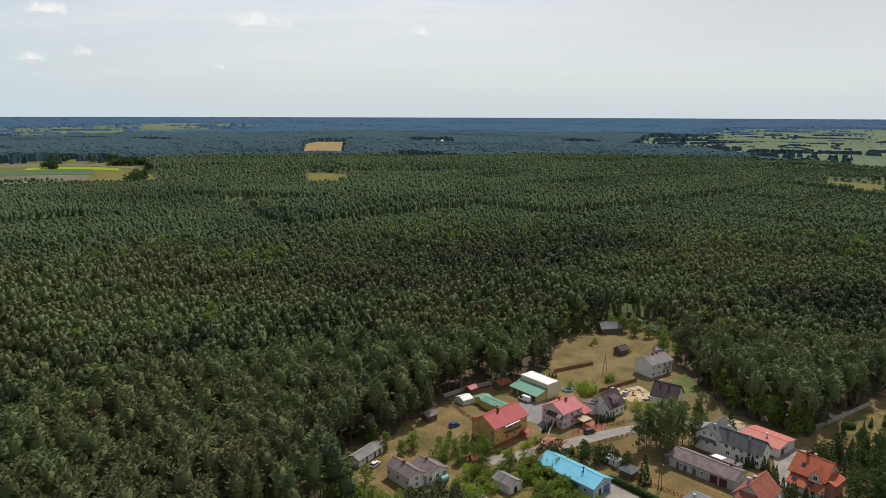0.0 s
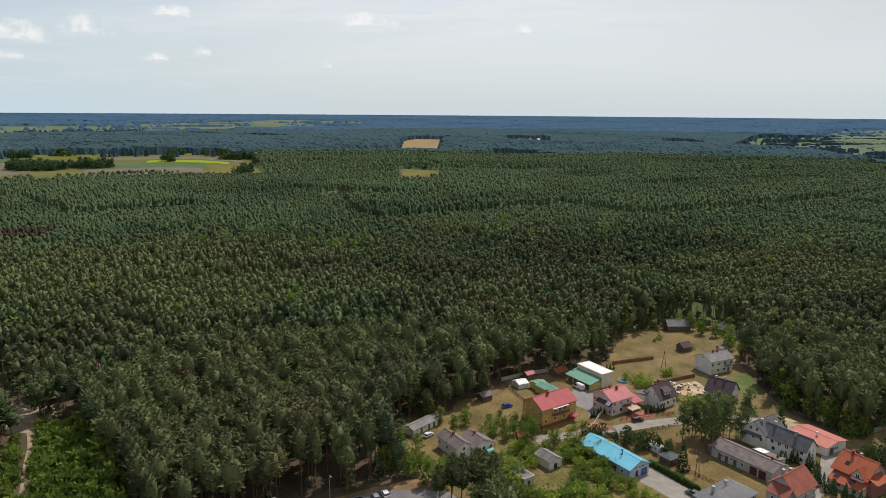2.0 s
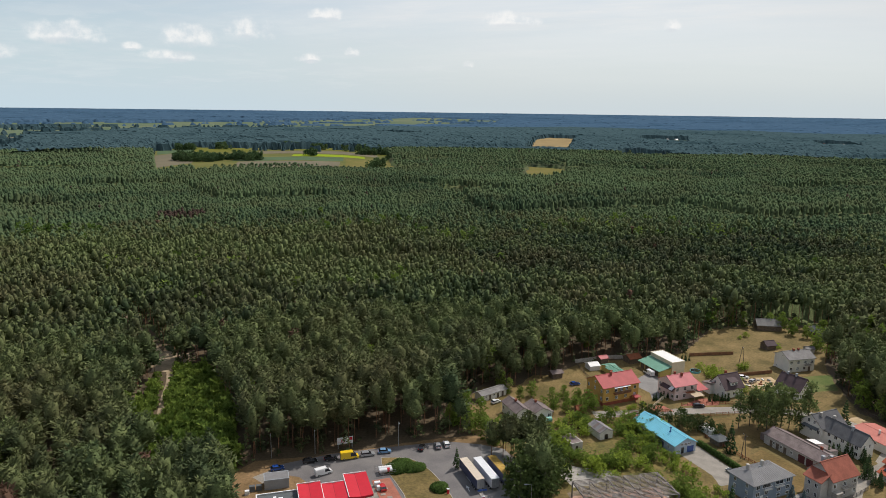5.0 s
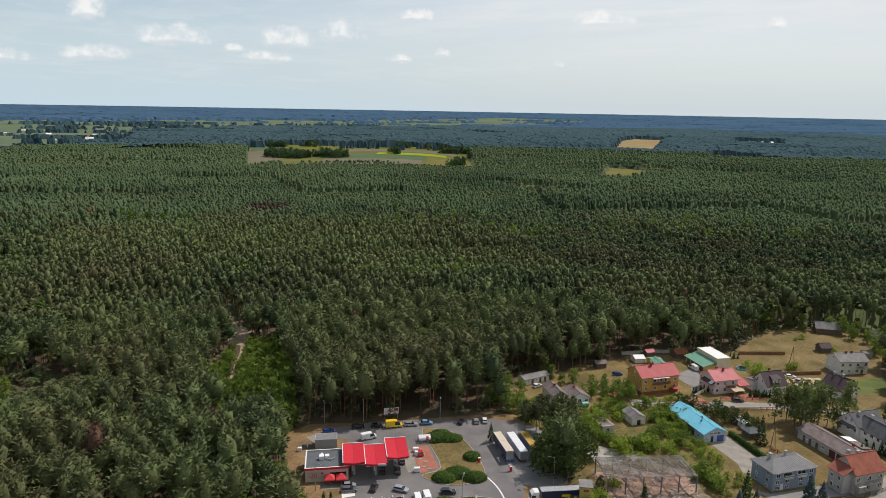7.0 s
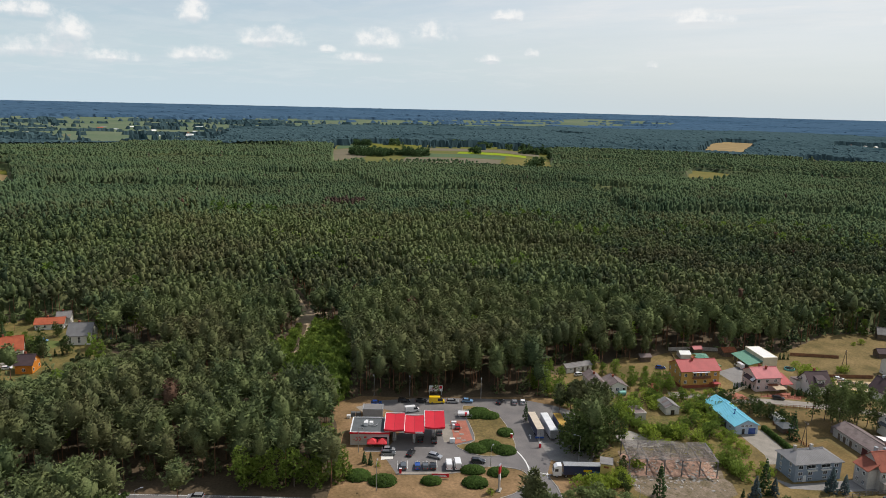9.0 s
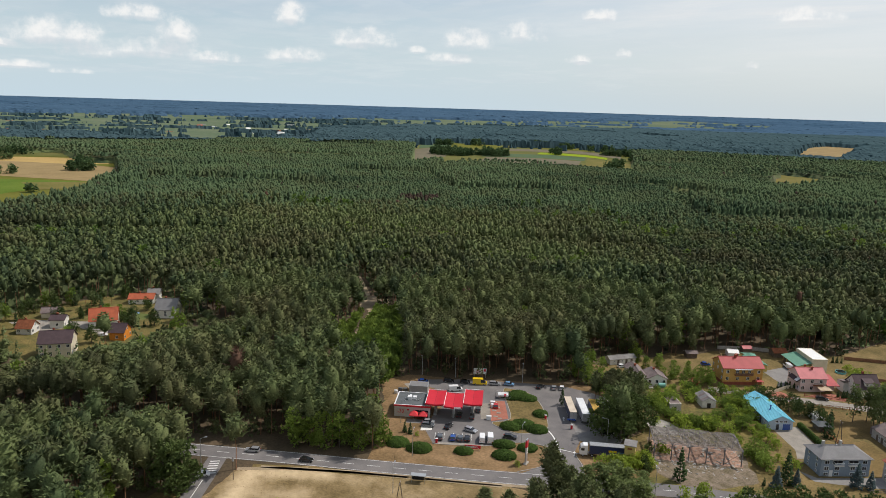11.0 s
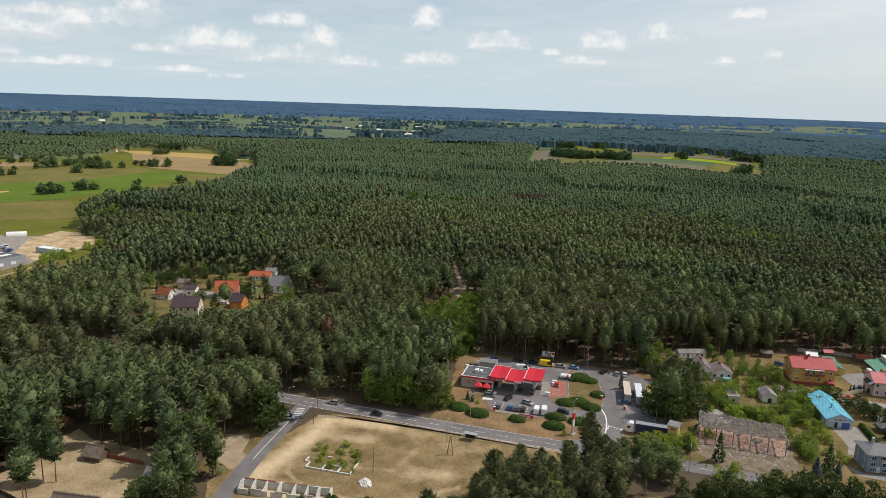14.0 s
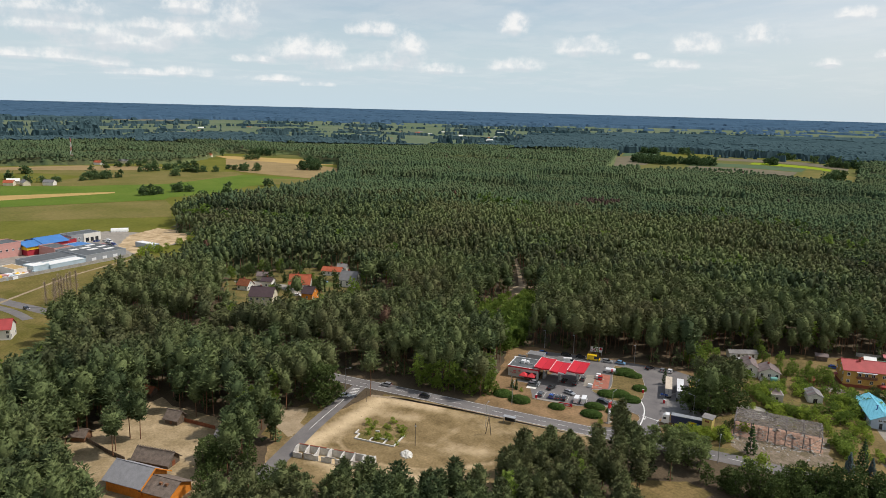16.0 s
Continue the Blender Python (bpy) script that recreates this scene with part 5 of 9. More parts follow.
def gable_roof(dx, dy, he, hr, ridge, over=0.5, thick=0.16, ribs=0.0, seams=False):
    """Two pitched sheets that meet at the ridge, with eaves; seams: the standing seams alone."""
    span, run = (dy, dx) if ridge == "x" else (dx, dy)
    slope = (hr - he) / (span / 2)
    z_e, up = he - over * slope, 0.16
    m = Mesh()

    def P(a, s, z):
        return (a, s, z) if ridge == "x" else (s, a, z)
    for side in (0, 1):
        s0 = -over if side == 0 else span + over
        if not seams:
            m.slab([P(-over, s0, z_e + up), P(run + over, s0, z_e + up), P(run + over, span / 2, hr + up), P(-over, span / 2, hr + up)], thick)
        else:
            k = int((run + 2 * over) / ribs)
            for i in range(k + 1):
                a = -over + (run + 2 * over) * i / k
                m.slab([P(a - 0.05, s0, z_e + up + 0.07), P(a + 0.05, s0, z_e + up + 0.07), P(a + 0.05, span / 2, hr + up + 0.07), P(a - 0.05, span / 2, hr + up + 0.07)], 0.09)
    if seams:
        return m
    m.box(*P(-over, span / 2 - 0.16, hr + up - 0.06), *P(run + over, span / 2 + 0.16, hr + up + 0.07))
    return m


def hip_roof(dx, dy, he, hr, over=0.5, ribs=0.0, seams=False):
    k = dy / 2
    z0 = he + 0.05
    a = [(-over, -over, z0), (dx + over, -over, z0), (dx + over, dy + over, z0), (-over, dy + over, z0)]
    r0, r1 = (k * 0.75, k, hr), (dx - k * 0.75, k, hr)
    m = Mesh()
    if not seams:
        m.slab([a[0], a[1], r1, r0], 0.15).slab([a[2], a[3], r0, r1], 0.15).slab([a[1], a[2], r1], 0.15).slab([a[3], a[0], r0], 0.15)
    if ribs:
        n = int((dx + 2 * over) / ribs)
        for i in range(1, n):
            x = -over + (dx + 2 * over) * i / n
            for y0, y1 in ((-over, k), (dy + over, k)):
                t = 1.0
                if x < r0[0]:
                    t = (x + over) / (r0[0] + over)
                elif x > r1[0]:
                    t = (dx + over - x) / (dx + over - r1[0])
                e = (x, y0 + (y1 - y0) * t, z0 + (hr - z0) * t)
                m.tube((x, y0, z0 + 0.02), e, 0.05, n=4)
    return m


def house(name, label, x, y, yaw, dx, dy, he, hr, ridge, wall, roof, over=0.5, ribs=0.0, hip=False, plinth=0.0, plinth_mat=None, category="house", group="", z=0.0):
    ob = thing(name, pose(x, y, z + float(rise(x, y)), 0, 0, yaw), label, category, group)
    part("wall", Mesh().box(0, 0, -0.2, dx, dy, he) if hip else gable_body(dx, dy, he, hr, ridge), wall, ob)
    part("roof", hip_roof(dx, dy, he, hr, over) if hip else gable_roof(dx, dy, he, hr, ridge, over), roof, ob)
    if ribs:
        tagged(part("seam", hip_roof(dx, dy, he, hr, over, ribs, True) if hip else gable_roof(dx, dy, he, hr, ridge, over, ribs=ribs, seams=True), roof, ob), kind="stuff")
    if plinth:
        part("plinth", Mesh().box(-0.05, -0.05, -0.2, dx + 0.05, dy + 0.05, plinth), plinth_mat or PLINTH, ob)
    return ob


def flat_building(name, label, x, y, yaw, dx, dy, h, wall, roof, category="building", rim=0.3, group="", z=0.0):
    ob = thing(name, pose(x, y, z, 0, 0, yaw), label, category, group)
    part("wall", Mesh().box(0, 0, -0.2, dx, dy, h), wall, ob)
    m = Mesh()
    for a in ((-0.1, -0.1, dx + 0.1, 0.2), (-0.1, dy - 0.2, dx + 0.1, dy + 0.1), (-0.1, 0.2, 0.2, dy - 0.2), (dx - 0.2, 0.2, dx + 0.1, dy - 0.2)):
        m.box(a[0], a[1], h - 0.25, a[2], a[3], h + rim)
    part("parapet", m, wall, ob)
    part("roof", Mesh().box(0.15, 0.15, h, dx - 0.15, dy - 0.15, h + 0.06), roof, ob)
    return ob


def balcony(parent, x0, x1, y0, z, mat, rail, deep=1.3):
    b = part("balcony", Mesh().box(x0, y0 - deep, z - 0.18, x1, y0, z), mat, parent)
    r = Mesh()
    r.box(x0, y0 - deep, z + 0.9, x1, y0 - deep + 0.08, z + 1.0).box(x0, y0 - deep, z + 0.9, x0 + 0.08, y0, z + 1.0).box(x1 - 0.08, y0 - deep, z + 0.9, x1, y0, z + 1.0)
    part("handrail", r, rail, b)
    n = int((x1 - x0) / 0.35)
    bar = Mesh().box(0, 0, 0, 0.05, 0.05, 0.92).data("baluster", rail)
    for i in range(n + 1):
        part("baluster", bar, None, b, m=pose(x0 + (x1 - x0 - 0.05) * i / n, y0 - deep, z))
    return b


# the ochre two-storey house
h = house("apartment_house", "ochre brick two-storey house with a red sheet roof", 18.3, 212.3, 43, 16.5, 10.5, 7.3, 10.2, "x", OCHRE, RED_ROOF, plinth=1.3)
window_row(h, "f", 4, 2.0, 16.5, 10.5, lo=1.8)
for u in (1.8, 14.7):
    window_row(h, "f", 1, 4.9, 16.5, 10.5, lo=u, hi=u)
window_row(h, "f", 3, 4.9, 16.5, 10.5, lo=5.8, hi=10.8)
window_row(h, "l", 3, 4.9, 16.5, 10.5, w=0.9)
window_row(h, "l", 2, 2.0, 16.5, 10.5, w=0.9)
window_row(h, "l", 1, 7.6, 16.5, 10.5, w=0.8, h=0.9)
balcony(h, 4.5, 12.0, 0, 4.5, WOOD_RED, WOOD, 1.4)
part("balcony_front", Mesh().box(4.6, -1.36, 4.55, 11.9, -1.30, 5.35), BARK, h, "dark boarded balcony front")
part("awning", Mesh().slab([(4.5, -0.9, 6.75), (12, -0.9, 6.75), (12, 0, 6.95), (4.5, 0, 6.95)], 0.06), WHITE_METAL, h, "white balcony awning")
door(h, "f", 13.0, 16.5, 10.5, 1.2, 2.1, WOOD_RED)
chimney(h, 6.5, 4.6, 8.5, 11.2)
chimney(h, 7.8, 6.2, 8.5, 11.0)
part("porch", Mesh().box(13.2, -2.6, 2.2, 16.0, 0, 2.35).tube((13.4, -2.5, 0), (13.4, -2.5, 2.2), 0.08).tube((15.8, -2.5, 0), (15.8, -2.5, 2.2), 0.08), RED_ROOF, h, "small red porch roof on posts")
part("side_porch", Mesh().slab([(-2.2, 6.5, 2.4), (0, 6.5, 2.9), (0, 9, 2.9), (-2.2, 9, 2.4)], 0.1).tube((-2.0, 6.7, 0), (-2.0, 6.7, 2.4), 0.07).tube((-2.0, 8.8, 0), (-2.0, 8.8, 2.4), 0.07), RED_ROOF, h)

# white house with faded red roofs
h = house("house", "white two-storey house with faded red sheet roofs", 43.7, 227.2, 41, 10.6, 9.8, 5.8, 8.4, "x", ROSE_WALL, PINK_ROOF)
window_row(h, "f", 3, 0.9, 9.5, 9.8, h=1.5)
window_row(h, "f", 3, 3.7, 9.5, 9.8, h=1.4)
window_row(h, "l", 3, 3.7, 9.5, 9.8, w=1.0)
window_row(h, "l", 2, 0.9, 9.5, 9.8, w=1.0)
part("annex", Mesh().box(10.6, 1.0, -0.2, 14.6, 7, 3.4), ROSE_WALL, h)
part("annex_roof", Mesh().slab([(10.4, -1.4, 3.2), (15.4, -1.4, 3.2), (15.4, 7.0, 4.9), (10.4, 7.0, 4.9)], 0.15), RED_ROOF, h)
part("lean_to_roof", Mesh().slab([(-1.6, -0.3, 4.2), (0, -0.3, 5.2), (0, 7, 5.2), (-1.6, 7, 4.2)], 0.14), BROWN_ROOF, h, "brown lean-to roof over a balcony")
part("skylight_strip", Mesh().slab([(-1.5, 0.3, 4.36), (0.0, 0.3, 5.32), (0.0, 2.2, 5.32), (-1.5, 2.2, 4.36)], 0.05), WHITE_METAL, h)
balcony(h, 5.0, 9.0, 0, 3.1, WOOD_RED, WOOD)
chimney(h, 4.2, 5.6, 7.2, 9.3)
chimney(h, 6.2, 4.0, 7.2, 9.1)
part("terrace_roof", Mesh().slab([(6.2, -4.2, 2.4), (11, -4.2, 2.4), (11, -0.2, 2.8), (6.2, -0.2, 2.8)], 0.1).tube((6.4, -4, 0), (6.4, -4, 2.4), 0.07).tube((10.8, -4, 0), (10.8, -4, 2.4), 0.07), material("beige canvas", (0.46, 0.36, 0.25), 0.85, 0.08, 0.6), h, "beige terrace canopy on posts")

# white house with the dark steep roof
h = house("house", "white house with a steep dark grey-brown tiled roof", 62.3, 236.2, 42, 9.2, 8.4, 4.0, 8.3, "x", WHITE, BROWN_ROOF)
window_row(h, "f", 3, 1.1, 9.2, 8.4)
window_row(h, "l", 2, 1.2, 9.2, 8.4, w=0.9)
window_row(h, "l", 2, 4.5, 9.2, 8.4, w=0.9, lo=2.8)
d = part("dormer", Mesh().box(3.2, 0.6, 4.4, 6.6, 3.2, 6.2), WHITE, h)
part("dormer_roof", Mesh().slab([(2.8, 0.2, 6.25), (7.0, 0.2, 6.25), (7.0, 3.6, 7.4), (2.8, 3.6, 7.4)], 0.14), BROWN_ROOF, d)
for u in (4.1, 5.7):
    window(h, u, 0.6, 4.7, 0, 1.0, 1.1)
chimney(h, 4.4, 5.0, 7.0, 9.3)
part("rear_wing_roof", Mesh().slab([(-2.4, 5.4, 4.9), (2.6, 5.4, 4.9), (2.6, 10.6, 3.8), (-2.4, 10.6, 3.8)], 0.14), OLD_ROOF, h)
part("rear_wing", Mesh().box(-2.0, 5.8, -0.2, 2.4, 10.2, 3.8), WHITE, h)

# lone house in the meadow
h = house("house", "white two-storey house with a grey roof in a dry meadow", 89.4, 276.2, 33, 13, 9, 5.9, 8.1, "x", WHITE, GREY_ROOF)
window_row(h, "f", 4, 3.6, 13, 9)
window_row(h, "f", 3, 0.9, 13, 9, hi=8)
window_row(h, "l", 1, 6.0, 13, 9, w=0.7, h=0.9)
window_row(h, "l", 1, 0.6, 13, 9, w=0.7, h=0.7, lo=2.0, hi=2.0)
balcony(h, 7.4, 10.6, 0, 3.2, CONCRETE, RUST)
door(h, "f", 10.5, 13, 9, 1.1, 2.1, WOOD)
chimney(h, 5.5, 4.5, 7.6, 8.9)
chimney(h, 8.0, 4.5, 7.6, 8.9)

# house with the purple-brown roof behind the birches
h = house("house", "white house with a purple-brown gabled roof", 89.4, 244.6, 55, 9.0, 9.6, 3.8, 7.9, "y", WHITE, BROWN_ROOF)
window_row(h, "r", 2, 1.0, 9.0, 9.6)
window_row(h, "f", 2, 1.0, 9.0, 9.6)
window_row(h, "f", 1, 4.6, 9.0, 9.6)
chimney(h, 4.5, 4.0, 7.0, 8.9, GREY_METAL)
chimney(h, 4.5, 7.4, 7.0, 8.7, GREY_METAL)

# long barn
h = house("long_barn", "long low rendered barn with an old grey-brown sheet roof", 87.2, 186.0, 42, 8.2, 21.0, 3.4, 5.0, "y", GREY_WALL, OLD_ROOF, 0.4)
for u in (3.2, 6.2):
    door(h, "l", 20 - u, 8.2, 20, 2.4, 2.6, MAROON, "garage_door")
for u in (12.5, 15.5, 18.0):
    door(h, "l", 20 - u, 8.2, 20, 1.1, 2.2, WOOD)
for u in (10.0, 14.0, 17.0):
    window_row(h, "l", 1, 1.2, 8.2, 20, w=0.9, h=1.1, lo=20 - u, hi=20 - u)
window_row(h, "f", 2, 1.2, 8.2, 20, w=0.9, h=1.1, lo=2.4)
chimney(h, 5.2, 3.5, 4.2, 5.7, PLINTH, 0.3)
part("lean_to", Mesh().box(8.2, 3, -0.2, 12.2, 12, 3.2), GREY_WALL, h)
part("lean_to_roof", Mesh().slab([(8.1, 2.8, 4.0), (12.5, 2.8, 3.3), (12.5, 12.2, 3.3), (8.1, 12.2, 4.0)], 0.12), OLD_ROOF, h)
part("new_sheet", Mesh().slab([(8.3, 8.0, 4.1), (12.0, 8.0, 3.52), (12.0, 11.5, 3.52), (8.3, 11.5, 4.1)], 0.06), WHITE_ROOF, h)
part("end_shed", Mesh().box(1, 21, -0.2, 6, 23.5, 2.4), OLD_ROOF, h)

# long grey-roofed house with a front gable
h = house("long_house", "long white house with dark grey roofs and a front gable", 101.0, 199.0, 42, 6.4, 15.0, 5.0, 8.2, "y", WHITE, SLATE_ROOF)
window_row(h, "l", 6, 3.2, 6.4, 15, w=1.2)
window_row(h, "l", 5, 0.9, 6.4, 15, w=1.2)
window_row(h, "f", 2, 3.4, 6.4, 15, w=0.8, lo=2)
chimney(h, 2.6, 5.0, 7.0, 9.0, GREY_METAL)
chimney(h, 3.4, 12.5, 7.0, 9.4, GREY_WALL)
h = house("house", "white gabled house with a grey roof beside the long house", 91.3, 208.0, 42, 11.0, 8.2, 5.4, 8.7, "x", WHITE, SLATE_ROOF)
window_row(h, "l", 2, 5.6, 11, 8.2, w=0.9, lo=3)
window_row(h, "l", 3, 2.8, 11, 8.2, w=1.1)
balcony_roof = part("balcony_roof", Mesh().slab([(-1.4, 1, 4.3), (0, 1, 4.8), (0, 7, 4.8), (-1.4, 7, 4.3)], 0.12), DARK_ROOF, h)
chimney(h, 3.0, 3.2, 7.4, 9.2, GREY_WALL)
h = house("outbuilding", "low white outbuilding with a faded red sheet roof", 110.2, 206.6, 38, 11.0, 13.5, 3.1, 4.0, "y", WHITE, SALMON_ROOF, 0.5)
door(h, "f", 3, 11, 13.5, 2.2, 2.4, WOOD)
window_row(h, "f", 2, 1.2, 11, 13.5, lo=6.0)
chimney(h, 4.0, 6.0, 3.8, 5.2, WHITE, 0.25)

# house with hip-gable roof of red sheets
h = house("house", "grey rendered two-storey house with a red tiled roof", 87.7, 168.1, 44, 11.0, 8.4, 6.6, 10.4, "x", GREY_WALL, BRICK_ROOF)
part("side_wing", Mesh().box(-3.2, 1.2, -0.2, 0, 6.4, 6.2), GREY_WALL, h)
part("side_wing_roof", Mesh().slab([(-3.7, 0.7, 6.1), (0.2, 0.7, 8.2), (0.2, 6.9, 8.2), (-3.7, 6.9, 6.1)], 0.15), BRICK_ROOF, h)
window_row(h, "f", 3, 1.0, 11, 8.4)
window_row(h, "f", 3, 3.9, 11, 8.4)
for y in (2.6, 5.0):
    for z in (1.0, 3.9):
        window(h, -3.2, y, z, -90, 1.0, 1.3)
balcony(h, 4.0, 8.6, 0, 3.6, CONCRETE, RUST)
part("entrance_arch", Mesh().box(0.2, -1.6, 0, 2.6, 0, 3.0).box(0.0, -1.8, 3.0, 2.8, 0, 3.2), CONCRETE, h)
chimney(h, 2.4, 5.4, 8.4, 11.2, GREY_METAL, 0.4)
chimney(h, 5.2, 4.8, 8.4, 10.9, GREY_METAL, 0.4)

# orange-roofed house with dormers
h = house("house", "white and pink house with bright orange tiled roofs", 112.2, 183.0, 40, 11.0, 9.6, 5.0, 8.8, "y", WHITE, TILE_ROOF, 0.7)
part("porch_wing", Mesh().box(-3.0, -0.4, -0.2, 0, 9.0, 2.6), WHITE, h)
part("porch_roof", Mesh().slab([(-3.8, -0.9, 2.4), (0, -0.9, 4.2), (0, 9.4, 4.2), (-3.8, 9.4, 2.4)], 0.16), TILE_ROOF, h, "lower orange tiled roof with skylights")
part("cross_wing", Mesh().profile([(0.4, 2.0), (4.2, 2.0), (4.2, 5.0), (2.3, 7.6), (0.4, 5.0)], -0.6, 5.0), WHITE, h, m=Matrix.Rotation(radians(-90), 4, "Z") @ Matrix.Diagonal((-1, 1, 1, 1)))
part("cross_wing_roof", Mesh().slab([(-1.2, -0.3, 4.2), (5.2, -0.3, 4.2), (5.2, 2.3, 7.75), (-1.2, 2.3, 7.75)], 0.16).slab([(-1.2, 4.9, 4.2), (5.2, 4.9, 4.2), (5.2, 2.3, 7.75), (-1.2, 2.3, 7.75)], 0.16), TILE_ROOF, h)
part("side_block", Mesh().box(0.6, -2.6, -0.2, 7.5, 0, 4.4), material("dusky pink render", (0.42, 0.20, 0.18), 0.9, 0.08, 0.5), h)
part("side_roof", Mesh().slab([(0.2, -3.2, 4.3), (7.9, -3.2, 4.3), (7.9, 0, 5.6), (0.2, 0, 5.6)], 0.16), TILE_ROOF, h)
for y in (5.4, 8.0):
    window(h, 0, y, 4.35, -90, 1.0, 0.75)
window(h, -0.6, 2.3, 4.6, -90, 1.1, 1.3)
for y in (1.6, 6.2):
    window(h, -3.0, y, 0.8, -90, 1.2, 1.2)
    part("roof_window", Mesh().slab([(-2.5, y + 0.6, 3.2), (-1.2, y + 0.6, 3.82), (-1.2, y + 2.0, 3.82), (-2.5, y + 2.0, 3.2)], 0.08), GLASS, h)
part("roof_window", Mesh().slab([(1.6, 6.2, 6.4), (2.7, 6.2, 7.16), (2.7, 7.4, 7.16), (1.6, 7.4, 6.4)], 0.08), GLASS, h)
window_row(h, "f", 2, 1.0, 11, 9.6, lo=8.6, hi=10.2)
chimney(h, 5.0, 7.0, 8.0, 9.9)
chimney(h, 7.0, 5.6, 7.0, 9.0, GREY_METAL)

# bright blue roofed building
h = house("shop_building", "pale blue low building with a bright turquoise sheet roof", 44.7, 181.7, 41, 8.6, 21.0, 3.3, 5.3, "y", BLUE_WALL, BLUE_ROOF, 0.5, 0.7)
for u in (3.0, 8.5, 10.6, 13.5, 16.0, 18.8):
    window_row(h, "l", 1, 1.1, 8.6, 21, w=1.1, h=1.0, lo=21 - u, hi=21 - u)
door(h, "l", 21 - 6.0, 8.6, 21, 1.2, 2.1, CAR_COLOURS["navy"])
door(h, "l", 21 - 12.0, 8.6, 21, 2.4, 2.4, CAR_COLOURS["navy"])
door(h, "f", 6.4, 8.6, 21, 2.6, 2.2, CAR_COLOURS["blue"], "garage_door")
door(h, "f", 3.2, 8.6, 21, 1.0, 2.1, GLASS)
for u in (2.8, 4.3, 5.8):
    window_row(h, "f", 1, 2.7, 8.6, 21, w=1.2, h=0.8, lo=u, hi=u)
part("roof_vent", Mesh().box(2.8, 5.8, 4.4, 3.6, 6.6, 5.0).tube((3.2, 6.2, 5.0), (3.2, 6.2, 6.3), 0.16, n=8).tube((3.2, 6.2, 6.3), (3.2, 6.2, 6.5), 0.42, 0.3, 8), CAR_COLOURS["blue"], h)
part("porch_roof", Mesh().slab([(-0.5, 21.0, 3.3), (6.0, 21.0, 3.3), (6.0, 24.5, 2.9), (-0.5, 24.5, 2.9)], 0.12), RED_ROOF, h, "red lean-to roof at the back")
for x in (0, 5.6):
    part("porch_post", Mesh().tube((x, 24.2, 0), (x, 24.2, 2.9), 0.08), BLUE_WALL, h)

# workshop hall with the green lean-to
h = flat_building("workshop_hall", "cream workshop hall with a white roof and green lean-to", 42.1, 253.6, 40, 6.5, 14.5, 6.0, CREAM, WHITE_ROOF, rim=0.15)
part("lean_to", Mesh().box(-5.6, 0.5, -0.2, 0, 14, 3.0), YELLOW, h)
part("lean_to_roof", Mesh().slab([(-6.6, -0.2, 2.9), (0, -0.2, 4.4), (0, 14.7, 4.4), (-6.6, 14.7, 2.9)], 0.14), GREEN_ROOF, h, "green sheet lean-to roof")
for k in range(4):
    part("garage_door", Mesh().box(-5.68, 1.5 + k * 3.2, 0, -5.58, 3.9 + k * 3.2, 2.5), WOOD, h)
h = house("garage_row", "cream garages with pale green sheet roofs", 23.6, 237.4, 42, 5.2, 12.0, 2.8, 3.5, "y", YELLOW, GREEN_ROOF, 0.3, 0.9)
h = house("shed", "low shed with a green sheet roof", 17.0, 246.5, 42, 4.6, 5.5, 2.4, 3.1, "x", YELLOW, GREEN_ROOF, 0.3, category="shed")
h = house("shed", "white arched tin shed", 9.0, 247.5, 35, 4.6, 5.0, 2.0, 2.9, "x", WHITE, WHITE_ROOF, 0.25, category="shed")
h = house("shed", "small shed with a pinkish roof", 12.2, 258.0, 42, 4.0, 3.4, 2.2, 3.0, "x", WOOD, PINK_ROOF, 0.3, category="shed")
h = house("shed", "dark red-roofed shed beside the workshop", 24.5, 262.0, 42, 6.0, 5.0, 2.4, 3.6, "x", WOOD, WOOD_RED, 0.4, category="shed")
h = house("summer_house", "open garden shelter with a pale roof", -4.4, 232.5, 40, 4.6, 3.6, 2.3, 3.0, "x", WOOD, OLD_ROOF, 0.5, category="shed")
h = house("shed", "small glazed lean-to behind the pink-roofed house", 44.0, 243.0, 41, 5.0, 3.0, 2.2, 2.8, "x", CREAM, SHEET_ROOF, 0.2, category="shed")

# grey-brown houses at the wood's edge
h = house("house", "old white house with a grey-brown sheet roof", -8.9, 185.6, 41, 5.6, 11.0, 4.2, 5.8, "y", WHITE, OLD_ROOF, 0.4)
window_row(h, "f", 1, 2.6, 5.6, 11, w=1.1)
window_row(h, "f", 1, 0.7, 5.6, 11, w=1.1)
window_row(h, "l", 3, 1.6, 5.6, 11)
chimney(h, 2.8, 6.0, 5.2, 6.6)
h = house("house", "lower white house wing with a brown-grey roof", -3.6, 188.6, 41, 8.0, 8.0, 3.3, 5.2, "y", WHITE, OLD_ROOF, 0.5)
window_row(h, "f", 3, 1.4, 8, 8, w=1.2)
door(h, "f", 1.0, 8, 8, 1.0, 2.1, WOOD)
part("stair", Mesh().box(0.2, -3.0, 0, 2.0, -2.0, 0.4).box(0.2, -2.0, 0, 2.0, -1.0, 0.8).box(0.2, -1.0, 0, 2.0, 0, 1.2), CONCRETE, h)
chimney(h, 4.0, 5.2, 4.6, 6.0)
h = house("shed", "long white shed with a grey sheet roof at the wood's edge", -25.4, 199.6, 57, 12.5, 4.4, 2.5, 3.4, "x", WHITE, GREY_ROOF, 0.4, category="shed")
for u in (4, 8, 10.5):
    door(h, "f", u, 12.5, 4.4, 1.0, 2.0, WOOD)
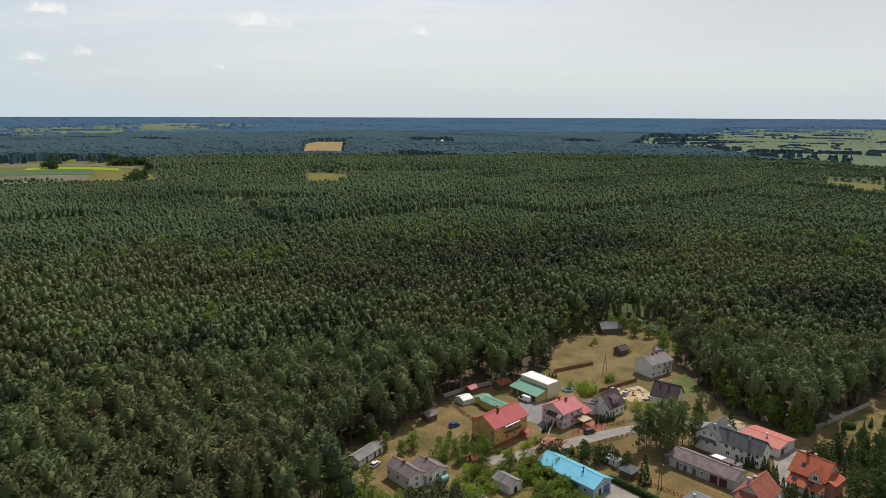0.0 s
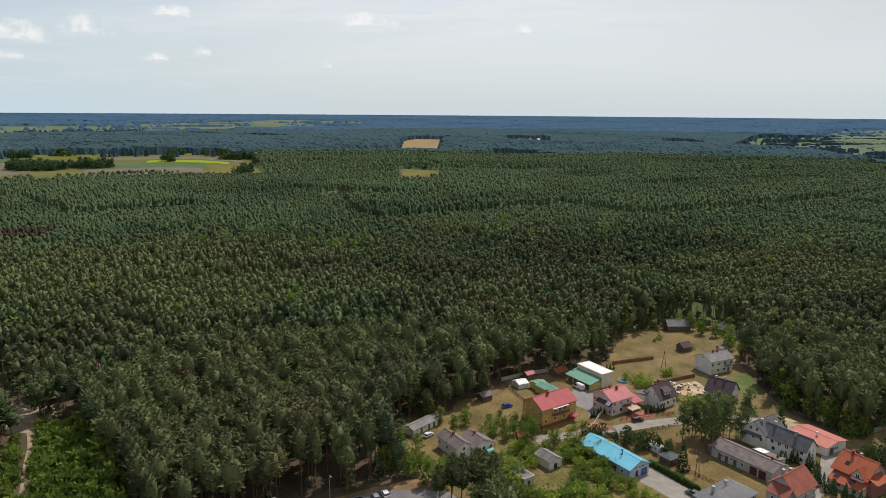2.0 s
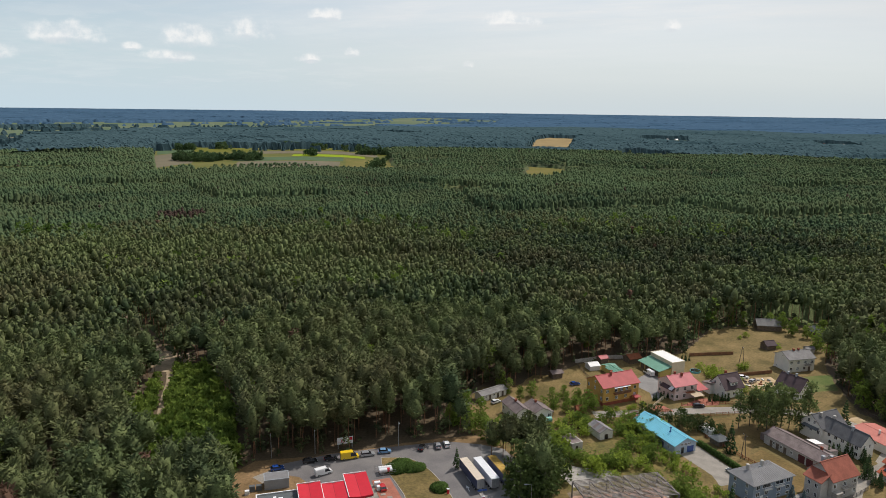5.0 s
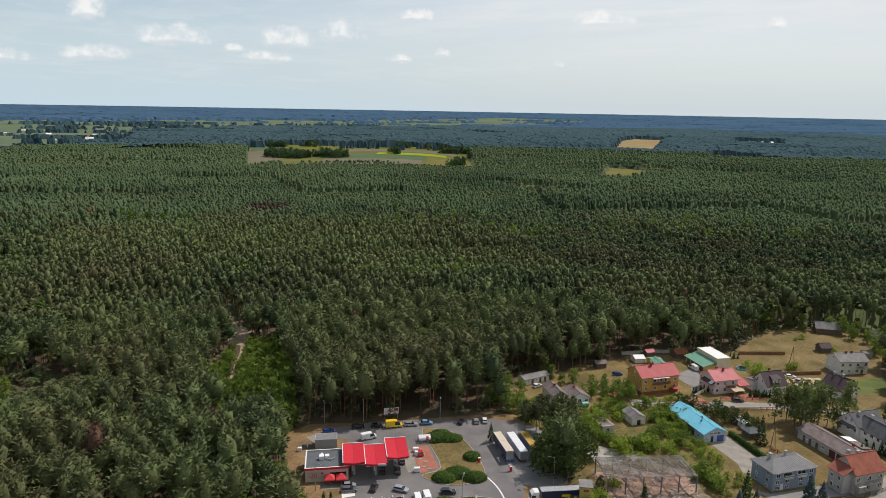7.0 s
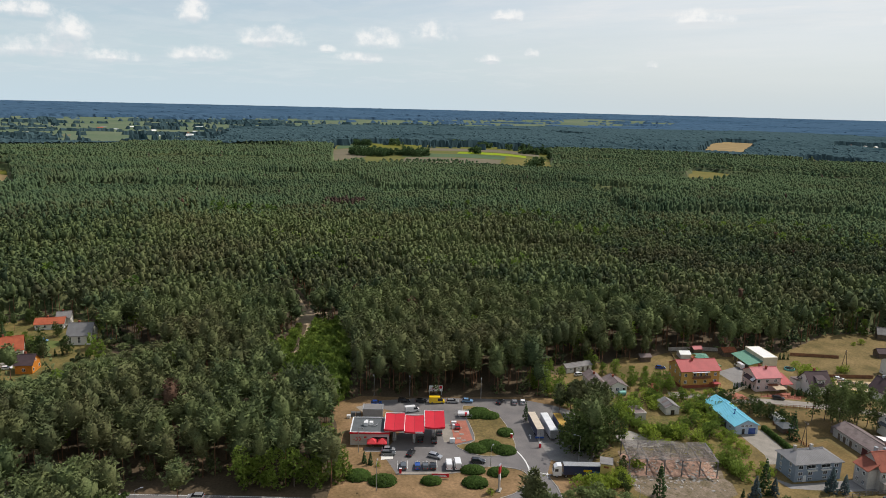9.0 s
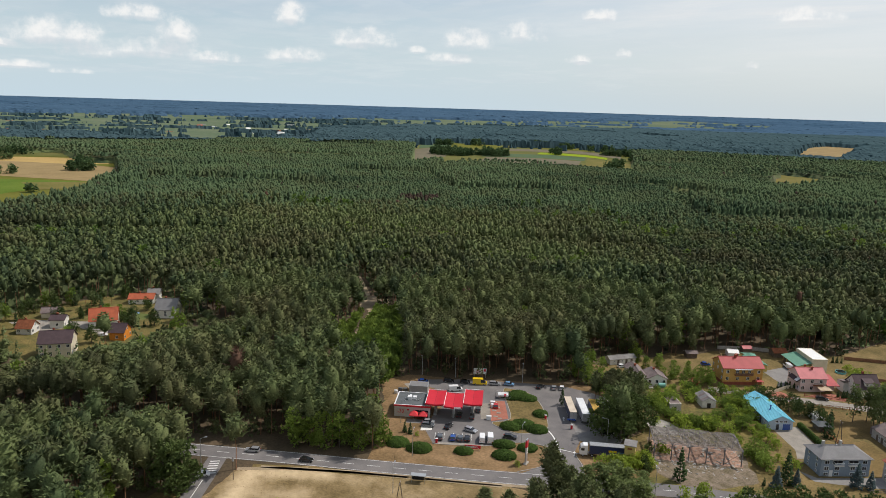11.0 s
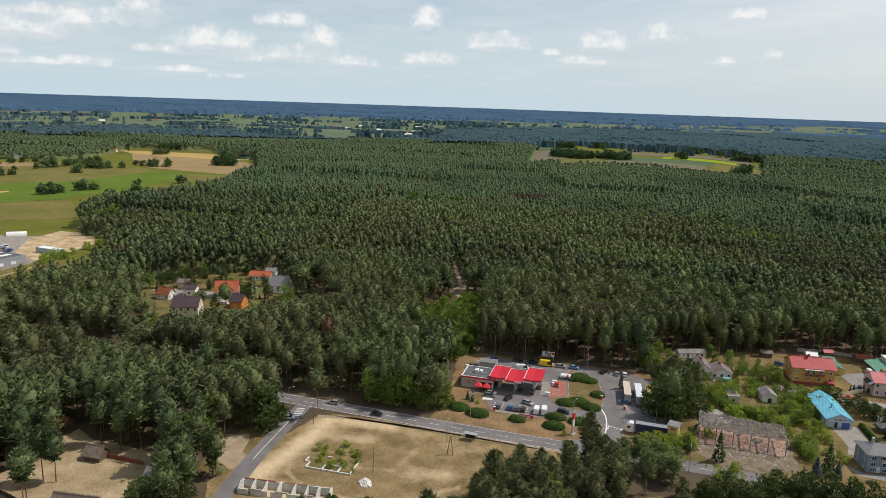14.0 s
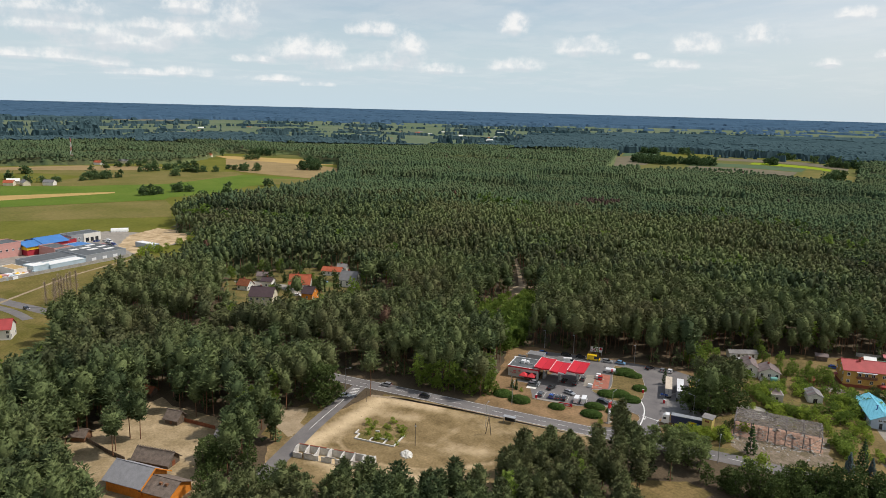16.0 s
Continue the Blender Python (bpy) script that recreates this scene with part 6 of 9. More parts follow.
window_row(h, "f", 2, 1.1, 12.5, 4.4, w=0.8, h=0.9, lo=2.0, hi=6.0)

# decayed huts in the weeds
h = house("ruined_hut", "derelict white hut with patched grey roof sheets", 20.6, 183.6, 42, 5.2, 7.0, 2.7, 3.9, "y", PLASTER, GREY_ROOF, 0.3, category="hut")
for k in range(4):
    part("loose_sheet", Mesh().slab([(-0.4 + 0.3 * k, 0.4 + k * 1.6, 2.75 + 0.12 * k), (2.3, 0.4 + k * 1.6, 4.08), (2.3, 1.5 + k * 1.6, 4.08), (-0.4 + 0.3 * k, 1.5 + k * 1.6, 2.75 + 0.12 * k)], 0.05), SHEET_ROOF if k % 2 else OLD_ROOF, h)
door(h, "f", 2.6, 5.2, 7.0, 1.4, 1.8, GLASS)
h = flat_building("ruined_hut", "derelict grey hut with a flat roof among bushes", 13.0, 171.8, 44, 4.2, 6.5, 2.9, GREY_WALL, OLD_ROOF, "hut", 0.1)
door(h, "f", 2.0, 4.2, 6.5, 0.9, 1.9, GLASS)

# blue-grey house
h = house("apartment_house", "blue-grey rendered house with a pale ribbed hip roof", 66.2, 158.6, 43, 15.6, 8.8, 5.9, 7.9, "x", GREYBLUE, SHEET_ROOF, 0.6, 0.55, hip=True)
for z, hh in ((0.5, 0.9), (2.1, 1.25), (4.2, 1.25)):
    for u in (1.8, 5.2, 10.2, 13.8):
        window_row(h, "f", 1, z, 15.6, 8.8, w=1.5 if z < 4 else (1.5 if u in (1.8, 13.8) else 3.2), h=hh, lo=u, hi=u)
    window_row(h, "l", 2, z, 15.6, 8.8, w=0.9, h=hh, lo=2.2)
door(h, "f", 3.4, 15.6, 8.8, 1.1, 2.1, WHITE_METAL)
for x0, x1 in ((4.0, 7.0), (8.6, 11.8)):
    balcony(h, x0, x1, 0, 3.8, WHITE, WHITE_METAL, 0.7)
chimney(h, 3.4, 5.6, 6.6, 9.0, GREY_WALL)
chimney(h, 8.8, 5.4, 7.2, 9.2, GREY_WALL)
part("ridge_vent", Mesh().box(7.0, 4.6, 7.5, 7.4, 5.0, 8.3), GREY_METAL, h)

# switch tower
h = flat_building("transformer_tower", "narrow yellow rendered transformer tower", 18.1, 123.6, 20, 3.2, 3.2, 6.3, YELLOW, GREY_ROOF, "tower", 0.1)
part("cap", Mesh().slab([(-0.35, -0.35, 6.6), (3.55, -0.35, 6.6), (3.55, 3.55, 6.9), (-0.35, 3.55, 6.9)], 0.2), GREY_ROOF, h)
door(h, "f", 2.2, 3.2, 3.2, 1.2, 2.2, WOOD)
part("louvre", Mesh().box(0.9, -0.06, 5.1, 2.3, 0.02, 5.7), WOOD_RED, h)

# huts in the meadow
h = house("wooden_hut", "small dark wooden hut with a brown roof", 83.6, 304.0, 33, 5.0, 4.6, 2.4, 4.0, "x", WOOD, BROWN_ROOF, 0.4, category="hut")
h = house("wooden_barn", "dark wooden barn with a grey roof by the trees", 82.0, 336.0, 12, 11.5, 6.0, 3.0, 5.6, "x", WOOD, GREY_ROOF, 0.4, category="barn")
h = house("wooden_barn", "dark barn with a grey roof half hidden by trees", 106.0, 337.0, -30, 8.0, 6.0, 2.6, 4.6, "x", WOOD, DARK_ROOF, 0.4, category="barn")
h = house("shed", "small grey shed at the wood's edge", 100.5, 306.5, 20, 4.0, 3.0, 2.1, 2.9, "x", GREY_WALL, GREY_ROOF, 0.3, category="shed")
h = house("playhouse", "small red-brown wooden play house on posts", 10.5, 200.0, 30, 2.4, 2.4, 2.6, 3.6, "x", WOOD_RED, WOOD_RED, 0.3, category="hut")
h = house("garden_pavilion", "dark hipped garden pavilion", 58.5, 192.5, 41, 4.2, 4.0, 2.1, 3.2, "x", WOOD, DARK_ROOF, 0.6, hip=True, category="pavilion")
h = flat_building("greenhouse", "low white greenhouse beside the blue building", 56.0, 200.0, 41, 3.0, 6.0, 1.9, WHITE_METAL, WHITE_ROOF, "greenhouse", 0.05)

# hamlet in the western woods
HOMES = [
    (-201.5, 35.0, 55, 12.5, 10.5, 6.6, 10.4, CREAM, BROWN_ROOF, "large white house with a dark brown roof", 4),
    (-225.5, 66.0, 60, 12.0, 9.5, 4.2, 8.8, WHITE, TILE_ROOF, "white house with a bright orange tiled roof", 3),
    (-221.0, 96.0, 42, 10.0, 9.0, 4.6, 9.0, WHITE, SHEET_ROOF, "white house with a pale grey sheet roof", 3),
    (-253.0, 98.0, 48, 12.5, 7.0, 3.0, 5.0, WHITE, TILE_ROOF, "long low house with an orange roof", 4),
    (-241.0, 40.0, 40, 7.0, 6.5, 3.2, 6.0, WHITE, WOOD_RED, "small white house with a dark red roof", 2),
    (-240.0, 54.0, 48, 6.5, 6.0, 4.0, 5.6, WHITE, BROWN_ROOF, "white cube house with a brown roof", 1),
    (-258.0, 57.0, 55, 8.0, 6.0, 2.9, 4.7, CREAM, OLD_ROOF, "low garage with a beige roof", 0),
    (-204.0, 65.5, 40, 6.5, 7.5, 4.0, 7.0, ORANGE_WOOD, BROWN_ROOF, "orange timber house with a brown roof", 1),
    (-202.0, -82.5, 75, 9.0, 9.0, 5.2, 8.6, WHITE, RED_ROOF, "white house with a bright red roof", 2),
    (-252.0, 108.0, 48, 6.0, 6.0, 4.0, 6.2, WHITE, GREY_ROOF, "small white house with a grey roof behind", 1),
    (-300.0, 18.0, 40, 7.0, 6.0, 3.0, 5.2, WHITE, GREY_ROOF, "small white house hidden by trees", 1),
]
for x, y, yaw, dx, dy, he, hr, wall, roof, label, n in HOMES:
    h = house("house", label, x, y, yaw, dx, dy, he, hr, "x", wall, roof, group="hamlet houses")
    if n:
        window_row(h, "f", n, 1.0, dx, dy)
        window_row(h, "r", 2, 1.0, dx, dy)
        if he > 4.2:
            window_row(h, "f", n, he - 2.2, dx, dy)
    window_row(h, "r", 1, max(2.4, he + 0.3), dx, dy, w=0.9, h=1.0)
    chimney(h, dx * 0.4, dy * 0.55, hr - 0.8, hr + 0.8)

# ---- vehicles ----
stock = {}


def wheels(parent, spots, r, w=0.22):
    key = ("wheel", r, w)
    if key not in stock:
        tyre = Mesh().tube((0, -w / 2, 0), (0, w / 2, 0), r, n=12)
        rim = Mesh().tube((0, -w / 2 - 0.01, 0), (0, w / 2 + 0.01, 0), r * 0.58, n=10)
        stock[key] = tyre.data("wheel", RUBBER), rim.data("rim", STEEL)
    for x, y in spots:
        t = part("wheel", stock[key][0], None, parent, m=pose(x, y, r))
        part("rim", stock[key][1], None, t)


def car(x, y, yaw, colour, kind="hatchback", group="parked cars", state="parked on the asphalt"):
    """kind: hatchback, estate, van, box."""
    size = dict(hatchback=(4.2, 1.75, 1.45), estate=(4.6, 1.8, 1.5), van=(5.4, 1.95, 2.2), box=(5.8, 2.05, 2.5))[kind]
    L, W, H = size
    key = (kind, colour)
    if key not in stock:
        h, f = L / 2, 0.32
        if kind in ("hatchback", "estate"):
            tail = -h * 0.80 if kind == "estate" else -h * 0.66
            body = Mesh().profile([(-h, 0.42), (-h * 0.97, 0.92), (-h * 0.6, 0.98), (h * 0.42, 0.95), (h * 0.92, 0.76), (h, 0.5), (h * 0.96, 0.3), (-h * 0.96, 0.3)], -W / 2, W / 2)
            lower = [(-h * 0.92, 0.95), (tail, H - 0.06), (h * 0.12, H - 0.06), (h * 0.48, 0.94)]
            roof = [(tail - 0.05, H - 0.08), (tail + 0.1, H), (h * 0.08, H), (h * 0.14, H - 0.08)]
        else:
            front = h * 0.9
            body = Mesh().profile([(-h, 0.35), (-h, 1.05), (front, 1.0), (h, 0.85), (h, 0.32)], -W / 2, W / 2)
            lower = [(-h, 1.04), (-h, H - 0.35), (h * 0.42, H - 0.35), (h * 0.8, 1.04)]
            roof = [(-h, H - 0.36), (-h + 0.1, H), (h * 0.38, H), (h * 0.46, H - 0.36)]
        glass = Mesh()
        k = 0.84
        n = len(lower)
        vs = [(a, -W / 2 * (0.96 if z < 1.1 else k), z) for a, z in lower] + [(a, W / 2 * (0.96 if z < 1.1 else k), z) for a, z in lower]
        glass.add(vs, [tuple(range(n)), tuple(range(2 * n - 1, n - 1, -1))] + [(i, n + i, n + (i + 1) % n, (i + 1) % n) for i in range(n)])
        top = Mesh().profile(roof, -W / 2 * (k + 0.02), W / 2 * (k + 0.02))
        side = Mesh()
        if kind == "van" or kind == "box":
            for s in (-1, 1):
                side.box(-h * 0.98, s * W * 0.47 - 0.03, 1.0, h * 0.1, s * W * 0.47 + 0.03, H - 0.3)
            side.box(-h - 0.01, -W * 0.42, 1.0, -h + 0.05, W * 0.42, H - 0.3)
        c = CAR_COLOURS[colour]
        stock[key] = [("body", body.data("body", c)), ("glazing", glass.data("glazing", GLASS)), ("roof", top.data("roof", c))]
        for b in (-W * 0.43, W * 0.25):
            stock[key].append(("headlight", Mesh().box(h * 0.93, b, 0.6, h * 0.985, b + W * 0.18, 0.76).data("headlight", WHITE_METAL)))
            stock[key].append(("tail_light", Mesh().box(-h - 0.01, b, 0.7, -h * 0.96, b + W * 0.18, 0.9).data("tail_light", CAR_COLOURS["red"])))
        if side.v:
            stock[key].append(("side_panel", side.data("side_panel", c)))
    word = dict(hatchback="hatchback car", estate="estate car", van="delivery van", box="box van")[kind]
    ob = thing("van" if kind in ("van", "box") else "car", pose(x, y, 0.085, 0, 0, yaw), f"{colour} {word} {state}", "van" if kind in ("van", "box") else "car", group)
    for name, me in stock[key]:
        part(name, me, None, ob)
    r = 0.32 if kind in ("hatchback", "estate") else 0.36
    wheels(ob, [(L * 0.31, W * 0.45), (L * 0.31, -W * 0.45), (-L * 0.31, W * 0.45), (-L * 0.31, -W * 0.45)], r)
    return ob


def trailer(x, y, yaw, side, roof, label):
    ob = thing("semi_trailer", pose(x, y, 0.085, 0, 0, yaw), label, "trailer", "parked trailers")
    part("box", Mesh().box(-6.8, -1.25, 1.1, 6.8, 1.25, 3.85), side, ob)
    m = Mesh().box(-6.8, -1.27, 3.85, 6.8, 1.27, 3.98)
    for k in range(14):
        m.box(-6.6 + k, -1.22, 3.98, -6.5 + k, 1.22, 4.02)
    part("roof", m, roof, ob)
    part("chassis", Mesh().box(-6.7, -0.5, 0.75, 6.6, 0.5, 1.1).box(-2.0, -1.15, 0.5, 1.5, 1.15, 0.95), GREY_METAL, ob)
    part("rear_door", Mesh().box(-6.86, -1.2, 1.15, -6.78, -0.03, 3.8).box(-6.86, 0.03, 1.15, -6.78, 1.2, 3.8), STEEL, ob)
    wheels(ob, [(-5.4 + 1.3 * i, s) for i in range(3) for s in (-1.05, 1.05)], 0.5, 0.35)
    part("landing_legs", Mesh().box(3.4, -0.8, 0, 3.6, -0.6, 1.0).box(3.4, 0.6, 0, 3.6, 0.8, 1.0), GREY_METAL, ob)
    return ob


trailer(-12.6, 143.4, 129.5, CAR_COLOURS["navy"], material("sun-bleached tarpaulin", (0.58, 0.50, 0.40), 0.7, 0.06, 0.6), "navy semi-trailer with a cream roof parked on the apron")
trailer(-8.7, 145.4, 129.5, CAR_COLOURS["white"], WHITE_METAL, "pale semi-trailer with a grey-white roof parked on the apron")
trailer(-4.9, 147.8, 129.5, CAR_COLOURS["navy"], material("ochre tarpaulin", (0.42, 0.27, 0.06), 0.7, 0.25, 0.5), "dark semi-trailer with an ochre tarpaulin roof")
trk = thing("truck", pose(11.6, 123.8, 0.085, 0, 0, 213), "white truck with a dark printed trailer by the exit", "truck")
part("trailer_box", Mesh().box(-8.0, -1.25, 1.1, 5.0, 1.25, 3.9), CAR_COLOURS["navy"], trk, "dark blue printed trailer side")
part("trailer_roof", Mesh().box(-8.0, -1.27, 3.9, 5.0, 1.27, 4.02), STEEL, trk)
part("trailer_print", Mesh().slab([(-7.4, 1.27, 1.3), (-4.6, 1.27, 1.3), (-3.4, 1.27, 2.5), (-6.8, 1.27, 2.2)], 0.02), CAR_COLOURS["sky"], trk, "pale blue printed shape")
part("trailer_mark", Mesh().box(-3.4, 1.28, 2.1, -0.9, 1.30, 2.8), CAR_COLOURS["yellow"], trk)
part("cab", Mesh().profile([(5.6, 0.6), (8.1, 0.6), (8.15, 1.6), (7.8, 3.1), (7.0, 3.75), (5.6, 3.8)], -1.24, 1.24), CAR_COLOURS["white"], trk)
part("windscreen", Mesh().slab([(8.14, -1.1, 1.95), (8.14, 1.1, 1.95), (7.88, 1.1, 2.95), (7.88, -1.1, 2.95)], 0.02).box(6.6, -1.26, 2.0, 7.7, 1.26, 2.8), GLASS, trk)
part("chassis", Mesh().box(-7.9, -0.5, 0.75, 8.0, 0.5, 1.1), GREY_METAL, trk)
wheels(trk, [(-6.4 + 1.3 * i, s) for i in range(3) for s in (-1.05, 1.05)] + [(7.0, -1.05), (7.0, 1.05), (4.2, -1.05), (4.2, 1.05)], 0.5, 0.35)

for x, y, yaw, colour, kind in [
        (-63.3, 135.9, 38, "black", "estate"), (-58.0, 139.6, 38, "black", "hatchback"), (-48.3, 146.3, 35, "silver", "estate"), (-44.0, 150.0, 30, "sky", "hatchback"),
        (-33.6, 156.6, 95, "black", "hatchback"), (-29.2, 159.6, 120, "silver", "hatchback"), (-26.8, 161.6, 120, "white", "hatchback"),
        (-34.8, 97.0, 128, "grey", "estate"), (-31.2, 99.4, 126, "blue", "hatchback"), (-29.2, 100.8, 126, "grey", "hatchback"), (-27.3, 102.2, 126, "black", "hatchback"),
        (-37.6, 104.8, 105, "black", "hatchback"), (-30.3, 107.8, 8, "silver", "estate"), (-17.6, 113.0, 30, "black", "estate"),
        (-44.8, 102.6, 33, "silver", "hatchback"), (-43.4, 100.6, 33, "grey", "estate"),
        (-40.4, 114.2, 122, "black", "hatchback"), (-38.4, 122.6, 125, "grey", "hatchback"), (-35.8, 129.6, 130, "red", "hatchback"), (-36.5, 116.6, 122, "black", "estate"),
        (-70.4, 128.4, 40, "blue", "hatchback"), (4.6, 138.5, 35, "black", "estate")]:
    car(x, y, yaw, colour, kind)
car(-53.0, 142.6, 38, "yellow", "box")
car(-23.6, 105.4, 126, "white", "van")
car(-21.6, 107.2, 128, "white", "box")
car(-56.0, 131.0, 52, "white", "van")
for x, y, yaw, colour, kind in [(-71.6, 49.4, 215, "silver", "estate"), (-54.5, 57.0, 33, "black", "hatchback"), (-69.6, 30.8, 51, "white", "hatchback"), (15.0, 106.8, 33, "black", "estate")]:
    car(x, y, yaw, colour, kind, "cars on the road", "on the road")
for x, y, yaw, colour, kind in [(52.6, 224.4, 25, "black", "estate"), (62.2, 175.6, 140, "grey", "estate"), (5.2, 229.4, 35, "blue", "hatchback"), (-20.4, 200.8, 60, "white", "hatchback"),
                                (33.0, 252.4, 130, "white", "van"), (70.6, 262.0, 20, "white", "hatchback"), (74.0, 258.6, 60, "silver", "hatchback"), (91.0, 163.0, 40, "grey", "estate"),
                                (-212.0, 113.0, 40, "sky", "hatchback"), (-234.0, 92.0, 30, "sky", "hatchback"), (-212.0, 66.0, 50, "white", "hatchback"), (-250.0, -66.0, 20, "black", "estate")]:
    car(x, y, yaw, colour, kind, "cars in the yards", "parked in a yard")

# ---- filling station ----
patch("forecourt", [(-46.4, 104.6), (-44.5, 99.5), (-34, 92.5), (-21, 102.6), (-14, 113), (-4, 117.3), (0, 113.5), (0.6, 106), (-2, 97), (14, 107.5), (9, 114.5), (3.5, 118.4), (0.4, 128), (-10, 139), (-10.5, 147),
                    (-16.5, 166.5), (-28, 164.5), (-45, 153.5), (-60, 143), (-71, 132), (-72, 126), (-62, 127), (-56, 124), (-50, 116)], 0.06, ASPHALT, "dark asphalt forecourt of the filling station", "pavement", 0)
patch("apron", [(-10.5, 147), (-10, 139), (0.4, 128), (6, 128.4), (12, 132), (10, 142), (3, 152), (-8, 166), (-16.5, 166.5)], 0.062, PAVE_GREY, "pale block-paved truck apron", "pavement", 0)
patch("apron", [(-33.6, 118), (-42, 128), (-39, 131), (-30, 120)], 0.066, PAVING, "pale concrete slab beside the pumps", "pavement", 0)
patch("apron", [(-75, 122), (-70, 132), (-66, 128), (-70, 120)], 0.055, PAVING, "pale paved service yard", "pavement", 0)
patch("apron", [(-47.6, 102.4), (-44.6, 105.2), (-40.6, 99.4), (-43.2, 96.6)], 0.067, WHITE, "pale marked bays beside the shop", "pavement", 0)
patch("bay_marking", [(-46.6, 102.2), (-44.6, 104.2), (-42.8, 101.8), (-44.8, 99.8)], 0.071, material("turquoise bay paint", (0.32, 0.52, 0.52), 0.8, 0.1, 1.0), "turquoise painted parking bay", "marking", 0)
ISLAND = [(-43.7, 146.4), (-37.6, 148.8), (-32.8, 148.5), (-25.6, 143.9), (-18, 136), (-12.6, 128.6), (-12.6, 123.6), (-15.5, 119.5), (-19.1, 117.2), (-25, 117.0), (-29.0, 118.6), (-26, 125), (-35.8, 136.6), (-40, 140)]
patch("grass", [tuple(p) for p in curve_pts(ISLAND + ISLAND[:1], 3)[:-1]], 0.16, DRY, "dry grass traffic island", "grass", 0)
strip("kerb", curve_pts(ISLAND + ISLAND[:1], 3), 0.22, 0.20, CONCRETE, "pale concrete kerb round the island", "kerb", thick=0.2)
strip("kerb", curve_pts([(-34, 92.3), (-21, 102.3), (-13.6, 112.6), (-6, 116.4), (-1.6, 115.4), (0.4, 111), (0.2, 104), (-3.4, 96.6)], 4), 0.25, 0.2, CONCRETE, "pale concrete kerb along the verge", "kerb", thick=0.2)
strip("kerb", curve_pts([(13.6, 108), (8.6, 114.2), (4.2, 118.4), (6.2, 121.0)], 4), 0.25, 0.2, CONCRETE, "pale concrete kerb beside the exit", "kerb", thick=0.2)
strip("kerb", [(-10.5, 147.4), (-10, 139.4), (-7, 135.6)], 0.5, 0.2, CONCRETE, "pale concrete divider beside the trailers", "kerb", thick=0.2)
strip("pavement", [(-34.2, 92.9), (-21.2, 103.0)], 1.1, 0.11, PAVING, "pale footway before the parking row", "pavement", thick=0.1)
patch("pavement", [(-40.6, 132.6), (-36.2, 136.0), (-26.6, 124.8), (-29.8, 118.8)], 0.17, PAVE_RED, "red block paving over the fuel tanks", "pavement", 0)
for k, (a, b) in enumerate(((0.2, 0.4), (0.35, 0.6), (0.5, 0.35), (0.62, 0.62), (0.78, 0.4), (0.88, 0.66))):
    p = Vector((-40.6, 132.6)).lerp(Vector((-29.8, 118.8)), a) + Vector((4.0, 4.0)) * (b - 0.1)
    tagged(part("tank_cover", Mesh().box(-0.75, -0.5, 0, 0.75, 0.5, 0.1, bevel=0.04), PAVING, m=pose(p.x, p.y, 0.17, 0, 0, 35)), "pale tank cover plate in the red paving", "tank cover", "tank covers")
lane = thing("lane_markings", pose(0, 0, 0), "white painted lane line and arrows at the exit", "marking", kind="structure")
strip("line", curve_pts([(-12.2, 127.4), (-8, 124.4), (-4.2, 120.6), (0.4, 114.4), (4, 108), (7.6, 100)], 4), 0.45, 0.072, PAINT, "", parent=lane)
strip("stop_bar", [(-2.6, 117.6), (4.4, 119.6)], 0.3, 0.072, PAINT, "", parent=lane)


def arrow(x, y, yaw):
    m = Mesh().slab([(-1.6, -0.12, 0), (0.4, -0.12, 0), (0.4, 0.12, 0), (-1.6, 0.12, 0)], 0.004).slab([(0.4, -0.55, 0), (1.7, 0, 0), (0.4, 0.55, 0)], 0.004)
    part("arrow", m, PAINT, lane, m=pose(x, y, 0.076, 0, 0, yaw))


arrow(-12.2, 138.6, 122)
arrow(-0.6, 116.9, -62)
arrow(3.6, 118.6, 118)
for k in range(7):
    p = Vector((-35.6, 95.2)).lerp(Vector((-21.4, 106.6)), k / 6)
    strip("bay_line", [p, p + Vector((-2.9, 3.9))], 0.12, 0.072, PAINT, "", parent=lane)

SX, SY, SYAW = -57.5, 98.6, 35
shop = flat_building("station_shop", "grey filling station shop with a dark flat roof", SX, SY, SYAW, 12.6, 11.2, 4.1, material("light grey cladding", (0.50, 0.49, 0.48), 0.6, 0.05, 0.5), DARK_ROOF, "shop", 0.35)
part("fascia", Mesh().box(12.72, -0.1, 3.4, 12.9, 11.3, 4.5).box(-0.2, -0.26, 3.9, 12.9, -0.12, 4.5), RED, shop, "red fascia band")
part("roof_edge", Mesh().box(-0.15, -0.12, 4.45, 12.7, 0.2, 4.55).box(-0.15, 11.0, 4.45, 12.7, 11.3, 4.55).box(-0.15, 0.2, 4.45, 0.2, 11.0, 4.55).box(12.4, 0.2, 4.45, 12.7, 11.0, 4.55), WHITE_METAL, shop, "white roof edge")
ac = part("air_conditioner", Mesh().box(4.0, 5.0, 4.2, 5.4, 6.6, 5.4).box(5.8, 6.0, 4.2, 7.0, 7.4, 5.0).box(4.4, 7.2, 4.2, 5.2, 8.2, 5.0), WHITE_METAL, shop)
for a, b, r in (((5.4, 5.8, 4.5), (7.6, 4.6, 4.5), 0.14), ((7.6, 4.6, 4.5), (8.6, 6.0, 4.5), 0.14), ((9.6, 8.4, 4.1), (9.6, 8.4, 4.9), 0.12), ((3.0, 5.6, 4.5), (4.2, 5.6, 4.5), 0.12)):
    part("duct", Mesh().tube(a, b, r), STEEL, ac)
part("shopfront", Mesh().box(12.6, 1.5, 0.1, 12.72, 9.5, 3.0), GLASS, shop)
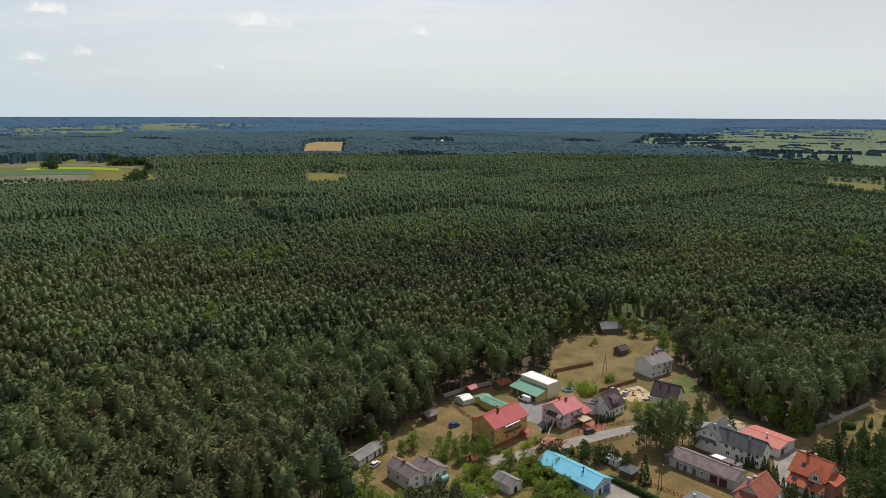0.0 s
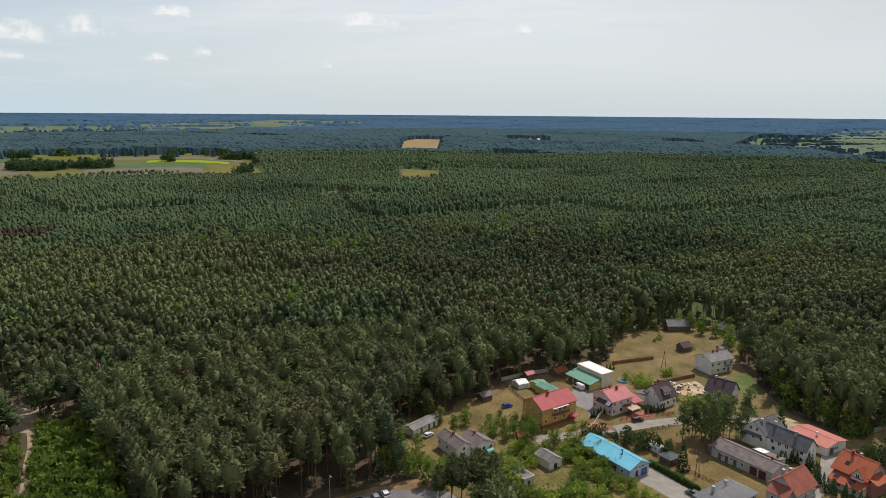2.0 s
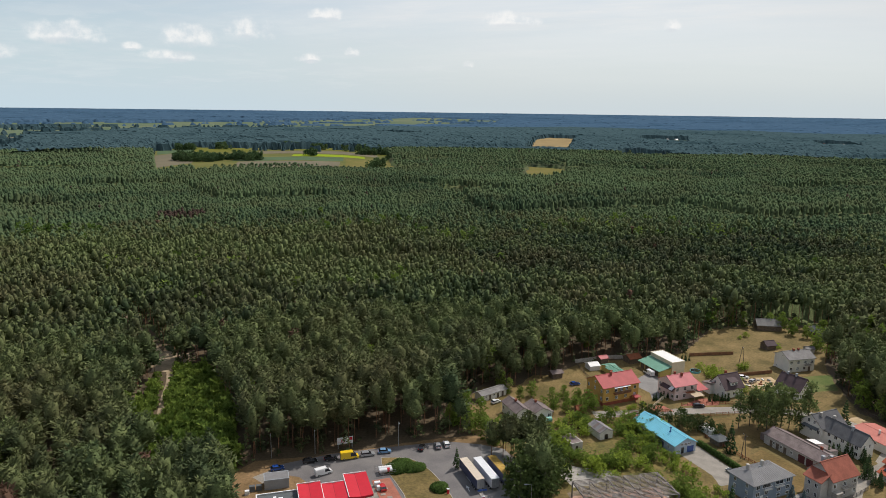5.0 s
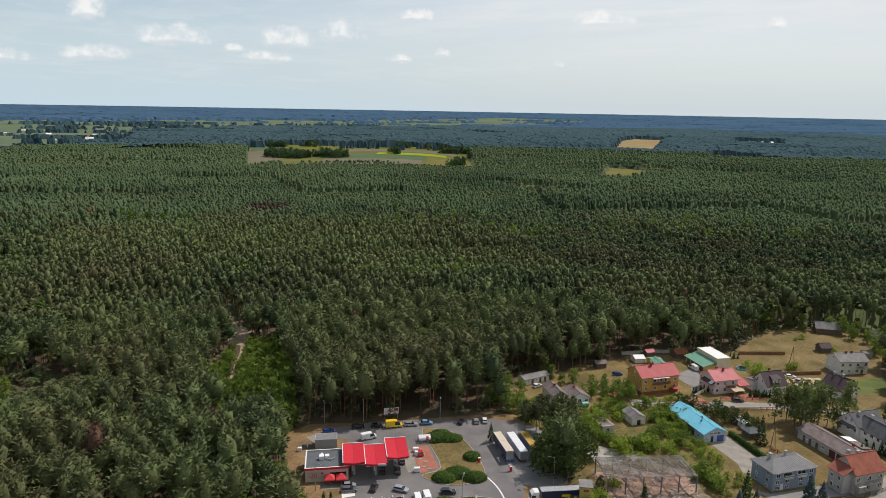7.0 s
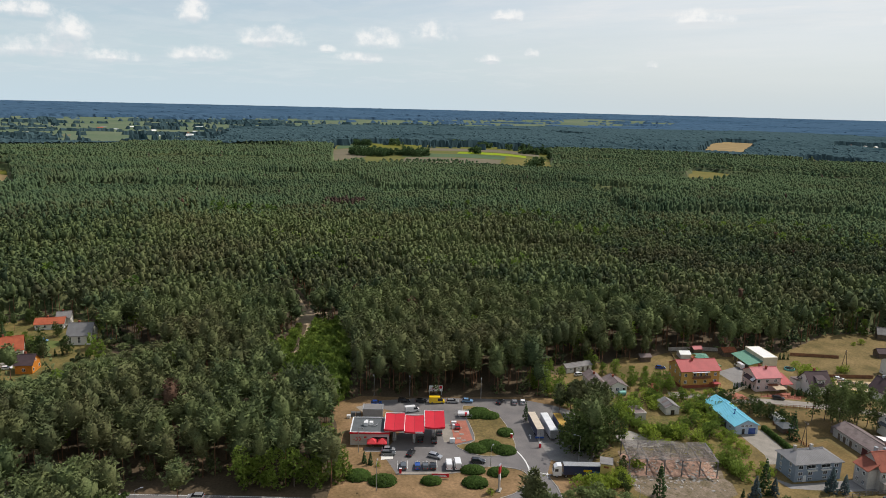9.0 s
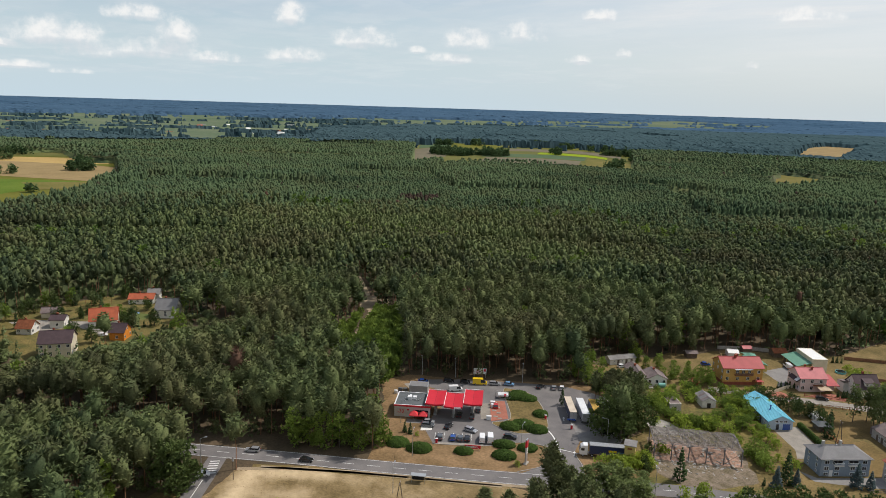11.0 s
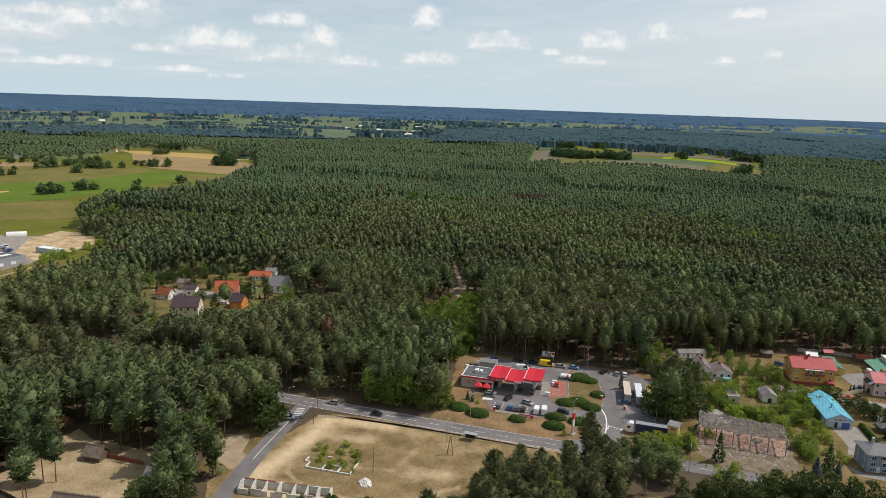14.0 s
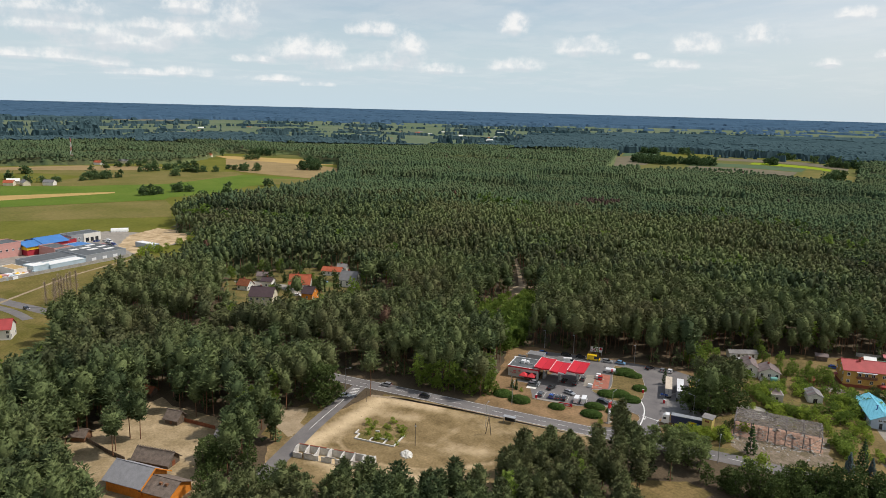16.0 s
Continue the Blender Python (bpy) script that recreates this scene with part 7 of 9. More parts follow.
part("side_window", Mesh().box(7.2, -0.1, 0.1, 12.0, 0.02, 2.8), GLASS, shop)
board = part("banner", Mesh().box(0.8, -0.14, 1.2, 5.6, -0.02, 3.2), CAR_COLOURS["silver"], shop, "pale advertising banner")
part("banner_mark", Mesh().box(4.5, -0.18, 2.5, 5.3, -0.15, 3.05), RED, board)


def lettering(word, size, mat, parent, m):
    cu = bpy.data.curves.new("lettering", "FONT")
    cu.body, cu.size, cu.extrude = word, size, 0.01
    cu.materials.append(mat)
    ob = new("lettering", cu)
    ob.parent = parent
    ob.matrix_local = m
    return ob


lettering("-30", 1.9, RED, board, pose(1.0, -0.17, 1.5, 90, 0, 0))

service = flat_building("service_container", "grey corrugated service container behind the shop", -67.4, 116.9, SYAW, 7.0, 4.4, 3.1, GREY_METAL, SHEET_ROOF, "container", 0.06)
for k in range(12):
    part("rib", Mesh().box(0.3 + k * 0.58, -0.06, 0, 0.45 + k * 0.58, 0.0, 3.0), GREY_METAL, service)
tagged(part("cooling_units", Mesh().box(0, 0, 0, 1.6, 1.2, 1.6, bevel=0.08).box(1.9, 0, 0, 3.5, 1.2, 1.6, bevel=0.08), DARK_ROOF, m=pose(-71.0, 114.6, 0.05, 0, 0, SYAW)), "dark cooling units behind the shop", "machine")
tagged(part("white_box", Mesh().box(0, 0, 0, 1.3, 1.0, 1.2, bevel=0.05), WHITE_METAL, m=pose(-71.2, 112.6, 0.04, 0, 0, SYAW)), "white metal service box", "box")

canopy = thing("pump_canopy", pose(SX, SY, 0, 0, 0, SYAW), "bright red folded canopy over the fuel pumps", "canopy")
for u0, u1, v0, v1, z in ((11.0, 17.5, -0.8, 11.6, 5.35), (17.6, 24.1, -1.9, 10.4, 5.2), (24.2, 30.9, 0.9, 13.6, 5.45)):
    um = (u0 + u1) / 2
    for a, b, za, zb in ((u0, um, z + 0.35, z), (um, u1, z, z + 0.35)):
        part("roof_panel", Mesh().slab([(a, v0, za + 0.3), (b, v0, zb + 0.3), (b, v1, zb + 0.3), (a, v1, za + 0.3)], 0.55), RED, canopy)
    part("seam", Mesh().slab([(um - 0.06, v0, z + 0.33), (um + 0.06, v0, z + 0.33), (um + 0.06, v1, z + 0.33), (um - 0.06, v1, z + 0.33)], 0.04), material("dark red seam", (0.32, 0.02, 0.03), 0.6, 0.05), canopy)
    part("trim", Mesh().box(u0 - 0.05, v0, z + 0.62, u0 + 0.12, v1, z + 0.72).box(u0, v1 - 0.12, z + 0.52, u1, v1 + 0.05, z + 0.72), WHITE_METAL, canopy, "white edge trim")
    for v in (v0 + 3.6, v0 + 9.0):
        part("column", Mesh().box(um - 0.25, v - 0.25, 0.05, um + 0.25, v + 0.25, z), STEEL, canopy)
    part("soffit", Mesh().box(u0 + 0.2, v0 + 0.2, z - 0.32, u1 - 0.2, v1 - 0.2, z - 0.26), WHITE_METAL, canopy)
part("emblem", Mesh().box(21.2, -1.98, 5.2, 23.6, -1.9, 5.7), WHITE_METAL, canopy, "white emblem on the canopy edge")
for u, v in ((14.2, 5.4), (20.8, 4.6), (27.4, 9.0)):
    isl = thing("fuel_pump", pose(SX, SY, 0.065, 0, 0, SYAW) @ pose(u, v, 0), "red and white fuel pump on a kerbed island", "fuel pump", "fuel pumps")
    part("island", Mesh().box(-0.7, -2.4, 0, 0.7, 2.4, 0.15, bevel=0.05), CONCRETE, isl)
    part("cabinet", Mesh().box(-0.4, -0.6, 0.15, 0.4, 0.6, 2.0, bevel=0.06), WHITE_METAL, isl)
    part("panel", Mesh().box(-0.43, -0.5, 1.2, 0.43, 0.5, 1.9), RED, isl)
for u in (6.0, 9.3):
    um = thing("parasol", pose(SX, SY, 0.05, 0, 0, SYAW) @ pose(u + 1.2, -1.8, 0), "red square parasol over terrace tables", "parasol", "terrace parasols")
    m = Mesh()
    c = [(-1.5, -1.5, 2.1), (1.5, -1.5, 2.1), (1.5, 1.5, 2.1), (-1.5, 1.5, 2.1)]
    for i in range(4):
        m.slab([c[i], c[(i + 1) % 4], (0, 0, 3.4)], 0.04)
    m.box(-1.5, -1.52, 1.8, 1.5, -1.48, 2.1).box(-1.5, 1.48, 1.8, 1.5, 1.52, 2.1).box(-1.52, -1.48, 1.8, -1.48, 1.48, 2.1).box(1.48, -1.48, 1.8, 1.52, 1.48, 2.1)
    part("cloth", m, RED_CLOTH, um)
    part("pole", Mesh().tube((0, 0, 0), (0, 0, 3.3), 0.04), STEEL, um)
    part("base", Mesh().tube((0, 0, 0), (0, 0, 0.1), 0.35, n=10), CONCRETE, um)
    tb = thing("terrace_table", pose(SX, SY, 0.05, 0, 0, SYAW) @ pose(u + 1.7, -1.6, 0), "small wooden terrace table", "table", "terrace tables")
    part("tabletop", Mesh().box(-0.5, -0.5, 0.70, 0.5, 0.5, 0.75), WOOD, tb)
    part("leg", Mesh().tube((0, 0, 0), (0, 0, 0.7), 0.06), STEEL, tb)
patch("terrace", [(-52.6, 100.0), (-46.6, 104.4), (-44.9, 101.9), (-50.8, 97.6)], 0.055, PAVE_GREY, "grey paved terrace before the shop", "pavement", 0)
tank = thing("gas_tank", pose(-38.6, 138.3, 0.17, 0, 0, 35), "white horizontal gas tank with a red mark in a cage", "tank")
part("vessel", Mesh().tube((-2.0, -0.6, 1.2), (2.0, -0.6, 1.2), 0.62, n=12).tube((-2.0, 0.8, 1.2), (2.0, 0.8, 1.2), 0.62, n=12), WHITE_METAL, tank)
part("band", Mesh().tube((0.4, -0.6, 1.2), (1.2, -0.6, 1.2), 0.635, n=12), RED, tank)
part("cradle", Mesh().box(-1.6, -1.2, 0, -1.3, 1.4, 0.8).box(1.3, -1.2, 0, 1.6, 1.4, 0.8), STEEL, tank)
cage = Mesh()
for x in (-2.9, -1.0, 1.0, 2.9):
    for y in (-1.9, 1.9):
        cage.tube((x, y, 0), (x, y, 1.8), 0.04, n=4)
for y in (-1.9, 1.9):
    for z in (0.5, 1.1, 1.75):
        cage.box(-2.9, y - 0.02, z, 2.9, y + 0.02, z + 0.05)
part("cage", cage, STEEL, tank)
for x, y, name, label in ((-31.4, 119.6, "vending_box", "white vending cabinet on the paving"), (-37.8, 130.6, "tank_box", "white service cabinet on the paving"), (-36.2, 128.8, "tank_box", "white valve cabinet on the paving")):
    tagged(part(name, Mesh().box(-0.9, -0.55, 0, 0.9, 0.55, 1.3, bevel=0.06), WHITE_METAL, m=pose(x, y, 0.17, 0, 0, 35)), label, "cabinet")
totem = thing("price_totem", pose(-4.4, 102.6, 0.03, 0, 0, 105), "tall red and white price totem", "sign")
part("mast", Mesh().box(-0.75, -0.2, 0, 0.75, 0.2, 8.2), CAR_COLOURS["silver"], totem)
part("panel", Mesh().box(-0.78, -0.25, 5.6, 0.78, 0.25, 7.8), RED, totem)
part("price_board", Mesh().box(-0.6, -0.24, 4.8, 0.6, 0.24, 5.2).box(-0.6, -0.24, 4.1, 0.6, 0.24, 4.5).box(-0.6, -0.24, 3.4, 0.6, 0.24, 3.8), WHITE_METAL, totem)
part("plinth", Mesh().box(-1.2, -0.6, 0, 1.2, 0.6, 0.3, bevel=0.05), CONCRETE, totem)
sign = thing("roadside_banner", pose(-21.8, 97.9, 0.03, 0, 0, 35), "low red banner board on posts", "sign")
part("board", Mesh().box(-2.6, -0.05, 0.5, 2.6, 0.05, 1.7), RED, sign)
part("writing", Mesh().box(-2.2, -0.08, 1.15, 1.6, -0.05, 1.35).box(-2.2, -0.08, 0.8, 2.0, -0.05, 0.95), WHITE_METAL, sign)
for x in (-2.4, 2.3):
    part("post", Mesh().box(x, -0.04, 0, x + 0.1, 0.04, 0.5), STEEL, sign)
bb = thing("billboard", pose(-57.4, 148.4, 0, 0, 0, 38), "white billboard with red lettering at the wood's edge", "billboard")
part("board", Mesh().box(-2.6, -0.1, 1.6, 2.6, 0.1, 3.9), WHITE_METAL, bb)
part("red_field", Mesh().box(1.4, -0.14, 2.7, 2.4, -0.1, 3.7), RED, bb)
for x in (-2.4, 2.2):
    part("post", Mesh().box(x, -0.1, 0, x + 0.2, 0.1, 2.0), STEEL, bb)
lettering("-30", 1.7, RED, bb, pose(-2.3, -0.14, 2.1, 90, 0, 0))
for x, y, c in ((-16.8, 133.8, RED), (-6.1, 133.4, RED), (-33.4, 93.6, RED)):
    rp = thing("air_post", pose(x, y, 0.1, 0, 0, 35), "small red service post", "post", "service posts")
    part("cabinet", Mesh().box(-0.35, -0.25, 0, 0.35, 0.25, 1.5, bevel=0.05), c, rp)
    part("cap", Mesh().box(-0.4, -0.3, 1.5, 0.4, 0.3, 1.6), WHITE_METAL, rp)
bs = thing("direction_sign", pose(-6.6, 133.8, 0.1, 0, 0, 35), "blue direction sign on a pole", "sign")
part("pole", Mesh().tube((0, 0, 0), (0, 0, 3.4), 0.06), STEEL, bs)
part("board", Mesh().box(-1.4, -0.04, 2.9, 1.4, 0.04, 3.5), CAR_COLOURS["blue"], bs)


def mound(x, y, w, d, h, yaw, group="clipped junipers"):
    """A low clipped evergreen bed, dense and rounded."""
    n = int(60 + 14 * w * d)
    a, r = rng.uniform(0, math.tau, n), np.sqrt(rng.uniform(0, 1, n))
    px, py = r * np.cos(a) * w / 2, r * np.sin(a) * d / 2
    z = h * np.sqrt(np.clip(1 - r ** 3.2, 0, 1)) * (0.85 + 0.25 * rng.uniform(0, 1, n))
    way = np.stack([px / w, py / d, 0.55 + 0 * px], 1) + rng.normal(0, 0.16, (n, 3))
    way /= np.linalg.norm(way, axis=1, keepdims=True)
    v, f = tufts(np.stack([px, py, z * 0.86], 1), way, rng.uniform(0.35, 0.62, n), 4)
    ob = thing("juniper_bed", pose(x, y, 0.1, 0, 0, yaw), "low rounded bed of dark green clipped juniper", "shrub", group)
    part("leaves", raw_mesh("leaves", v, f, HEDGE, np.full(len(v), 0.25)), None, ob)
    dome = Mesh()
    k = 14
    for ring, zz in ((0.93, -0.1), (0.86, h * 0.5), (0.55, h * 0.78)):
        dome.v += [(math.cos(i * math.tau / k) * w / 2 * ring, math.sin(i * math.tau / k) * d / 2 * ring, zz) for i in range(k)]
    dome.f += [(j * k + i, j * k + (i + 1) % k, (j + 1) * k + (i + 1) % k, (j + 1) * k + i) for j in range(2) for i in range(k)] + [tuple(range(2 * k, 3 * k))]
    part("core", dome, SPRUCE, ob)
    return ob


for x, y, w, d, hh in ((-36.3, 141.4, 7.6, 7.0, 1.5), (-31.4, 143.6, 8.0, 5.4, 1.5), (-35.8, 144.8, 7.0, 5.0, 1.5), (-20.0, 135.4, 5.6, 5.6, 1.5), (-22.2, 119.9, 7.6, 6.2, 1.5), (-19.8, 124.0, 8.2, 7.0, 1.6),
                       (-14.2, 124.2, 7.4, 6.0, 1.5), (-16.2, 107.4, 7.6, 5.2, 1.4), (-9.2, 110.8, 6.6, 5.2, 1.4), (-11.9, 101.6, 7.8, 6.2, 1.5), (-23.0, 94.8, 6.2, 4.4, 1.4), (-34.6, 86.6, 8.4, 6.4, 1.6), (-42.4, 84.6, 7.6, 6.6, 1.6)):
    mound(x, y, w, d, hh, 35)

# ---- ruined steel hall ----
R = random.Random(5)
ruin = thing("steel_frame_ruin", pose(23.5, 133.9, 0.05, 0, 0, 31), "rusty roofless steel hall frame over rubble", "ruin")
for i in range(6):
    x = 26.6 * i / 5
    for y in (0, 12.0):
        part("post", Mesh().box(x - 0.14, y - 0.14, 0, x + 0.14, y + 0.14, 5.0), RUST, ruin)
    part("rafter", Mesh().box(x - 0.2, -0.3, 4.9, x + 0.2, 12.3, 5.25), RUST, ruin)
for k in range(20):
    y, a, b = 12.0 * k / 19, R.uniform(-0.5, 0.6), R.uniform(26.0, 27.1)
    cut = R.uniform(4, 22) if k % 3 == 1 else None
    for lo, hi in ((a, b),) if cut is None else ((a, cut), (cut + R.uniform(0.8, 3.0), b)):
        if hi - lo > 0.5:
            part("purlin", Mesh().box(lo, y - 0.10, 5.26, hi, y + 0.10, 5.38), GREY_BOARD if k % 4 else RUST, ruin)
lath = [Mesh().box(-0.07, 0, 0, 0.07, q, 0.06).data("loose_lath", GREY_BOARD if q > 1.6 else WOOD) for q in (0.9, 1.3, 1.7, 2.2, 2.8)]
for k in range(150):
    y, x = R.uniform(0, 9.4), R.uniform(0, 26.4)
    part("loose_lath", lath[k % 5], None, ruin, m=pose(x, y, 5.385 + 0.012 * (k % 6), 0, 0, R.choice((-6, 0, 4, 88, -84, 30, -25)) + R.uniform(-8, 8)))
for i in (0, 4):
    a, b = 26.6 * i / 5, 26.6 * (i + 1) / 5
    for y in (0, 12):
        part("brace", Mesh().tube((a, y, 0.2), (b, y, 4.8), 0.05, n=4), RUST, ruin)
patch("brick_floor", [tuple((pose(23.5, 133.9, 0, 0, 0, 31) @ Vector((x, y, 0))).xy) for x, y in ((-0.8, -0.6), (27.2, -0.6), (27.6, 12.4), (-0.4, 12.6))], 0.056, BRICK_RUBBLE, "crushed pinkish brick and plaster on the hall floor", "rubble", 0.5, 1.5)
heap = Mesh()
for k in range(260):
    x, y = R.uniform(-2, 28), R.uniform(-8, 11.5)
    s = R.uniform(0.12, 0.5) * (1.6 if 12 < x < 19 and y > 4 else 1.0)
    heap.box(-s, -s * R.uniform(0.4, 1), 0, s, s * 0.7, s * R.uniform(0.2, 0.7), m=pose(x, y, -0.1, R.uniform(-25, 25), R.uniform(-25, 25), R.uniform(0, 180)))
tagged(part("rubble", heap, CONCRETE, m=pose(23.5, 133.9, 0.06, 0, 0, 31)), "broken concrete and brick rubble on the floor", "rubble", kind="stuff")

# ---- vacant lot ----
found = thing("foundation", pose(-37.2, 19.4, 0.05, 0, 0, 36), "low broken foundation walls grown with weeds", "ruin")
for x0, y0, x1, y1 in ((0, 0, 14.5, 0.4), (14.1, 0, 14.5, 8.5), (0, 0, 0.4, 3.4), (-1.5, 3.2, 0.4, 3.6), (5.2, 0, 5.6, 3.0), (6.5, 3.2, 10.5, 3.6), (10.2, 0.4, 10.6, 4.6), (4.0, 7.6, 5.6, 8.0), (-1.6, 3.4, -1.2, 6.0)):
    part("wall_stub", Mesh().box(x0, y0, -0.1, x1, y1, 0.45, bevel=0.06), PLASTER, found)
patch("weeds", [(-36, 20.5), (-26, 27.5), (-32, 37), (-44, 31), (-42, 24)], 0.055, WEEDS, "green weeds in the old foundation", "grass", 0.8)
pile = Mesh()
for k in range(70):
    a, r = R.uniform(0, math.tau), R.uniform(0, 1) ** 0.6
    s = R.uniform(0.15, 0.5)
    pile.box(-s, -s, -s, s, s * 0.8, s * 0.6, m=pose(math.cos(a) * r * 2.0, math.sin(a) * r * 1.5, 1.3 * (1 - r) + 0.05, R.uniform(0, 60), R.uniform(0, 60), R.uniform(0, 90)))
tagged(part("rubble_heap", pile, WHITE, m=pose(-19.0, 29.2, 0.05)), "heap of whitish rubble on the sand", "rubble")
shell = thing("roofless_shell", pose(-36.0, -1.6, 0.0, 0, 0, 42), "roofless white shell of small brick rooms", "ruin")
part("rear_wall", Mesh().box(0, 3.2, 0, 26, 3.5, 2.4), PLASTER, shell)
for a, b in ((0, 3.0), (4.0, 8.6), (9.6, 13.0), (14.2, 19.0), (20.0, 26.0)):
    part("front_wall", Mesh().box(a, -0.9, 0, b, -0.6, 1.7), PLASTER, shell)
for k, x in enumerate((0, 3.6, 7.0, 11.2, 15.4, 19.0, 22.4, 25.7)):
    m = Mesh().profile([(-0.6, 0), (3.2, 0), (3.2, 2.6 + 0.2 * (k % 2)), (1.2, 2.9 - 0.5 * (k % 3)), (-0.6, 1.6)], x, x + 0.3)
    m.v = [(b, a, z) for a, b, z in m.v]
    part("cross_wall", m, PLASTER, shell)
for k in range(16):
    x = R.uniform(0.5, 25)
    part("loose_brick", Mesh().box(-0.3, -0.14, 0, 0.3, 0.14, 0.22), PLINTH if k % 3 else CONCRETE, shell, m=pose(x, R.uniform(-0.2, 3.0), 0.0, 0, 0, R.uniform(0, 180)))
part("wall_top", Mesh().box(0, 3.18, 2.4, 9.5, 3.52, 2.62).box(12, 3.18, 2.4, 19.5, 3.52, 2.52), PLINTH, shell, "broken dark brick along the wall top")
for k in range(3):
    part("lintel", Mesh().box(3.6 + k * 7.4, -0.95, 1.7, 7.0 + k * 7.4, -0.55, 2.0), CONCRETE, shell)

# ---- open-air yard with wooden buildings ----
h = house("wooden_hut", "weathered wooden hut with a shingle roof", -79.0, -31.5, 38, 5.2, 4.6, 2.0, 4.2, "x", WOOD, SHINGLE, 0.5, category="hut")
door(h, "f", 2.6, 5.2, 4.6, 1.0, 1.7, BARK)
h = house("log_barn", "long low log barn with a thick shingle roof", -55.2, -45.0, 42, 12.0, 5.6, 1.9, 4.3, "x", WOOD, SHINGLE, 0.7, category="barn")
door(h, "r", 2.8, 12.0, 5.6, 1.4, 1.7, WOOD_RED)
for k in range(30):
    tagged(part("ridge_board", Mesh().box(-0.08, -0.5, 0, 0.08, 0.5, 0.06), WOOD, h, m=pose(-0.4 + k * 0.44, 2.8, 4.52, 0, 0, 20 - 40 * (k % 2))))
h = house("timber_hall", "orange timber hall with a grey shingle roof", -43.0, -54.0, 37, 12.5, 10.0, 3.8, 7.0, "x", ORANGE_WOOD, material("grey shingle", (0.25, 0.25, 0.26), 0.9, 0.12, 0.6, 6, 0.02), 0.8)
part("bargeboard", Mesh().slab([(13.25, -0.9, 3.5), (13.5, -0.9, 3.5), (13.5, 5.0, 7.25), (13.25, 5.0, 7.25)], 0.35).slab([(13.25, 10.9, 3.5), (13.5, 10.9, 3.5), (13.5, 5.0, 7.25), (13.25, 5.0, 7.25)], 0.35), ORANGE_WOOD, h, "bright orange bargeboards")
part("lower_wing", gable_body(9.0, 9.0, 2.8, 5.0, "x"), ORANGE_WOOD, h, m=pose(12.5, 0.4, 0))
part("lower_wing_roof", gable_roof(9.0, 9.0, 2.8, 5.0, "x", 0.7), SHINGLE, h, m=pose(12.5, 0.4, 0))
for x in (16.5, 18.4):
    part("roof_hatch", Mesh().box(x, 2.6, 4.1, x + 0.8, 3.3, 4.75), BARK, h)
h = house("wooden_hut", "small hut with a red-brown roof under the pines", -106.5, -35.0, 38, 5.0, 4.0, 2.2, 3.8, "x", WOOD, WOOD_RED, 0.5, category="hut")
h = house("wooden_hut", "dark log hut beneath tall pines", -80.0, -60.0, 50, 5.0, 4.0, 2.0, 3.6, "x", BARK, SHINGLE, 0.5, category="hut")
h = house("wooden_hut", "grey-roofed hut half hidden by trees", -57.0, -20.5, 42, 5.0, 4.0, 2.0, 3.6, "x", WOOD, GREY_ROOF, 0.5, category="hut")


def fence(line, h, mat, label, gap=2.5, bars=2, solid=False, group="", slats=True, base=None):
    """Posts and panels along a line; solid: boarded or walled panels."""
    p = [Vector(q) for q in line]
    ob = thing("wall_fence" if solid else "fence", pose(p[0].x, p[0].y, 0.03), label, "fence", group)
    for a, b in zip(p[:-1], p[1:]):
        n = max(1, round((b - a).length / gap))
        turn = math.degrees(math.atan2(b.y - a.y, b.x - a.x))
        run = (b - a).length / n
        for i in range(n):
            q = a.lerp(b, i / n) - p[0]
            m = pose(q.x, q.y, 0, 0, 0, turn)
            part("post", Mesh().box(-0.09, -0.09, 0, 0.09, 0.09, h + 0.12), mat, ob, m=m)
            pm = Mesh()
            if solid:
                pm.box(0.09, -0.05, 0, run - 0.09, 0.05, h)
            else:
                for k in range(bars):
                    z = 0.25 + (h - 0.4) * k / max(1, bars - 1)
                    pm.box(0.09, -0.03, z, run - 0.09, 0.03, z + 0.09)
                if slats:
                    board = Mesh().box(-0.05, -0.055, 0.12, 0.05, -0.032, h).data("slat", base or mat)
                    for j in range(1, int(run / 0.4)):
                        part("slat", board, None, ob, m=m @ pose(j * 0.4, 0, 0))
            part("panel" if solid else "rail", pm, base or mat, ob, m=m)
    return ob


fence([(-77, -25.5), (-66, -18)], 1.3, WOOD_RED, "red-brown board fence of the open-air yard", solid=True)
fence([(-93, -62), (-84, -58), (-66, -51), (-58, -47)], 1.3, WOOD, "weathered board fence in the yard", solid=True)
fence([(47.5, 212.1), (56.5, 217.4), (67.0, 223.0)], 1.3, WOOD_RED, "dark brown fence along the village street")
fence([(18.5, 200.4), (25.8, 203.5), (31.2, 205.8)], 1.3, WOOD_RED, "dark brown fence along the village street")
fence([(54.6, 198.6), (60, 193), (65.5, 187.5), (74, 179.4)], 1.1, WOOD_RED, "low brown fence between the plots")
fence([(49.2, 282.5), (58, 287.2), (68.4, 292.3)], 1.5, BARK, "dark board fence in the dry meadow", solid=True)
fence([(63.9, 260.8), (73, 266.6), (82.7, 273.0)], 1.5, BARK, "dark board fence in the dry meadow", solid=True)
fence([(1.5, 255), (13, 264.5), (24, 270)], 1.7, CONCRETE, "pale concrete panel fence at the wood's edge", solid=True)
fence([(3.0, 252), (9, 240), (16, 229)], 1.2, WOOD, "weathered wooden garden fence")
for k in range(9):
    mound(52.8 + k * 1.35, 191.6 - k * 1.6, 3.0, 1.7, 1.7, -50, "clipped hedge beside the yard")
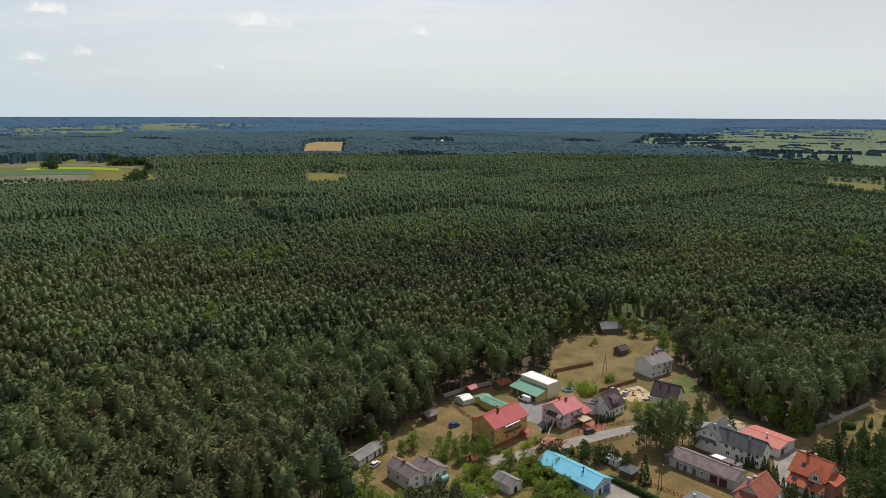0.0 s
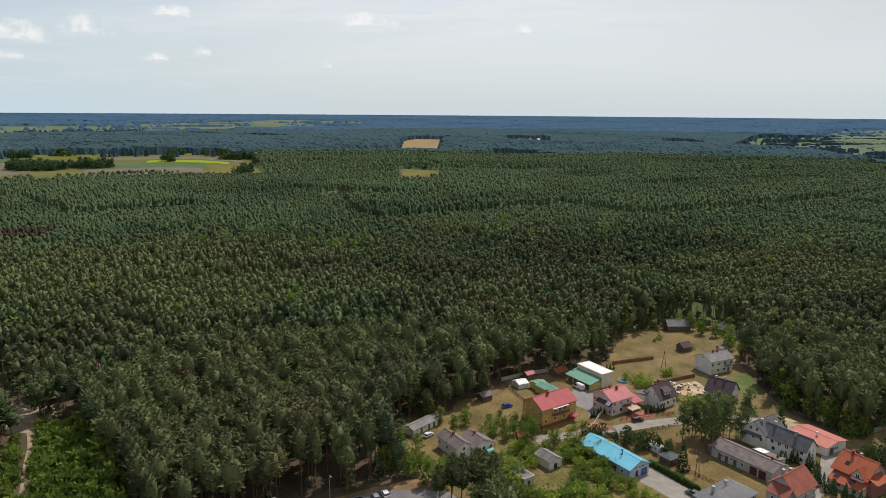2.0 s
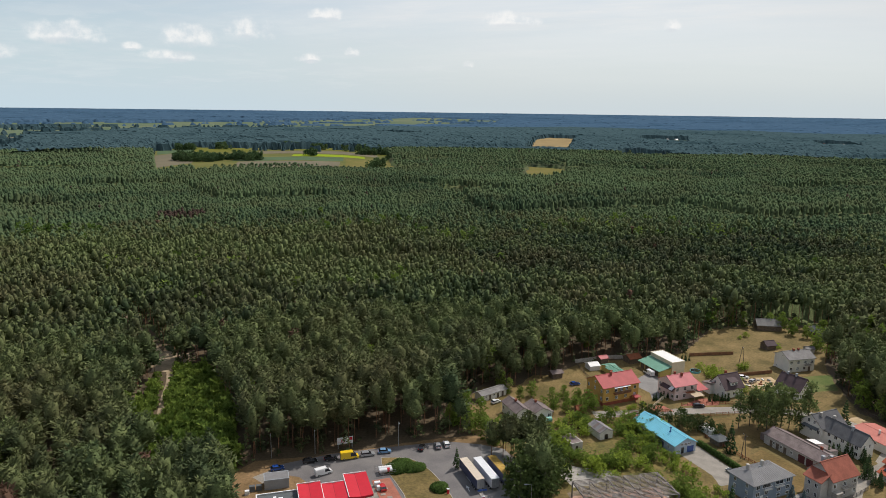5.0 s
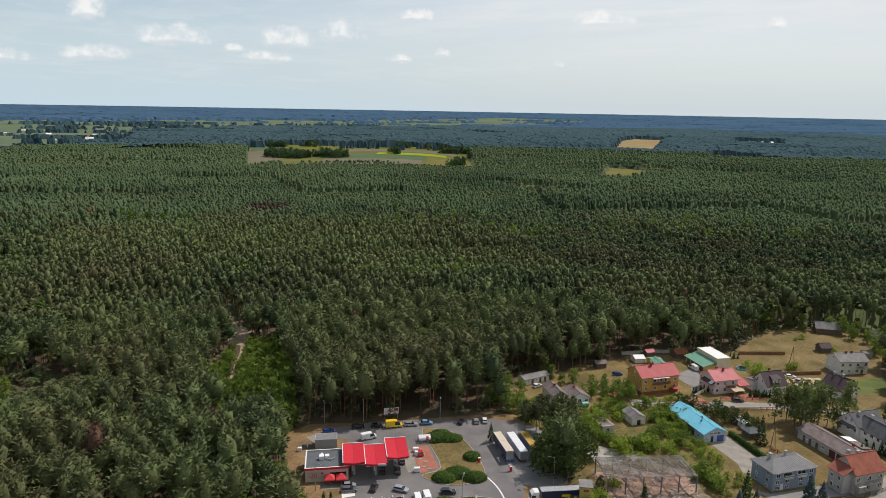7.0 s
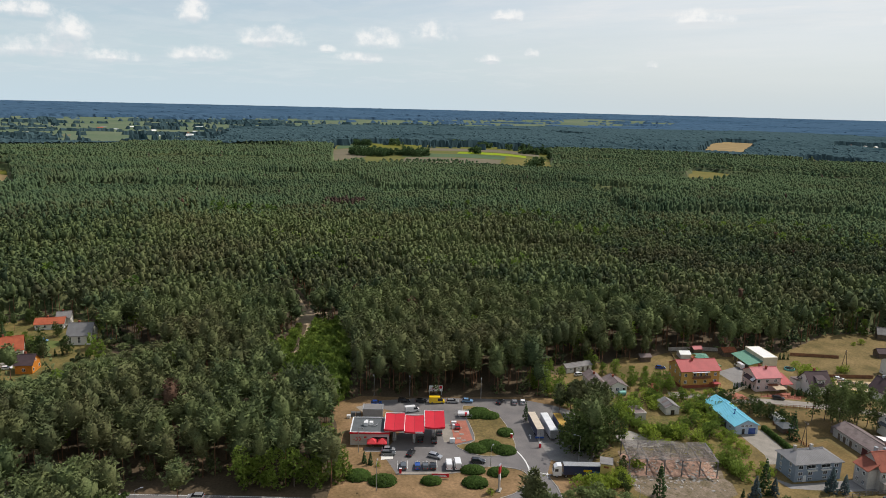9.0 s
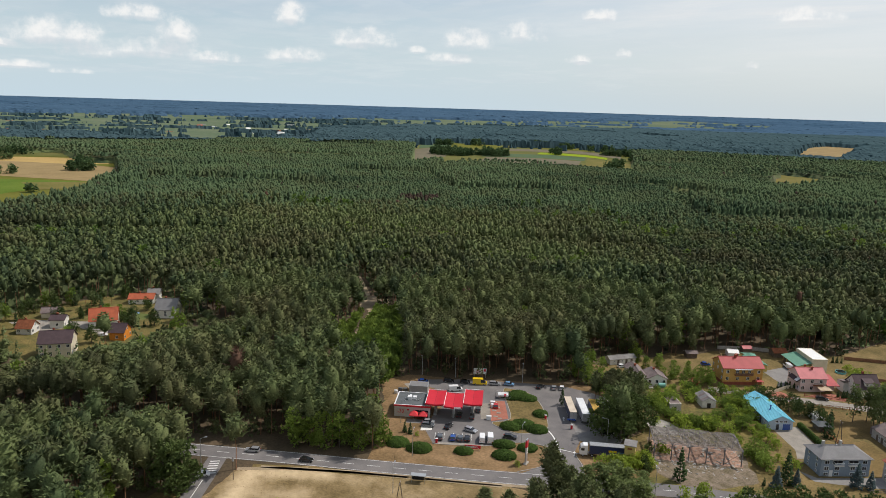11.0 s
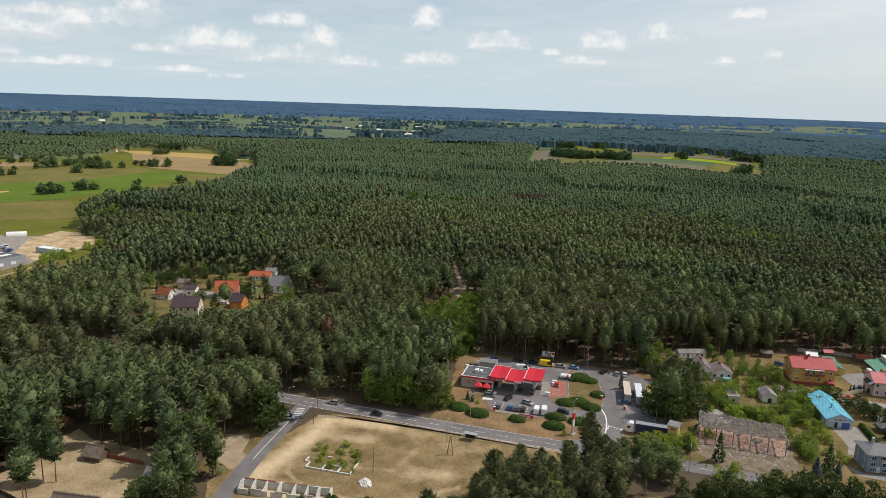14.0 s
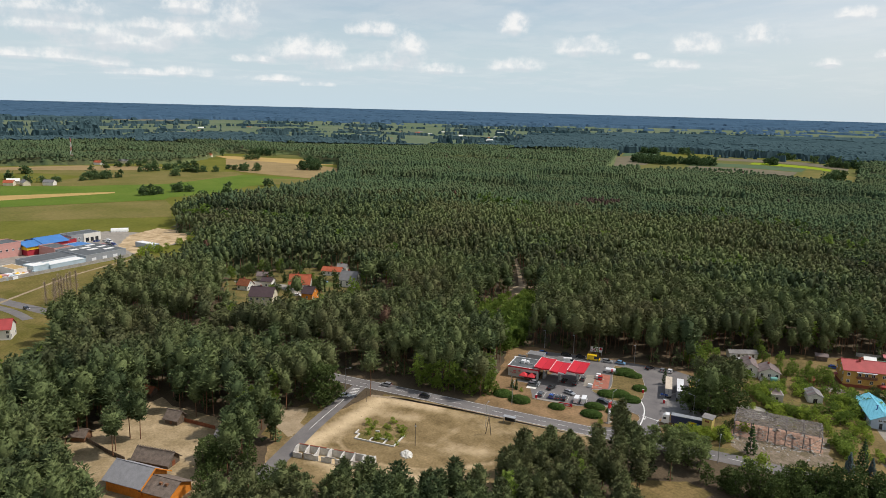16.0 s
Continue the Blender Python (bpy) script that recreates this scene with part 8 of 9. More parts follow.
fence([(28.0, 208.0), (38.5, 213.8), (43.5, 216.5)], 1.2, PLINTH, "brick-posted fence of the front yards", base=WOOD_RED)
fence([(46.5, 223.4), (53, 226.8), (60, 230), (67, 232.6)], 1.2, PLINTH, "brick-posted fence of the front yards", base=WOOD_RED)
fence([(31.5, 209.8), (36.5, 217.5), (39.0, 226), (41, 230)], 1.4, CREAM, "cream wall between two yards", solid=True)
fence([(66.5, 233.2), (78, 236.2)], 1.1, GREEN_ROOF, "green netting fence before the garden plot")
fence([(80, 158), (88, 166), (94, 172), (100, 180)], 1.2, RUST, "dark railing along the lane")
fence([(134, 228), (150, 238), (166, 249)], 1.7, CONCRETE, "concrete panel fence round the garden", solid=True)
fence([(-319.5, -77.0), (-340, -39), (-361, -0.5)], 2.2, CONCRETE, "long pale concrete wall before the trade yard", gap=6, solid=True)
fence([(108, 262), (112, 240), (122, 228)], 1.2, WOOD, "weathered fence along the wood's edge")


def a_pole(x, y, h, yaw):
    ob = thing("utility_pole", pose(x, y, 0.02, 0, 0, yaw), "weathered wooden A-frame power pole", "pole", "power poles")
    part("leg", Mesh().tube((-1.0, 0, 0), (0, 0, h), 0.14, 0.1), WOOD, ob)
    part("leg", Mesh().tube((1.0, 0, 0), (0.1, 0, h * 0.96), 0.14, 0.1), WOOD, ob)
    part("crossarm", Mesh().box(-0.08, -0.9, h * 0.93, 0.08, 0.9, h * 0.93 + 0.12), WOOD, ob)
    for s in (-0.8, 0, 0.8):
        part("insulator", Mesh().tube((0, s, h * 0.93 + 0.12), (0, s, h * 0.93 + 0.35), 0.06, 0.04), WHITE_METAL, ob)


a_pole(65.7, 187.2, 8.5, 40)
a_pole(71.2, 282.6, 7.5, 20)
a_pole(-17.8, 59.9, 6.5, 30)


def pole(x, y, h, label="slender weathered wooden pole"):
    ob = thing("pole", pose(x, y, 0.02), label, "pole", "poles")
    part("shaft", Mesh().tube((0, 0, 0), (0, 0, h), 0.12, 0.09), WOOD, ob)
    part("cap", Mesh().box(-0.25, -0.15, h - 1.2, 0.25, 0.15, h - 0.6), GREY_METAL, ob)


pole(-61.5, 35.8, 7.0)
pole(-22.9, 34.4, 8.0)
pole(121, 224, 8.0)


def street_lamp(x, y, h, yaw):
    ob = thing("street_lamp", pose(x, y, 0.02, 0, 0, yaw), "tall grey steel street lamp", "lamp", "street lamps")
    part("mast", Mesh().tube((0, 0, 0), (0, 0, h), 0.12, 0.06, 8), STEEL, ob)
    part("arm", Mesh().tube((0, 0, h), (1.5, 0, h + 0.35), 0.05, 0.04, 6), STEEL, ob)
    part("head", Mesh().box(1.3, -0.16, h + 0.28, 2.1, 0.16, h + 0.46, bevel=0.04), GREY_METAL, ob)


for x, y, yaw in ((-75.7, 34.0, 60), (-22.8, 62.4, 120), (-76.2, 134.2, -60), (-64.6, 141.4, -60), (-41.6, 155.8, -60), (-13.4, 113.5, 100), (-33.2, 81.8, 120), (7.8, 132.5, -150), (33.5, 112, 120), (-52, 96.2, 0)):
    street_lamp(x, y, 8.5 if y != 113.5 else 6.0, yaw)
shelter = thing("bus_shelter", pose(-22.8, 70.0, 0.06, 0, 0, 33), "small grey glazed bus shelter", "shelter")
part("roof", Mesh().box(-0.2, -0.3, 2.3, 4.2, 1.5, 2.42), GREY_METAL, shelter)
part("rear_pane", Mesh().box(0, 1.3, 0.3, 4.0, 1.36, 2.2), GLASS, shelter)
for x in (0.05, 3.95):
    for y in (0.0, 1.33):
        part("post", Mesh().box(x - 0.05, y - 0.05, 0, x + 0.05, y + 0.05, 2.3), STEEL, shelter)
part("bench", Mesh().box(0.6, 0.9, 0.42, 3.4, 1.25, 0.48), WOOD, shelter)
tank_g = thing("garden_tank", pose(1.4, 191.4, 0, 0, 0, 40), "turquoise round garden water tank", "tank")
part("vessel", Mesh().tube((-1.3, 0, 1.0), (1.3, 0, 1.0), 1.0, n=14), material("turquoise plastic", (0.16, 0.38, 0.33), 0.5, 0.06), tank_g)
part("cradle", Mesh().box(-0.9, -0.7, 0, -0.6, 0.7, 0.4).box(0.6, -0.7, 0, 0.9, 0.7, 0.4), WOOD, tank_g)
pool = thing("garden_pool", pose(51.6, 262.8, 0.04), "small round turquoise paddling pool", "pool")
part("rim", Mesh().tube((0, 0, 0), (0, 0, 0.7), 2.2, n=20), material("pool liner", (0.12, 0.36, 0.38), 0.4, 0.05), pool)
part("water", Mesh().tube((0, 0, 0.6), (0, 0, 0.715), 2.0, n=20), GLASS, pool)
for k in range(26):
    s = R.uniform(0.3, 1.0)
    tagged(part("building_slab", Mesh().box(-s, -0.3, 0, s, 0.3, 0.25 + R.uniform(0, 0.4), bevel=0.03), (WOOD, WHITE, CONCRETE, WOOD_RED)[k % 4],
                m=pose(76 + R.uniform(-7, 7), 258 + R.uniform(-6, 6), 0.05, 0, 0, R.uniform(0, 180))), "pile of building timber and slabs on sand", "material", "building material")

# ---- trade yard in the west ----
patch("yard", [(-319, -78), (-361, -1), (-372, 6), (-396, 40), (-438, 44), (-476, -4), (-460, -60), (-440, -110), (-340, -120)], 0.06, PAVING, "paved trade yard", "pavement", 0.4)
patch("sand", [(-372, 4), (-383, 23), (-408, 48), (-446, 57), (-472, 39), (-446, 12), (-405, -2)], 0.075, SAND, "bare sandy yard at the wood's edge", "sand", 1.0)
patch("meadow", [(-160, -84), (-190, -56), (-236, -38), (-282, -4), (-296, 16), (-330, 34), (-372, 8), (-358, 0), (-318, -80), (-240, -100)], 0.06, PASTURE, "dry olive grass before the trade yard", "grass", 1.0)
strip("track", curve_pts([(-258, -86), (-290, -62), (-322, -36), (-352, 0)]), 2.2, 0.08, TRACK, "sandy track through the grass", "path")
strip("road", curve_pts([(-230, -66), (-252, -74), (-280, -92), (-310, -120)]), 5.0, 0.085, ASPHALT, "asphalt road beside the field", "road")
TF = pose(-319.0, -77.0, 0.06, 0, 0, 118.6)


def block(name, label, a0, a1, b0, b1, h, wall, roof, rim=0.4, n=0, category="building"):
    """A flat-roofed block: a along the front wall, b back from it."""
    ob = thing(name, TF @ pose(a0, b0, 0), label, category, "trade yard buildings")
    dx, dy = a1 - a0, b1 - b0
    part("wall", Mesh().box(0, 0, -0.2, dx, dy, h), wall, ob)
    m = Mesh()
    for q in ((-0.1, -0.1, dx + 0.1, 0.3), (-0.1, dy - 0.3, dx + 0.1, dy + 0.1), (-0.1, 0.3, 0.3, dy - 0.3), (dx - 0.3, 0.3, dx + 0.1, dy - 0.3)):
        m.box(q[0], q[1], h - 0.2, q[2], q[3], h + rim)
    part("parapet", m, wall, ob)
    part("roof", Mesh().box(0.2, 0.2, h, dx - 0.2, dy - 0.2, h + 0.08), roof, ob)
    if n:
        window_row(ob, "f", n, h * 0.45, dx, dy, w=1.6, h=1.4)
    return ob


def skylights(ob, spots, z):
    for x, y, w, d in spots:
        part("skylight", Mesh().box(x, y, z, x + w, y + d, z + 0.35), WHITE_ROOF, ob)


BLUE_SHEET = material("deep blue sheet roof", (0.06, 0.19, 0.46), 0.5, 0.08, 0.3)
PINK_WALL = material("pink render", (0.52, 0.28, 0.25), 0.9, 0.07, 0.4)
RED_WALL = material("red cladding", (0.40, 0.035, 0.05), 0.6, 0.06, 0.4)
YELLOW_WALL = material("bright yellow cladding", (0.72, 0.46, 0.03), 0.6, 0.06, 0.4)
PALE_BLUE = material("pale blue cladding", (0.42, 0.52, 0.58), 0.6, 0.06, 0.4)
b = block("warehouse", "grey warehouse with a dark flat roof and skylights", 57, 87, 3, 36, 5.6, GREY_METAL, DARK_ROOF, 0.3)
for x in (4.0, 12.0, 20.0):
    part("loading_gate", Mesh().box(x, -0.12, 0, x + 3.2, -0.02, 3.4), WHITE_METAL, b, "white roller gate")
skylights(b, [(4, 22, 6, 3.0), (12, 14, 7, 3.0), (12, 22, 7, 3.0), (20, 8, 7, 3.0), (22, 18, 6, 2.4), (20, 28, 6, 2.6)], 5.6)
block("warehouse", "long low warehouse with a dark roof", 27, 57, 12, 31, 5.0, GREY_METAL, DARK_ROOF, 0.3)
block("warehouse", "pale blue warehouse with a white roof", 32, 56, 2, 12, 4.2, PALE_BLUE, WHITE_ROOF, 0.2)
block("warehouse", "white warehouse with a cream roof", 22, 32, 3, 14, 4.8, PALE_BLUE, WHITE_ROOF, 0.2)
block("warehouse", "low shed with an ochre roof", 13, 21, 8, 24, 4.0, WHITE, material("ochre sheet", (0.42, 0.29, 0.13), 0.7, 0.1), 0.2)
block("shop_building", "dark-roofed shop with a pink front", 57, 68, 37, 55, 6.2, PINK_WALL, DARK_ROOF, 0.5, 5)
block("shop_building", "pink and white three-storey shop building", 34, 49, 62, 78, 9.5, PINK_WALL, DARK_ROOF, 0.5, 4)
b = block("market_hall", "red market hall under a blue roof", 62, 80, 57, 80, 6.4, RED_WALL, BLUE_SHEET, 0.1)
part("pitched_roof", gable_roof(18, 23, 6.6, 9.4, "x", 1.0), BLUE_SHEET, b, "blue pitched sheet roof")
b = block("market_hall", "yellow and red hall with a blue roof", 50, 60, 57, 76, 6.0, RED_WALL, BLUE_SHEET, 0.1)
part("yellow_band", Mesh().box(-0.3, -0.3, 3.8, 10.3, 19.3, 6.0), YELLOW_WALL, b)
part("pitched_roof", gable_roof(10, 19, 6.2, 8.6, "x", 1.0), BLUE_SHEET, b, "blue pitched sheet roof")
b = block("shop_building", "low white shop with a blue roof", 76, 89, 41, 56, 4.2, WHITE, BLUE_SHEET, 0.1)
b = block("office_building", "grey and white office block", 92, 116, 72, 86, 6.0, GREY_METAL, DARK_ROOF, 0.4, 5)
part("white_front", Mesh().box(10, -0.25, 0, 24.15, -0.02, 6.2), WHITE, b, "white rendered front")
for x in (11.5, 15.5, 19.5):
    part("gate", Mesh().box(x, -0.34, 0, x + 2.6, -0.26, 3.0), GLASS, b)
block("office_building", "dark red annex of the office block", 82, 91, 64, 80, 5.0, RED_WALL, DARK_ROOF, 0.3)
b = block("container_shed", "long grey container shed on the sand", 113, 119, 8, 27, 3.6, material("blue-grey sheet", (0.30, 0.35, 0.40), 0.6, 0.07), WHITE_ROOF, 0.1)
for k in range(60):
    s = R.uniform(0.8, 1.8)
    tagged(part("goods_stack", Mesh().box(-s, -s, 0, s, s, R.uniform(1.0, 2.8), bevel=0.08), (WHITE, PINK_WALL, WHITE_METAL, YELLOW_WALL, PALE_BLUE)[k % 5],
                m=TF @ pose(R.uniform(-8, 24), R.uniform(1.5, 9), 0, 0, 0, R.uniform(0, 90))), "pallet of wrapped goods in the trade yard", "goods", "wrapped goods")
for k in range(14):
    p = TF @ Vector((R.uniform(86, 116), R.uniform(34, 66), 0))
    car(p.x, p.y, R.choice((28, 118, 60)), R.choice(("white", "black", "silver", "red", "grey", "blue")), R.choice(("hatchback", "estate", "van")), "cars in the trade yard", "parked in the trade yard")
tent = thing("storage_tent", pose(-469, 2, 0.1, 0, 0, 75), "long white storage tent", "tent")
m = Mesh()
for k in range(6):
    m.add([(x, 3 * math.cos(math.pi * j / 8), 3 * math.sin(math.pi * j / 8)) for x in (k * 2.2, k * 2.2 + 2.1) for j in range(9)], [(j, j + 1, 10 + j, 9 + j) for j in range(8)])
part("cover", m, WHITE_ROOF, tent)
part("ends", Mesh().add([(x, 3 * math.cos(math.pi * j / 8), 3 * math.sin(math.pi * j / 8)) for x in (0.05, 13.0) for j in range(9)], [tuple(range(9)), tuple(range(17, 8, -1))]), WHITE_ROOF, tent)

# ---- farmland ----
patch("field", [(-440, -130), (-560, -130), (-575, -75), (-520, 60), (-485, 50)], 0.12, FIELD_OLIVE, "olive green pasture", "field", 1, 20)
patch("field", [(-572, -130), (-648, -130), (-651, -75), (-650, 80), (-600, 76), (-530, 62)], 0.14, FIELD_DRY, "pale dry meadow in strips", "field", 1, 20)
patch("field", [(-850, -130), (-848, -73), (-821, 4), (-810, 116), (-900, 240), (-800, 320), (-751, 203), (-690, 150), (-672, 88), (-655, 80), (-651, -75), (-650, -130)], 0.2, FIELD_GREEN, "fresh green crop field", "field", 1, 20)
patch("field", [(-705, -130), (-705, -74), (-732, 41), (-744, 41), (-748, -74), (-748, -130)], 0.26, FIELD_WHEAT, "narrow strip of ripe grain", "field", 1, 20)
patch("field", [(-850, -130), (-848, -73), (-821, 4), (-810, 116), (-900, 240), (-945, 244), (-1008, 130), (-1060, -75), (-1060, -130)], 0.23, FIELD_DRY, "dry tan pasture with scattered bushes", "field", 1, 20)
patch("field", [(-880, -130), (-870, -20), (-940, 30), (-1010, -30), (-1020, -130)], 0.28, FIELD_OLIVE, "olive green pasture", "field", 2, 20)
patch("field", [(-1062, -130), (-1062, -60), (-1010, 130), (-1060, 160), (-1125, 40), (-1110, -130)], 0.26, FIELD_TAN, "tan stubble field", "field", 1, 20)
patch("field", [(-945, 250), (-1027, 249), (-1215, 300), (-1060, 408), (-925, 430), (-800, 325)], 0.26, FIELD_TAN, "brown-grey stubble field", "field", 1, 20)
patch("field", [(-1300, 300), (-1212, 302), (-1046, 398), (-1030, 446), (-1158, 446)], 0.3, FIELD_WHEAT, "ripe golden grain field", "field", 1, 20)
patch("field", [(-1418, 420), (-1331, 481), (-1180, 456), (-1280, 350)], 0.34, FIELD_PALE, "pale green meadow", "field", 1, 20)
patch("field", [(-840, 250), (-760, 240), (-735, 300), (-800, 325)], 0.3, FIELD_DRY, "dry yellow meadow corner", "field", 1, 20)
FIELD_LINES = (((-694, 789), (-716, 859), (-718, 906), (-690, 964), (-636, 1027), (-575, 1043), (-478, 1054), (-423, 1066)), ((-1191, 1348), (-1206, 1527), (-1083, 1566), (-910, 1684), (-834, 1682), (-647, 1522)))


def across(u, v):
    """A place in the northern farmland: u along it, v away from the near edge."""
    p = []
    for line in FIELD_LINES:
        s = u * (len(line) - 1)
        k = min(int(s), len(line) - 2)
        p.append(Vector(line[k]).lerp(Vector(line[k + 1]), s - k))
    return tuple(p[0].lerp(p[1], v))


for u0, u1, v0, v1, mat, lab in ((0.0, 0.22, 0.30, 0.75, HAZED_STUBBLE, "tan stubble"), (0.2, 0.42, 0.75, 0.97, FIELD_OLIVE, "olive meadow"), (0.42, 0.78, 0.10, 0.32, HAZED_STUBBLE, "tan stubble"), (0.40, 0.79, 0.34, 0.50, HAZED_CROP, "green crop"),
                                 (0.55, 0.88, 0.52, 0.62, FIELD_LIME, "yellow-green mustard"), (0.45, 0.95, 0.66, 0.80, HAZED_STUBBLE, "tan stubble"), (0.5, 1.0, 0.84, 0.97, FIELD_OLIVE, "olive meadow"), (0.8, 1.0, 0.15, 0.45, FIELD_DRY, "dry meadow"), (0.02, 0.2, 0.78, 0.96, HAZED_CROP, "green crop")):
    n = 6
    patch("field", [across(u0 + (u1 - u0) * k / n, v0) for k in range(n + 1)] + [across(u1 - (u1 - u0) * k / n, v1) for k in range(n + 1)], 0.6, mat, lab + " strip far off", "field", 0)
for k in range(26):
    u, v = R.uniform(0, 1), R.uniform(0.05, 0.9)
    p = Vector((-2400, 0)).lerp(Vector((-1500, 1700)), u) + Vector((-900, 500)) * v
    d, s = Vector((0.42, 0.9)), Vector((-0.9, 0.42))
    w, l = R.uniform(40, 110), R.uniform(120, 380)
    patch("field", [tuple(p - d * l - s * w), tuple(p + d * l - s * w), tuple(p + d * l + s * w), tuple(p - d * l + s * w)], 0.6 + k * 0.04, (HAZED_CROP, HAZED_STUBBLE, HAZED_MEADOW, HAZED_STUBBLE, HAZED_MEADOW, HAZED_CROP)[k % 6], ("green", "tan", "olive", "golden", "pale", "olive")[k % 6] + " strip of farmland far off", "field", 0)
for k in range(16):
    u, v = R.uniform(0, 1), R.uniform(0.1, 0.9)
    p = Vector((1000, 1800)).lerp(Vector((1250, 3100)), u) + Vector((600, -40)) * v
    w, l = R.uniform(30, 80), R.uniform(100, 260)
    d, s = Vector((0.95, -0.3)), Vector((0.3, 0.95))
    patch("field", [tuple(p - d * l - s * w), tuple(p + d * l - s * w), tuple(p + d * l + s * w), tuple(p - d * l + s * w)], 0.6 + k * 0.04, (HAZED_CROP, HAZED_STUBBLE, HAZED_MEADOW, HAZED_STUBBLE, HAZED_MEADOW)[(k * 5 + 1) % 5], ("green", "tan", "olive", "golden", "pale")[(k * 5 + 1) % 5] + " strip of farmland far off", "field", 0)
SPOTS = [(-88, 1777), (-60, 1790), (-31, 1779), (-70, 2700), (-30, 2690), (0, 2680), (462, 2600), (520, 2620), (679, 1232), (-850, -70), (-842, -28), (-868, -66), (-1138, 61), (-1149, 101), (-1247, 255), (-1261, 275),
         (-1111, 726), (-1750, 604), (-2089, 1181), (-856, -52)]
for k in range(46):
    u = R.uniform(0, 1)
    p = Vector((-2250, 300)).lerp(Vector((-1450, 1650)), u) + Vector((-1, 0.5)) * R.uniform(0, 500)
    SPOTS.append((p.x, p.y))
for k, (x, y) in enumerate(SPOTS):
    s = 1.0 if k < 20 else R.uniform(0.9, 1.5)
    house("farmhouse", "small pale house with a " + ("red", "grey", "white")[k % 3] + " roof far across the fields", x, y, R.uniform(0, 90), R.uniform(9, 18) * s, 8 * s, 4 * s, 7 * s, "x", (WHITE, CREAM)[k % 2], (TILE_ROOF, SHEET_ROOF, WHITE_ROOF)[k % 3], group="far houses", over=0.4)
mast = thing("radio_mast", pose(-1168, 32, 0), "faded red and white lattice radio mast", "mast")
for k in range(6):
    m = Mesh()
    for sx, sy in ((-1, -1), (1, -1), (0, 1.2)):
        m.tube((sx * (1.4 - 0.18 * k), sy * (1.4 - 0.18 * k), k * 7), (sx * (1.22 - 0.18 * k), sy * (1.22 - 0.18 * k), k * 7 + 7), 0.22, n=4)
    for z in range(0, 7, 2):
        w = 1.4 - 0.18 * k
        m.tube((-w, -w, k * 7 + z), (w, -w, k * 7 + z + 2), 0.14, n=4).tube((w, -w, k * 7 + z), (0, w, k * 7 + z + 2), 0.14, n=4)
    part("section", m, PINK_ROOF if k % 2 else WHITE_METAL, mast)

# ---- garden trees, hedges and shrubs ----
G = random.Random(11)


def group_of(kind, spots, label, s0, s1, category="tree", group="", wide=1.0):
    for x, y in spots:
        plant(kind, x + G.uniform(-0.5, 0.5), y + G.uniform(-0.5, 0.5), G.uniform(s0, s1), label, category, group, wide)


def spread(poly, n, gap):
    """n places in the polygon, kept apart."""
    xs, ys = [p[0] for p in poly], [p[1] for p in poly]
    out = []
    for _ in range(n * 40):
        p = (G.uniform(min(xs), max(xs)), G.uniform(min(ys), max(ys)))
        if inside(np.array([p]), poly)[0] and all((p[0] - q[0]) ** 2 + (p[1] - q[1]) ** 2 > gap * gap for q in out):
            out.append(p)
            if len(out) == n:
                break
    return out


group_of(OAK, [(4, 136), (8, 141), (2, 146), (7, 149), (10, 146), (11, 136), (12, 152)],
         "tall dense broadleaf tree beside the truck apron", 1.05, 1.35, group="trees beside the apron")
group_of(PINE, [(-10, 158), (-7, 161), (-4, 158), (-1, 161), (2, 158), (4, 162), (-5, 164.5), (0, 165), (5, 156), (-8, 165)], "pine with a bare trunk beside the truck apron", 0.72, 0.9, group="pines beside the apron")
group_of(BIRCH, [(66, 210), (69, 214), (72, 211), (75, 216), (77, 211), (80, 214), (83, 217), (86, 214), (71, 217), (89, 219), (74, 208), (79, 219)], "slender birch with light green leaves", 0.85, 1.15, group="birches by the street")
group_of(FIR, [(100.5, 222), (62.2, 190.4), (-18.9, 148.9)], "dark green conical spruce tree", 0.55, 0.95)
group_of(FIR, [(35.4, 126.4), (59.5, 147)], "tall dark spruce beside the rubble", 0.85, 0.98, group="spruces by the ruin")
group_of(BLUEFIR, [(57.6, 142.4), (62, 147.6), (79, 160.4), (76.4, 158.8)], "blue-grey conical spruce in a garden", 0.75, 1.15, group="blue spruces")
group_of(BROAD, [(1, 205), (5, 209), (9, 206), (13, 210), (3, 214), (8, 214), (12, 204), (-2, 200), (16, 207), (-12, 207), (-18, 212), (-9, 211), (6, 202), (-22, 217)], "leafy fruit tree in a dry garden", 0.45, 0.7, group="garden fruit trees")
HUT_VIEW = [[(14, 160), (19, 162), (18, 186), (10, 180)], [(21, 168), (27, 172), (27, 190), (19, 187)], [(-14, 178), (-2, 172), (6, 184), (-4, 192)]]
WASTE = [p for p in spread([(2, 176), (10, 164), (16, 150), (30, 160), (40, 176), (40, 200), (30, 203), (18, 198), (6, 196), (2, 188)], 54, 2.8) if not any(inside(np.array([p]), q)[0] for q in HUT_VIEW)]
group_of(SHRUB, [p for k, p in enumerate(WASTE) if k % 3], "bright green overgrown shrub on waste ground", 0.7, 1.5, "shrub", "shrubs on the waste ground", 1.15)
group_of(THICK_SHRUB, WASTE[::3], "dense darker green shrub on waste ground", 0.8, 1.7, "shrub", "shrubs on the waste ground", 1.2)
group_of(THICK_SHRUB, [(15, 168), (17.5, 166), (20, 164.5), (23, 165), (26, 166), (29, 166.5), (31, 168), (13, 166), (10.5, 168), (8, 172), (6, 176), (28, 192), (31, 195), (34, 192), (38, 186), (41, 187), (45, 176), (16, 190), (12, 193), (34, 198), (25, 196)], "rounded bush in yellow grass beside the huts", 0.9, 1.5, "shrub", "bushes by the huts", 1.1)
